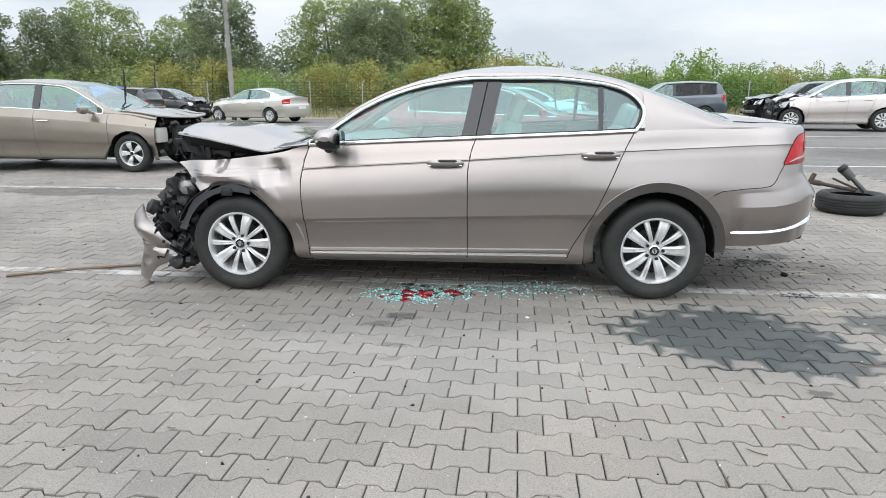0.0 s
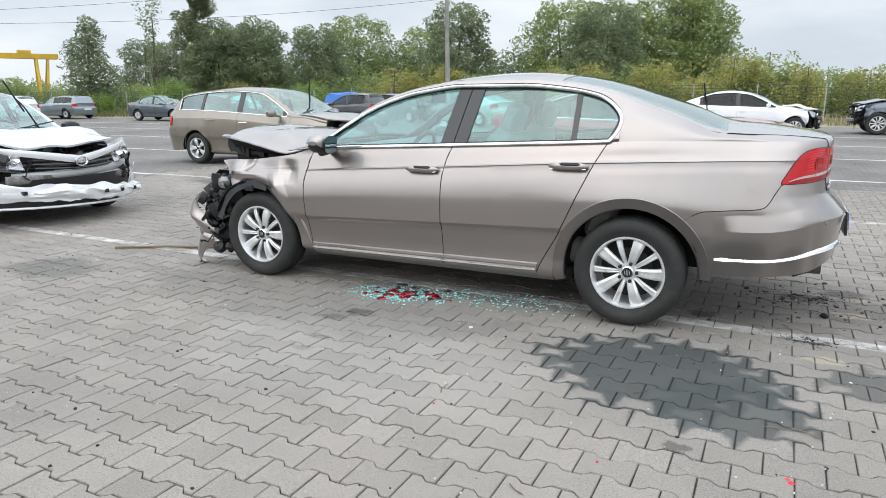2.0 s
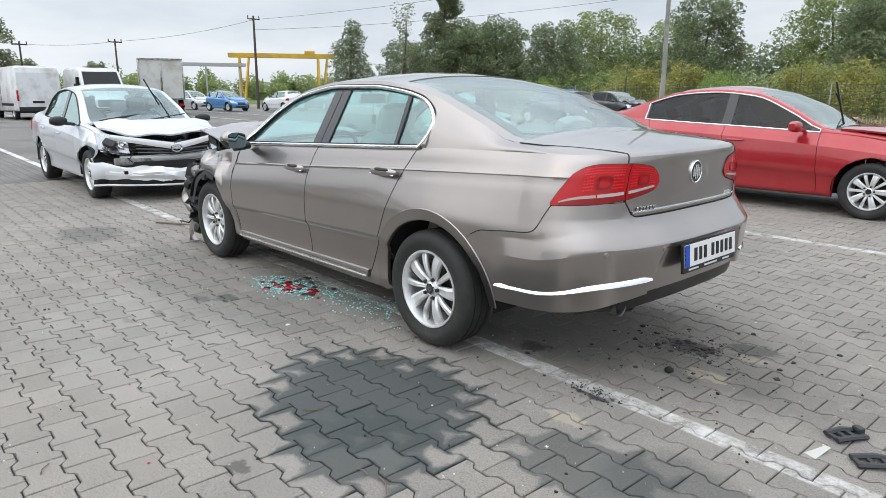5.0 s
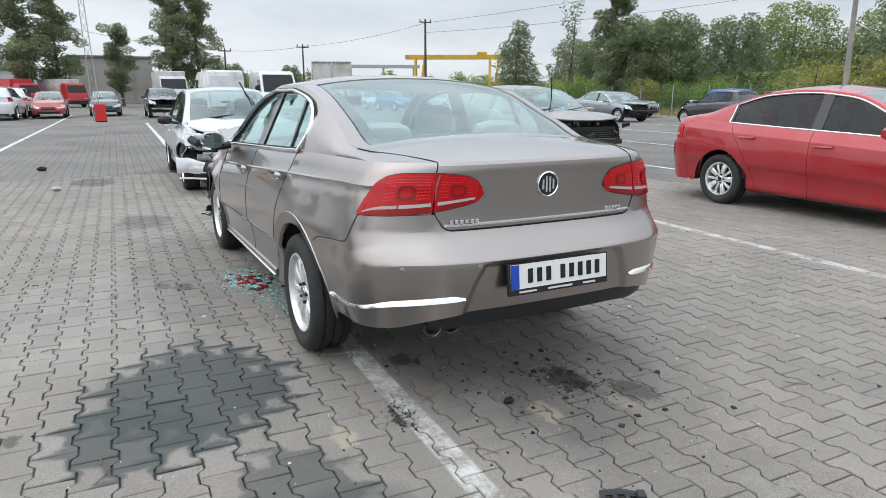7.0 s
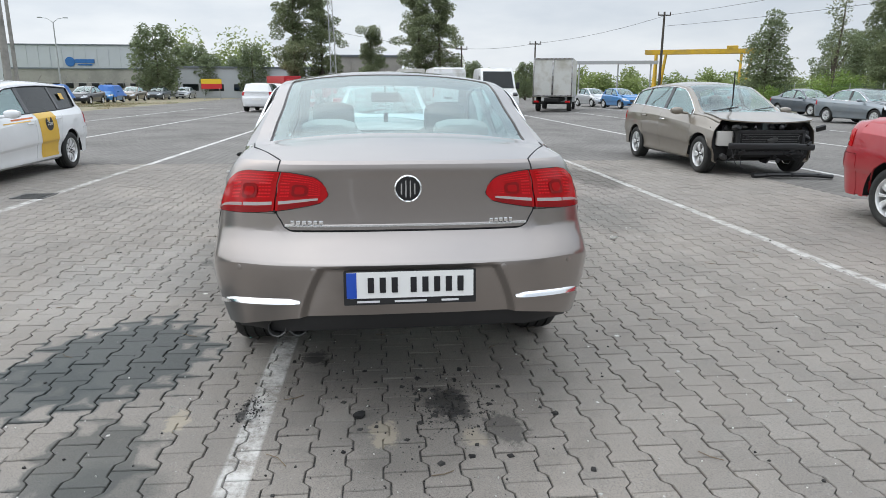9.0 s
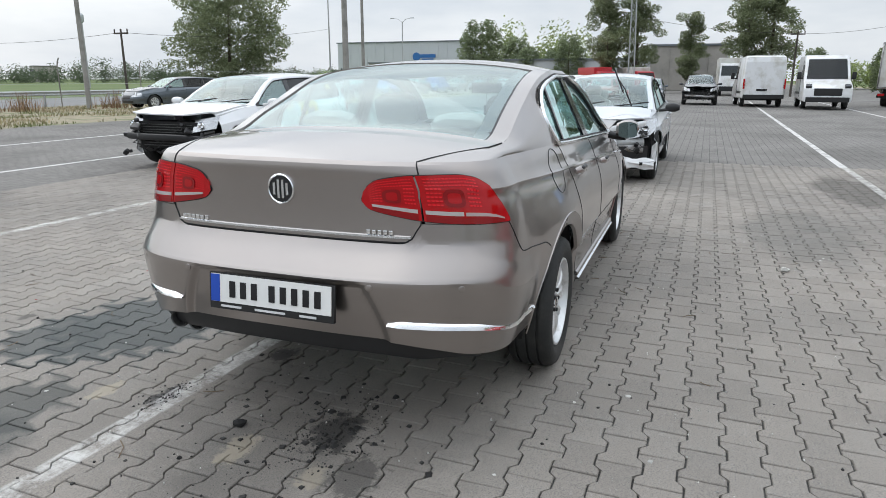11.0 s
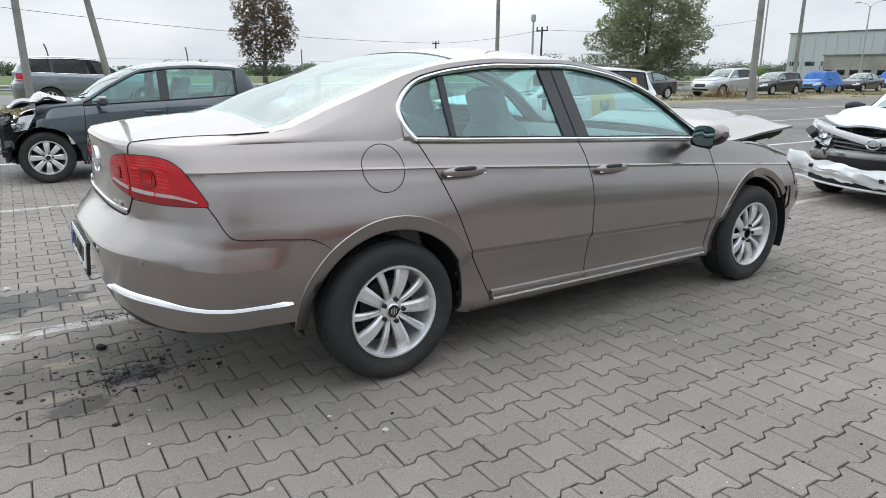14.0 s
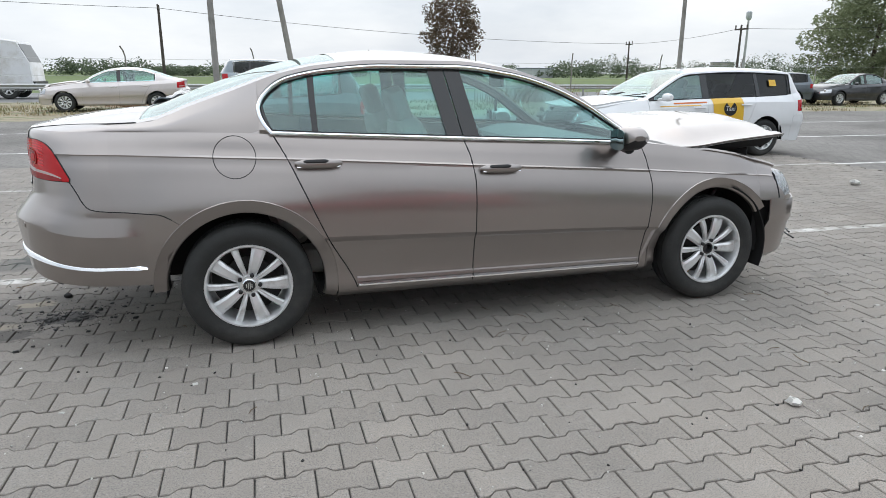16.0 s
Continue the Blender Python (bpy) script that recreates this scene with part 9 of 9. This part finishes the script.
def fallen_beam():
    t = thing("fallen_beam", "black plastic bumper carrier lying on the paving", "car part", pose(-6.15, 6.6, 0, 0, 0, 80))
    part("beam", Build().tube([(-0.62, 0.0, 0.035), (-0.3, 0.06, 0.05), (0.3, 0.06, 0.05), (0.62, 0.0, 0.035)], 0.035, 8, flat=1.6), M_BLACK, t)
    for x in (-0.4, 0.0, 0.4):
        part("rib", Build().box((x, 0.05, 0.05), (0.03, 0.12, 0.06)), M_BLACK, t)


M_TAXI = shade("yellow_film", (0.70, 0.42, 0.03), rough=0.4, coat=0.4, spread=0.05, scale=4)
M_ORANGE = shade("orange_stripe_film", (0.62, 0.16, 0.03), rough=0.4)
taxi_film(taxi)
bronze_nose(bronze)
fallen_beam()


# ---- loose things on the paving ----
def flat_tyre():
    t = thing("car_tyre", "worn black car tyre lying flat on the paving", "tyre", pose(2.86, 2.56, 0, 0, 0, 20))
    r, rim = 0.345, 0.215
    prof = [(rim, 0.03), (rim + 0.02, 0.012), (rim + 0.06, 0.0), (r - 0.04, 0.004), (r - 0.012, 0.03), (r, 0.05)]
    for g_ in (0.07, 0.10, 0.13, 0.16):
        prof += [(r, g_ - 0.012), (r - 0.008, g_ - 0.008), (r - 0.008, g_ - 0.003), (r, g_)]
    prof += [(r, 0.17), (r - 0.012, 0.19), (r - 0.04, 0.212), (rim + 0.06, 0.216), (rim + 0.02, 0.204), (rim, 0.186), (rim + 0.03, 0.16), (rim + 0.04, 0.11), (rim + 0.03, 0.05), (rim, 0.03)]
    part("tread", Build().lathe(prof, 56, "z"), M_TYRE, t, sharp=45)
    part("inside", Build().lathe([(rim + 0.05, 0.02), (0.0, 0.012)], 40, "z"), M_DARK, t)


def axle_shaft():
    t = thing("drive_shaft", "rusty drive shaft lying across a loose tyre", "car part", pose(2.86, 2.56, 0, 0, 0, 0))
    a, b = Vector((-0.46, 0.02, 0.33)), Vector((0.02, -0.02, 0.235))
    part("shaft", Build().tube([a, a.lerp(b, 0.25), a.lerp(b, 0.3), b], [0.03, 0.03, 0.020, 0.020], 10), M_RUST, t)
    part("bracket", Build().box((-0.43, 0.02, 0.36), (0.03, 0.06, 0.12), Matrix.Rotation(0.4, 4, "Y")), M_RUST, t)
    c, e = Vector((0.10, -0.06, 0.23)), Vector((-0.10, 0.02, 0.45))
    part("strut", Build().tube([c, c.lerp(e, 0.6), c.lerp(e, 0.62), e], [0.026, 0.024, 0.045, 0.05], 12), M_ENGINE, t)
    part("joint_boot", Build().tube([e + (e - c) * 0.0, e + (e - c) * 0.10, e + (e - c) * 0.2], [0.05, 0.058, 0.04], 12), M_BLACK, t, "black rubber joint boot")
    part("link", Build().tube([(-0.20, 0.05, 0.36), (-0.08, 0.0, 0.30), (0.04, -0.04, 0.25)], 0.012, 8), M_RUST, t)


M_RUST = shade("rusty_steel", (0.07, 0.062, 0.056), rough=0.75, metal=0.3, spread=0.3, scale=25, second=(0.11, 0.075, 0.05), second_scale=9)
flat_tyre()
axle_shaft()

M_GLASSBIT = shade("teal_glass_crumbs", (0.26, 0.60, 0.58), rough=0.15, coat=0.6, island=0.5)
M_REDBIT = shade("red_lens_shards", (0.50, 0.012, 0.02), rough=0.2, coat=0.5, island=0.4)
M_REDDEEP = shade("dark_red_lens_shards", (0.26, 0.008, 0.014), rough=0.2, coat=0.5, island=0.4)
M_DARKBIT = shade("dark_crumbs", (0.022, 0.021, 0.020), rough=0.7, island=0.5)
M_TWIG = shade("dry_twig", (0.16, 0.12, 0.08), rough=0.9, island=0.3)
rb = random.Random(77)


def crumbs(name, label, mat, n, place, size, thin=0.5):
    """Loose angular bits lying on the paving."""
    v, f = [], []
    for _ in range(n):
        x, y = place(rb)
        s = size * rb.uniform(0.4, 1.3)
        a = rb.uniform(0, 6.28)
        k = len(v)
        pts = [(s * math.cos(a + q) * rb.uniform(0.6, 1.0), s * math.sin(a + q) * rb.uniform(0.6, 1.0)) for q in (0, 1.7, 3.0, 4.6)]
        v += [(x + px, y + py, -0.0015) for px, py in pts] + [(x + px * 0.7, y + py * 0.7, s * thin * rb.uniform(0.5, 1.1)) for px, py in pts]
        f += [(k + i, k + (i + 1) % 4, k + 4 + (i + 1) % 4, k + 4 + i) for i in range(4)] + [(k + 4, k + 5, k + 6, k + 7)]
    me = bpy.data.meshes.new(name)
    me.from_pydata(v, [], f)
    me.materials.append(mat)
    return tagged(new(name, me), label, "debris", kind="stuff")


def cloud(cx, cy, sx, sy):
    return lambda r: (r.gauss(cx, sx), r.gauss(cy, sy))


crumbs("broken_glass", "teal crumbs of broken car glass on the paving", M_GLASSBIT, 1250, lambda r: cloud(-1.52, -0.86, 0.15, 0.085)(r) if r.random() < 0.65 else cloud(-0.85, -0.70, 0.30, 0.10)(r), 0.0085)
crumbs("red_shards", "red lamp shards on the paving", M_REDDEEP, 30, cloud(-1.50, -0.88, 0.11, 0.05), 0.040, 0.2)
crumbs("black_shards", "black plastic shards among broken glass", M_DARKBIT, 34, cloud(-1.50, -0.80, 0.12, 0.07), 0.030, 0.25)
crumbs("red_chips", "small red chips on the paving", M_REDBIT, 8, lambda r: r.choice(((0.77, -2.25), (0.83, -2.25), (0.84, -2.27), (-1.38, -0.95), (0.20, -2.42))) if r.random() < 0.8 else (r.uniform(-1.6, 1.0), r.uniform(-2.4, -1.0)), 0.016, 0.2)
crumbs("dark_crumbs", "dark crumbs round the burnt patch", M_DARKBIT, 700, lambda r: cloud(1.0, 0.16, 0.13, 0.10)(r) if r.random() < 0.6 else (cloud(0.96, -0.69, 0.09, 0.04)(r) if r.random() < 0.4 else cloud(1.1, 0.0, 0.35, 0.3)(r)), 0.0052)
crumbs("burnt_flakes", "black burnt plastic flakes on the paving", M_DARKBIT, 75, lambda r: cloud(1.0, 0.17, 0.14, 0.09)(r) if r.random() < 0.6 else cloud(1.05, -0.1, 0.35, 0.35)(r), 0.019, 0.35)
crumbs("grit", "pale grit scattered over the paving", M_PALEBIT, 1500, lambda r: (r.uniform(-5.0, 3.6), r.uniform(-3.2, 3.8)), 0.0055, 0.8)
crumbs("dark_grit", "dark chips scattered over the paving", M_DARKBIT, 420, lambda r: (r.uniform(-6.5, 3.6), r.uniform(-3.4, 4.0)), 0.009, 0.6)
crumbs("white_chips", "white plastic chips on the paving", M_PALEBIT, 40, lambda r: (r.uniform(-5.0, 2.5), r.uniform(-2.8, 3.0)), 0.02, 0.15)
tw = Build()
for _ in range(60):
    x, y, a, q = rb.uniform(-3.5, 3.2), rb.uniform(-3.0, 3.6), rb.uniform(0, 6.28), rb.uniform(0.02, 0.07)
    tw.tube([(x, y, 0.004), (x + q * math.cos(a), y + q * math.sin(a), 0.005), (x + 1.8 * q * math.cos(a + 0.2), y + 1.8 * q * math.sin(a + 0.2), 0.004)], 0.0022, 4)
tagged(tw.make("twigs", M_TWIG), "dry twigs and stalks on the paving", "debris", kind="stuff")


def chunk(name, label, category, x, y, size, mat, seed, squash=0.6):
    r = random.Random(seed)
    rows = []
    for i in range(6):
        t = math.pi * i / 5
        rows.append([(size * math.sin(t) * math.cos(a) * r.uniform(0.7, 1.2), size * math.sin(t) * math.sin(a) * r.uniform(0.7, 1.2), squash * size * (1 - math.cos(t)) * r.uniform(0.85, 1.1)) for a in span(0, 2 * math.pi, 9)[:-1]])
    ob = Build().grid(rows, closed=True).make(name, mat, sharp=25)
    ob.matrix_world = pose(x, y, -0.003, 0, 0, seed * 40)
    return tagged(ob, label, category)


chunk("burnt_lump", "black burnt lump on the paving", "debris", 1.07, -0.22, 0.026, M_DARK, 3)
chunk("burnt_lump", "small black lump beside a burnt patch", "debris", 1.35, -0.28, 0.010, M_DARK, 4)
chunk("stone", "pale stone chip on the paving", "stone", 1.44, -1.55, 0.022, M_PALEBIT, 5)
chunk("crumpled_paper", "crumpled white paper on the paving", "litter", -7.45, -2.35, 0.07, M_PALEBIT, 6, 0.5)
chunk("crumpled_paper", "white scrap of paper on the paving", "litter", -2.18, 2.13, 0.035, M_PALEBIT, 7, 0.5)
chunk("plastic_scrap", "dark scrap of plastic on the paving", "litter", -10.4, -2.7, 0.10, M_DARK, 8, 0.4)


def plastic_bracket(label, x, y, yaw, size):
    t = thing("plastic_bracket", label, "car part", pose(x, y, 0, 0, 0, yaw))
    b = Build()
    for s in (-1, 1):
        b.tube([(-size, s * 0.03, 0.012), (0, s * 0.036, 0.018), (size, s * 0.03, 0.010)], 0.010, 6, flat=1.4)
    for q in (-0.9, -0.3, 0.3, 0.9):
        b.box((q * size, 0, 0.012), (0.016, 0.07, 0.010))
    part("bracket_bar", b, M_BRACKET, t)
    part("clip", Build().box((size * 0.95, 0.01, 0.022), (0.03, 0.04, 0.024)), M_BRACKET, t)


M_BRACKET = shade("grey_black_plastic", (0.030, 0.033, 0.036), rough=0.5, spread=0.2, scale=30)
plastic_bracket("broken black plastic bracket on the paving", 1.88, -0.28, 60, 0.07)
plastic_bracket("long broken black plastic bracket on the paving", 2.03, -0.42, 40, 0.085)
sh = Build().grid([[(x, y * (1 - 0.4 * x / 0.05), 0.006 + 0.01 * math.sin(20 * x)) for x in span(-0.05, 0.05, 4)] for y in span(-0.018, 0.018, 2)])
o = sh.make("plastic_shard", M_PALEBIT, solid=0.004)
o.matrix_world = pose(1.85, -0.49, 0.002, 0, 0, 70)
tagged(o, "pale plastic shard on the paving", "litter")
rod = Build().tube([(-0.45, 0.0, 0.012), (0.0, 0.02, 0.016), (0.45, 0.0, 0.012)], 0.010, 8)
o = rod.make("rod", M_TWIG)
o.matrix_world = pose(-4.1, -0.52, 0, 0, 0, 25)
tagged(o, "thin bent rod lying on the paving", "debris")


def drain_grate():
    t = thing("drain_grate", "dark iron drain grate set in the paving", "drain", pose(-5.3, -4.4, 0.001))
    for s in (-1, 1):
        part("frame", Build().box((s * 0.19, 0, 0.002), (0.03, 0.41, 0.010)), M_ENGINE, t)
        part("frame", Build().box((0, s * 0.19, 0.002), (0.35, 0.03, 0.010)), M_ENGINE, t)
    # thin dark plate in place of the shaded pit below the bars
    part("pit", Build().box((0, 0, -0.001), (0.35, 0.35, 0.004)), M_DARK, t)
    for k in range(7):
        part("bar", Build().box((-0.135 + 0.045 * k, 0, 0.003), (0.018, 0.35, 0.008)), M_ENGINE, t)


drain_grate()


# ---- paving stones ----


def stone_mesh(dz, tilt, gap=0.0054, wide=0.0066):
    """A bone-shaped interlocking stone with a bevelled edge and slightly worn outline, centred on its bay."""
    hx = PITCH_X / 2 - gap / 2
    hy = PITCH_Y / 2 - wide / 2
    w = lambda: prng.uniform(-0.0010, 0.0010)
    prof = [(-hx, AMP), (-0.0640, AMP), (-0.0380, -AMP), (0.0380, -AMP), (0.0640, AMP), (hx, AMP)]
    ring = [(x + w(), -(hy + o) + w()) for x, o in prof] + [(x + w(), hy + o + w()) for x, o in reversed(prof)]
    v, f = [], []
    for z, k in ((-0.02, 0.0), (-0.0035, 0.0), (0.0, 0.0030)):
        for x, y in ring:
            px, py = x - math.copysign(k, x), y - math.copysign(k, y)
            v.append((px * math.cos(TURN) - py * math.sin(TURN), px * math.sin(TURN) + py * math.cos(TURN), z + (dz + tilt[0] * x + tilt[1] * y if z > -0.01 else 0)))
    n = 12
    for i in range(2):
        for j in range(n):
            f.append((i * n + j, i * n + (j + 1) % n, i * n + n + (j + 1) % n, i * n + n + j))
    top = [2 * n + j for j in range(n)]
    for j in range(5):
        f.append((top[j], top[j + 1], top[10 - j], top[11 - j]))
    return v, f


prng = random.Random(5)
kinds = [stone_mesh(prng.uniform(-0.0022, 0.0010), (prng.uniform(-0.012, 0.012), prng.uniform(-0.012, 0.012))) for _ in range(24)]
meshes = []
for v, f in kinds:
    me = bpy.data.meshes.new("paving_stone")
    me.from_pydata(v, [], f)
    me.materials.append(M_STONE)
    meshes.append(me)
rest_v, rest_f, rest_c = [], [], []
count = 0
for i in range(-60, 60):
    for k in range(-70, 50):
        xl, yl = 0.0842 + PITCH_X * (k + 0.5 + 0.5 * (i % 2)), -0.0140 + PITCH_Y * i
        xc, yc = xl * math.cos(TURN) - yl * math.sin(TURN), xl * math.sin(TURN) + yl * math.cos(TURN)
        if not (PX0 < xc < PX1 and PY0 < yc < PY1):
            continue
        pick = prng.randrange(24)
        if count < 300 and 1.25 < xc < 3.2 and -2.55 < yc < 1.6 and (xc - 0.9) ** 2 + (yc + 0.6) ** 2 < 3.4:
            ob = new("paving_stone", meshes[pick])
            ob.location = (xc, yc, 0)
            ob.parent = lot
            count += 1
        else:
            v, f = kinds[pick]
            nn = len(rest_v)
            rest_c += [(xc, yc, 0.0)] * len(v)
            rest_v += [(x + xc, y + yc, z) for x, y, z in v]
            rest_f += [tuple(a + nn for a in q) for q in f]
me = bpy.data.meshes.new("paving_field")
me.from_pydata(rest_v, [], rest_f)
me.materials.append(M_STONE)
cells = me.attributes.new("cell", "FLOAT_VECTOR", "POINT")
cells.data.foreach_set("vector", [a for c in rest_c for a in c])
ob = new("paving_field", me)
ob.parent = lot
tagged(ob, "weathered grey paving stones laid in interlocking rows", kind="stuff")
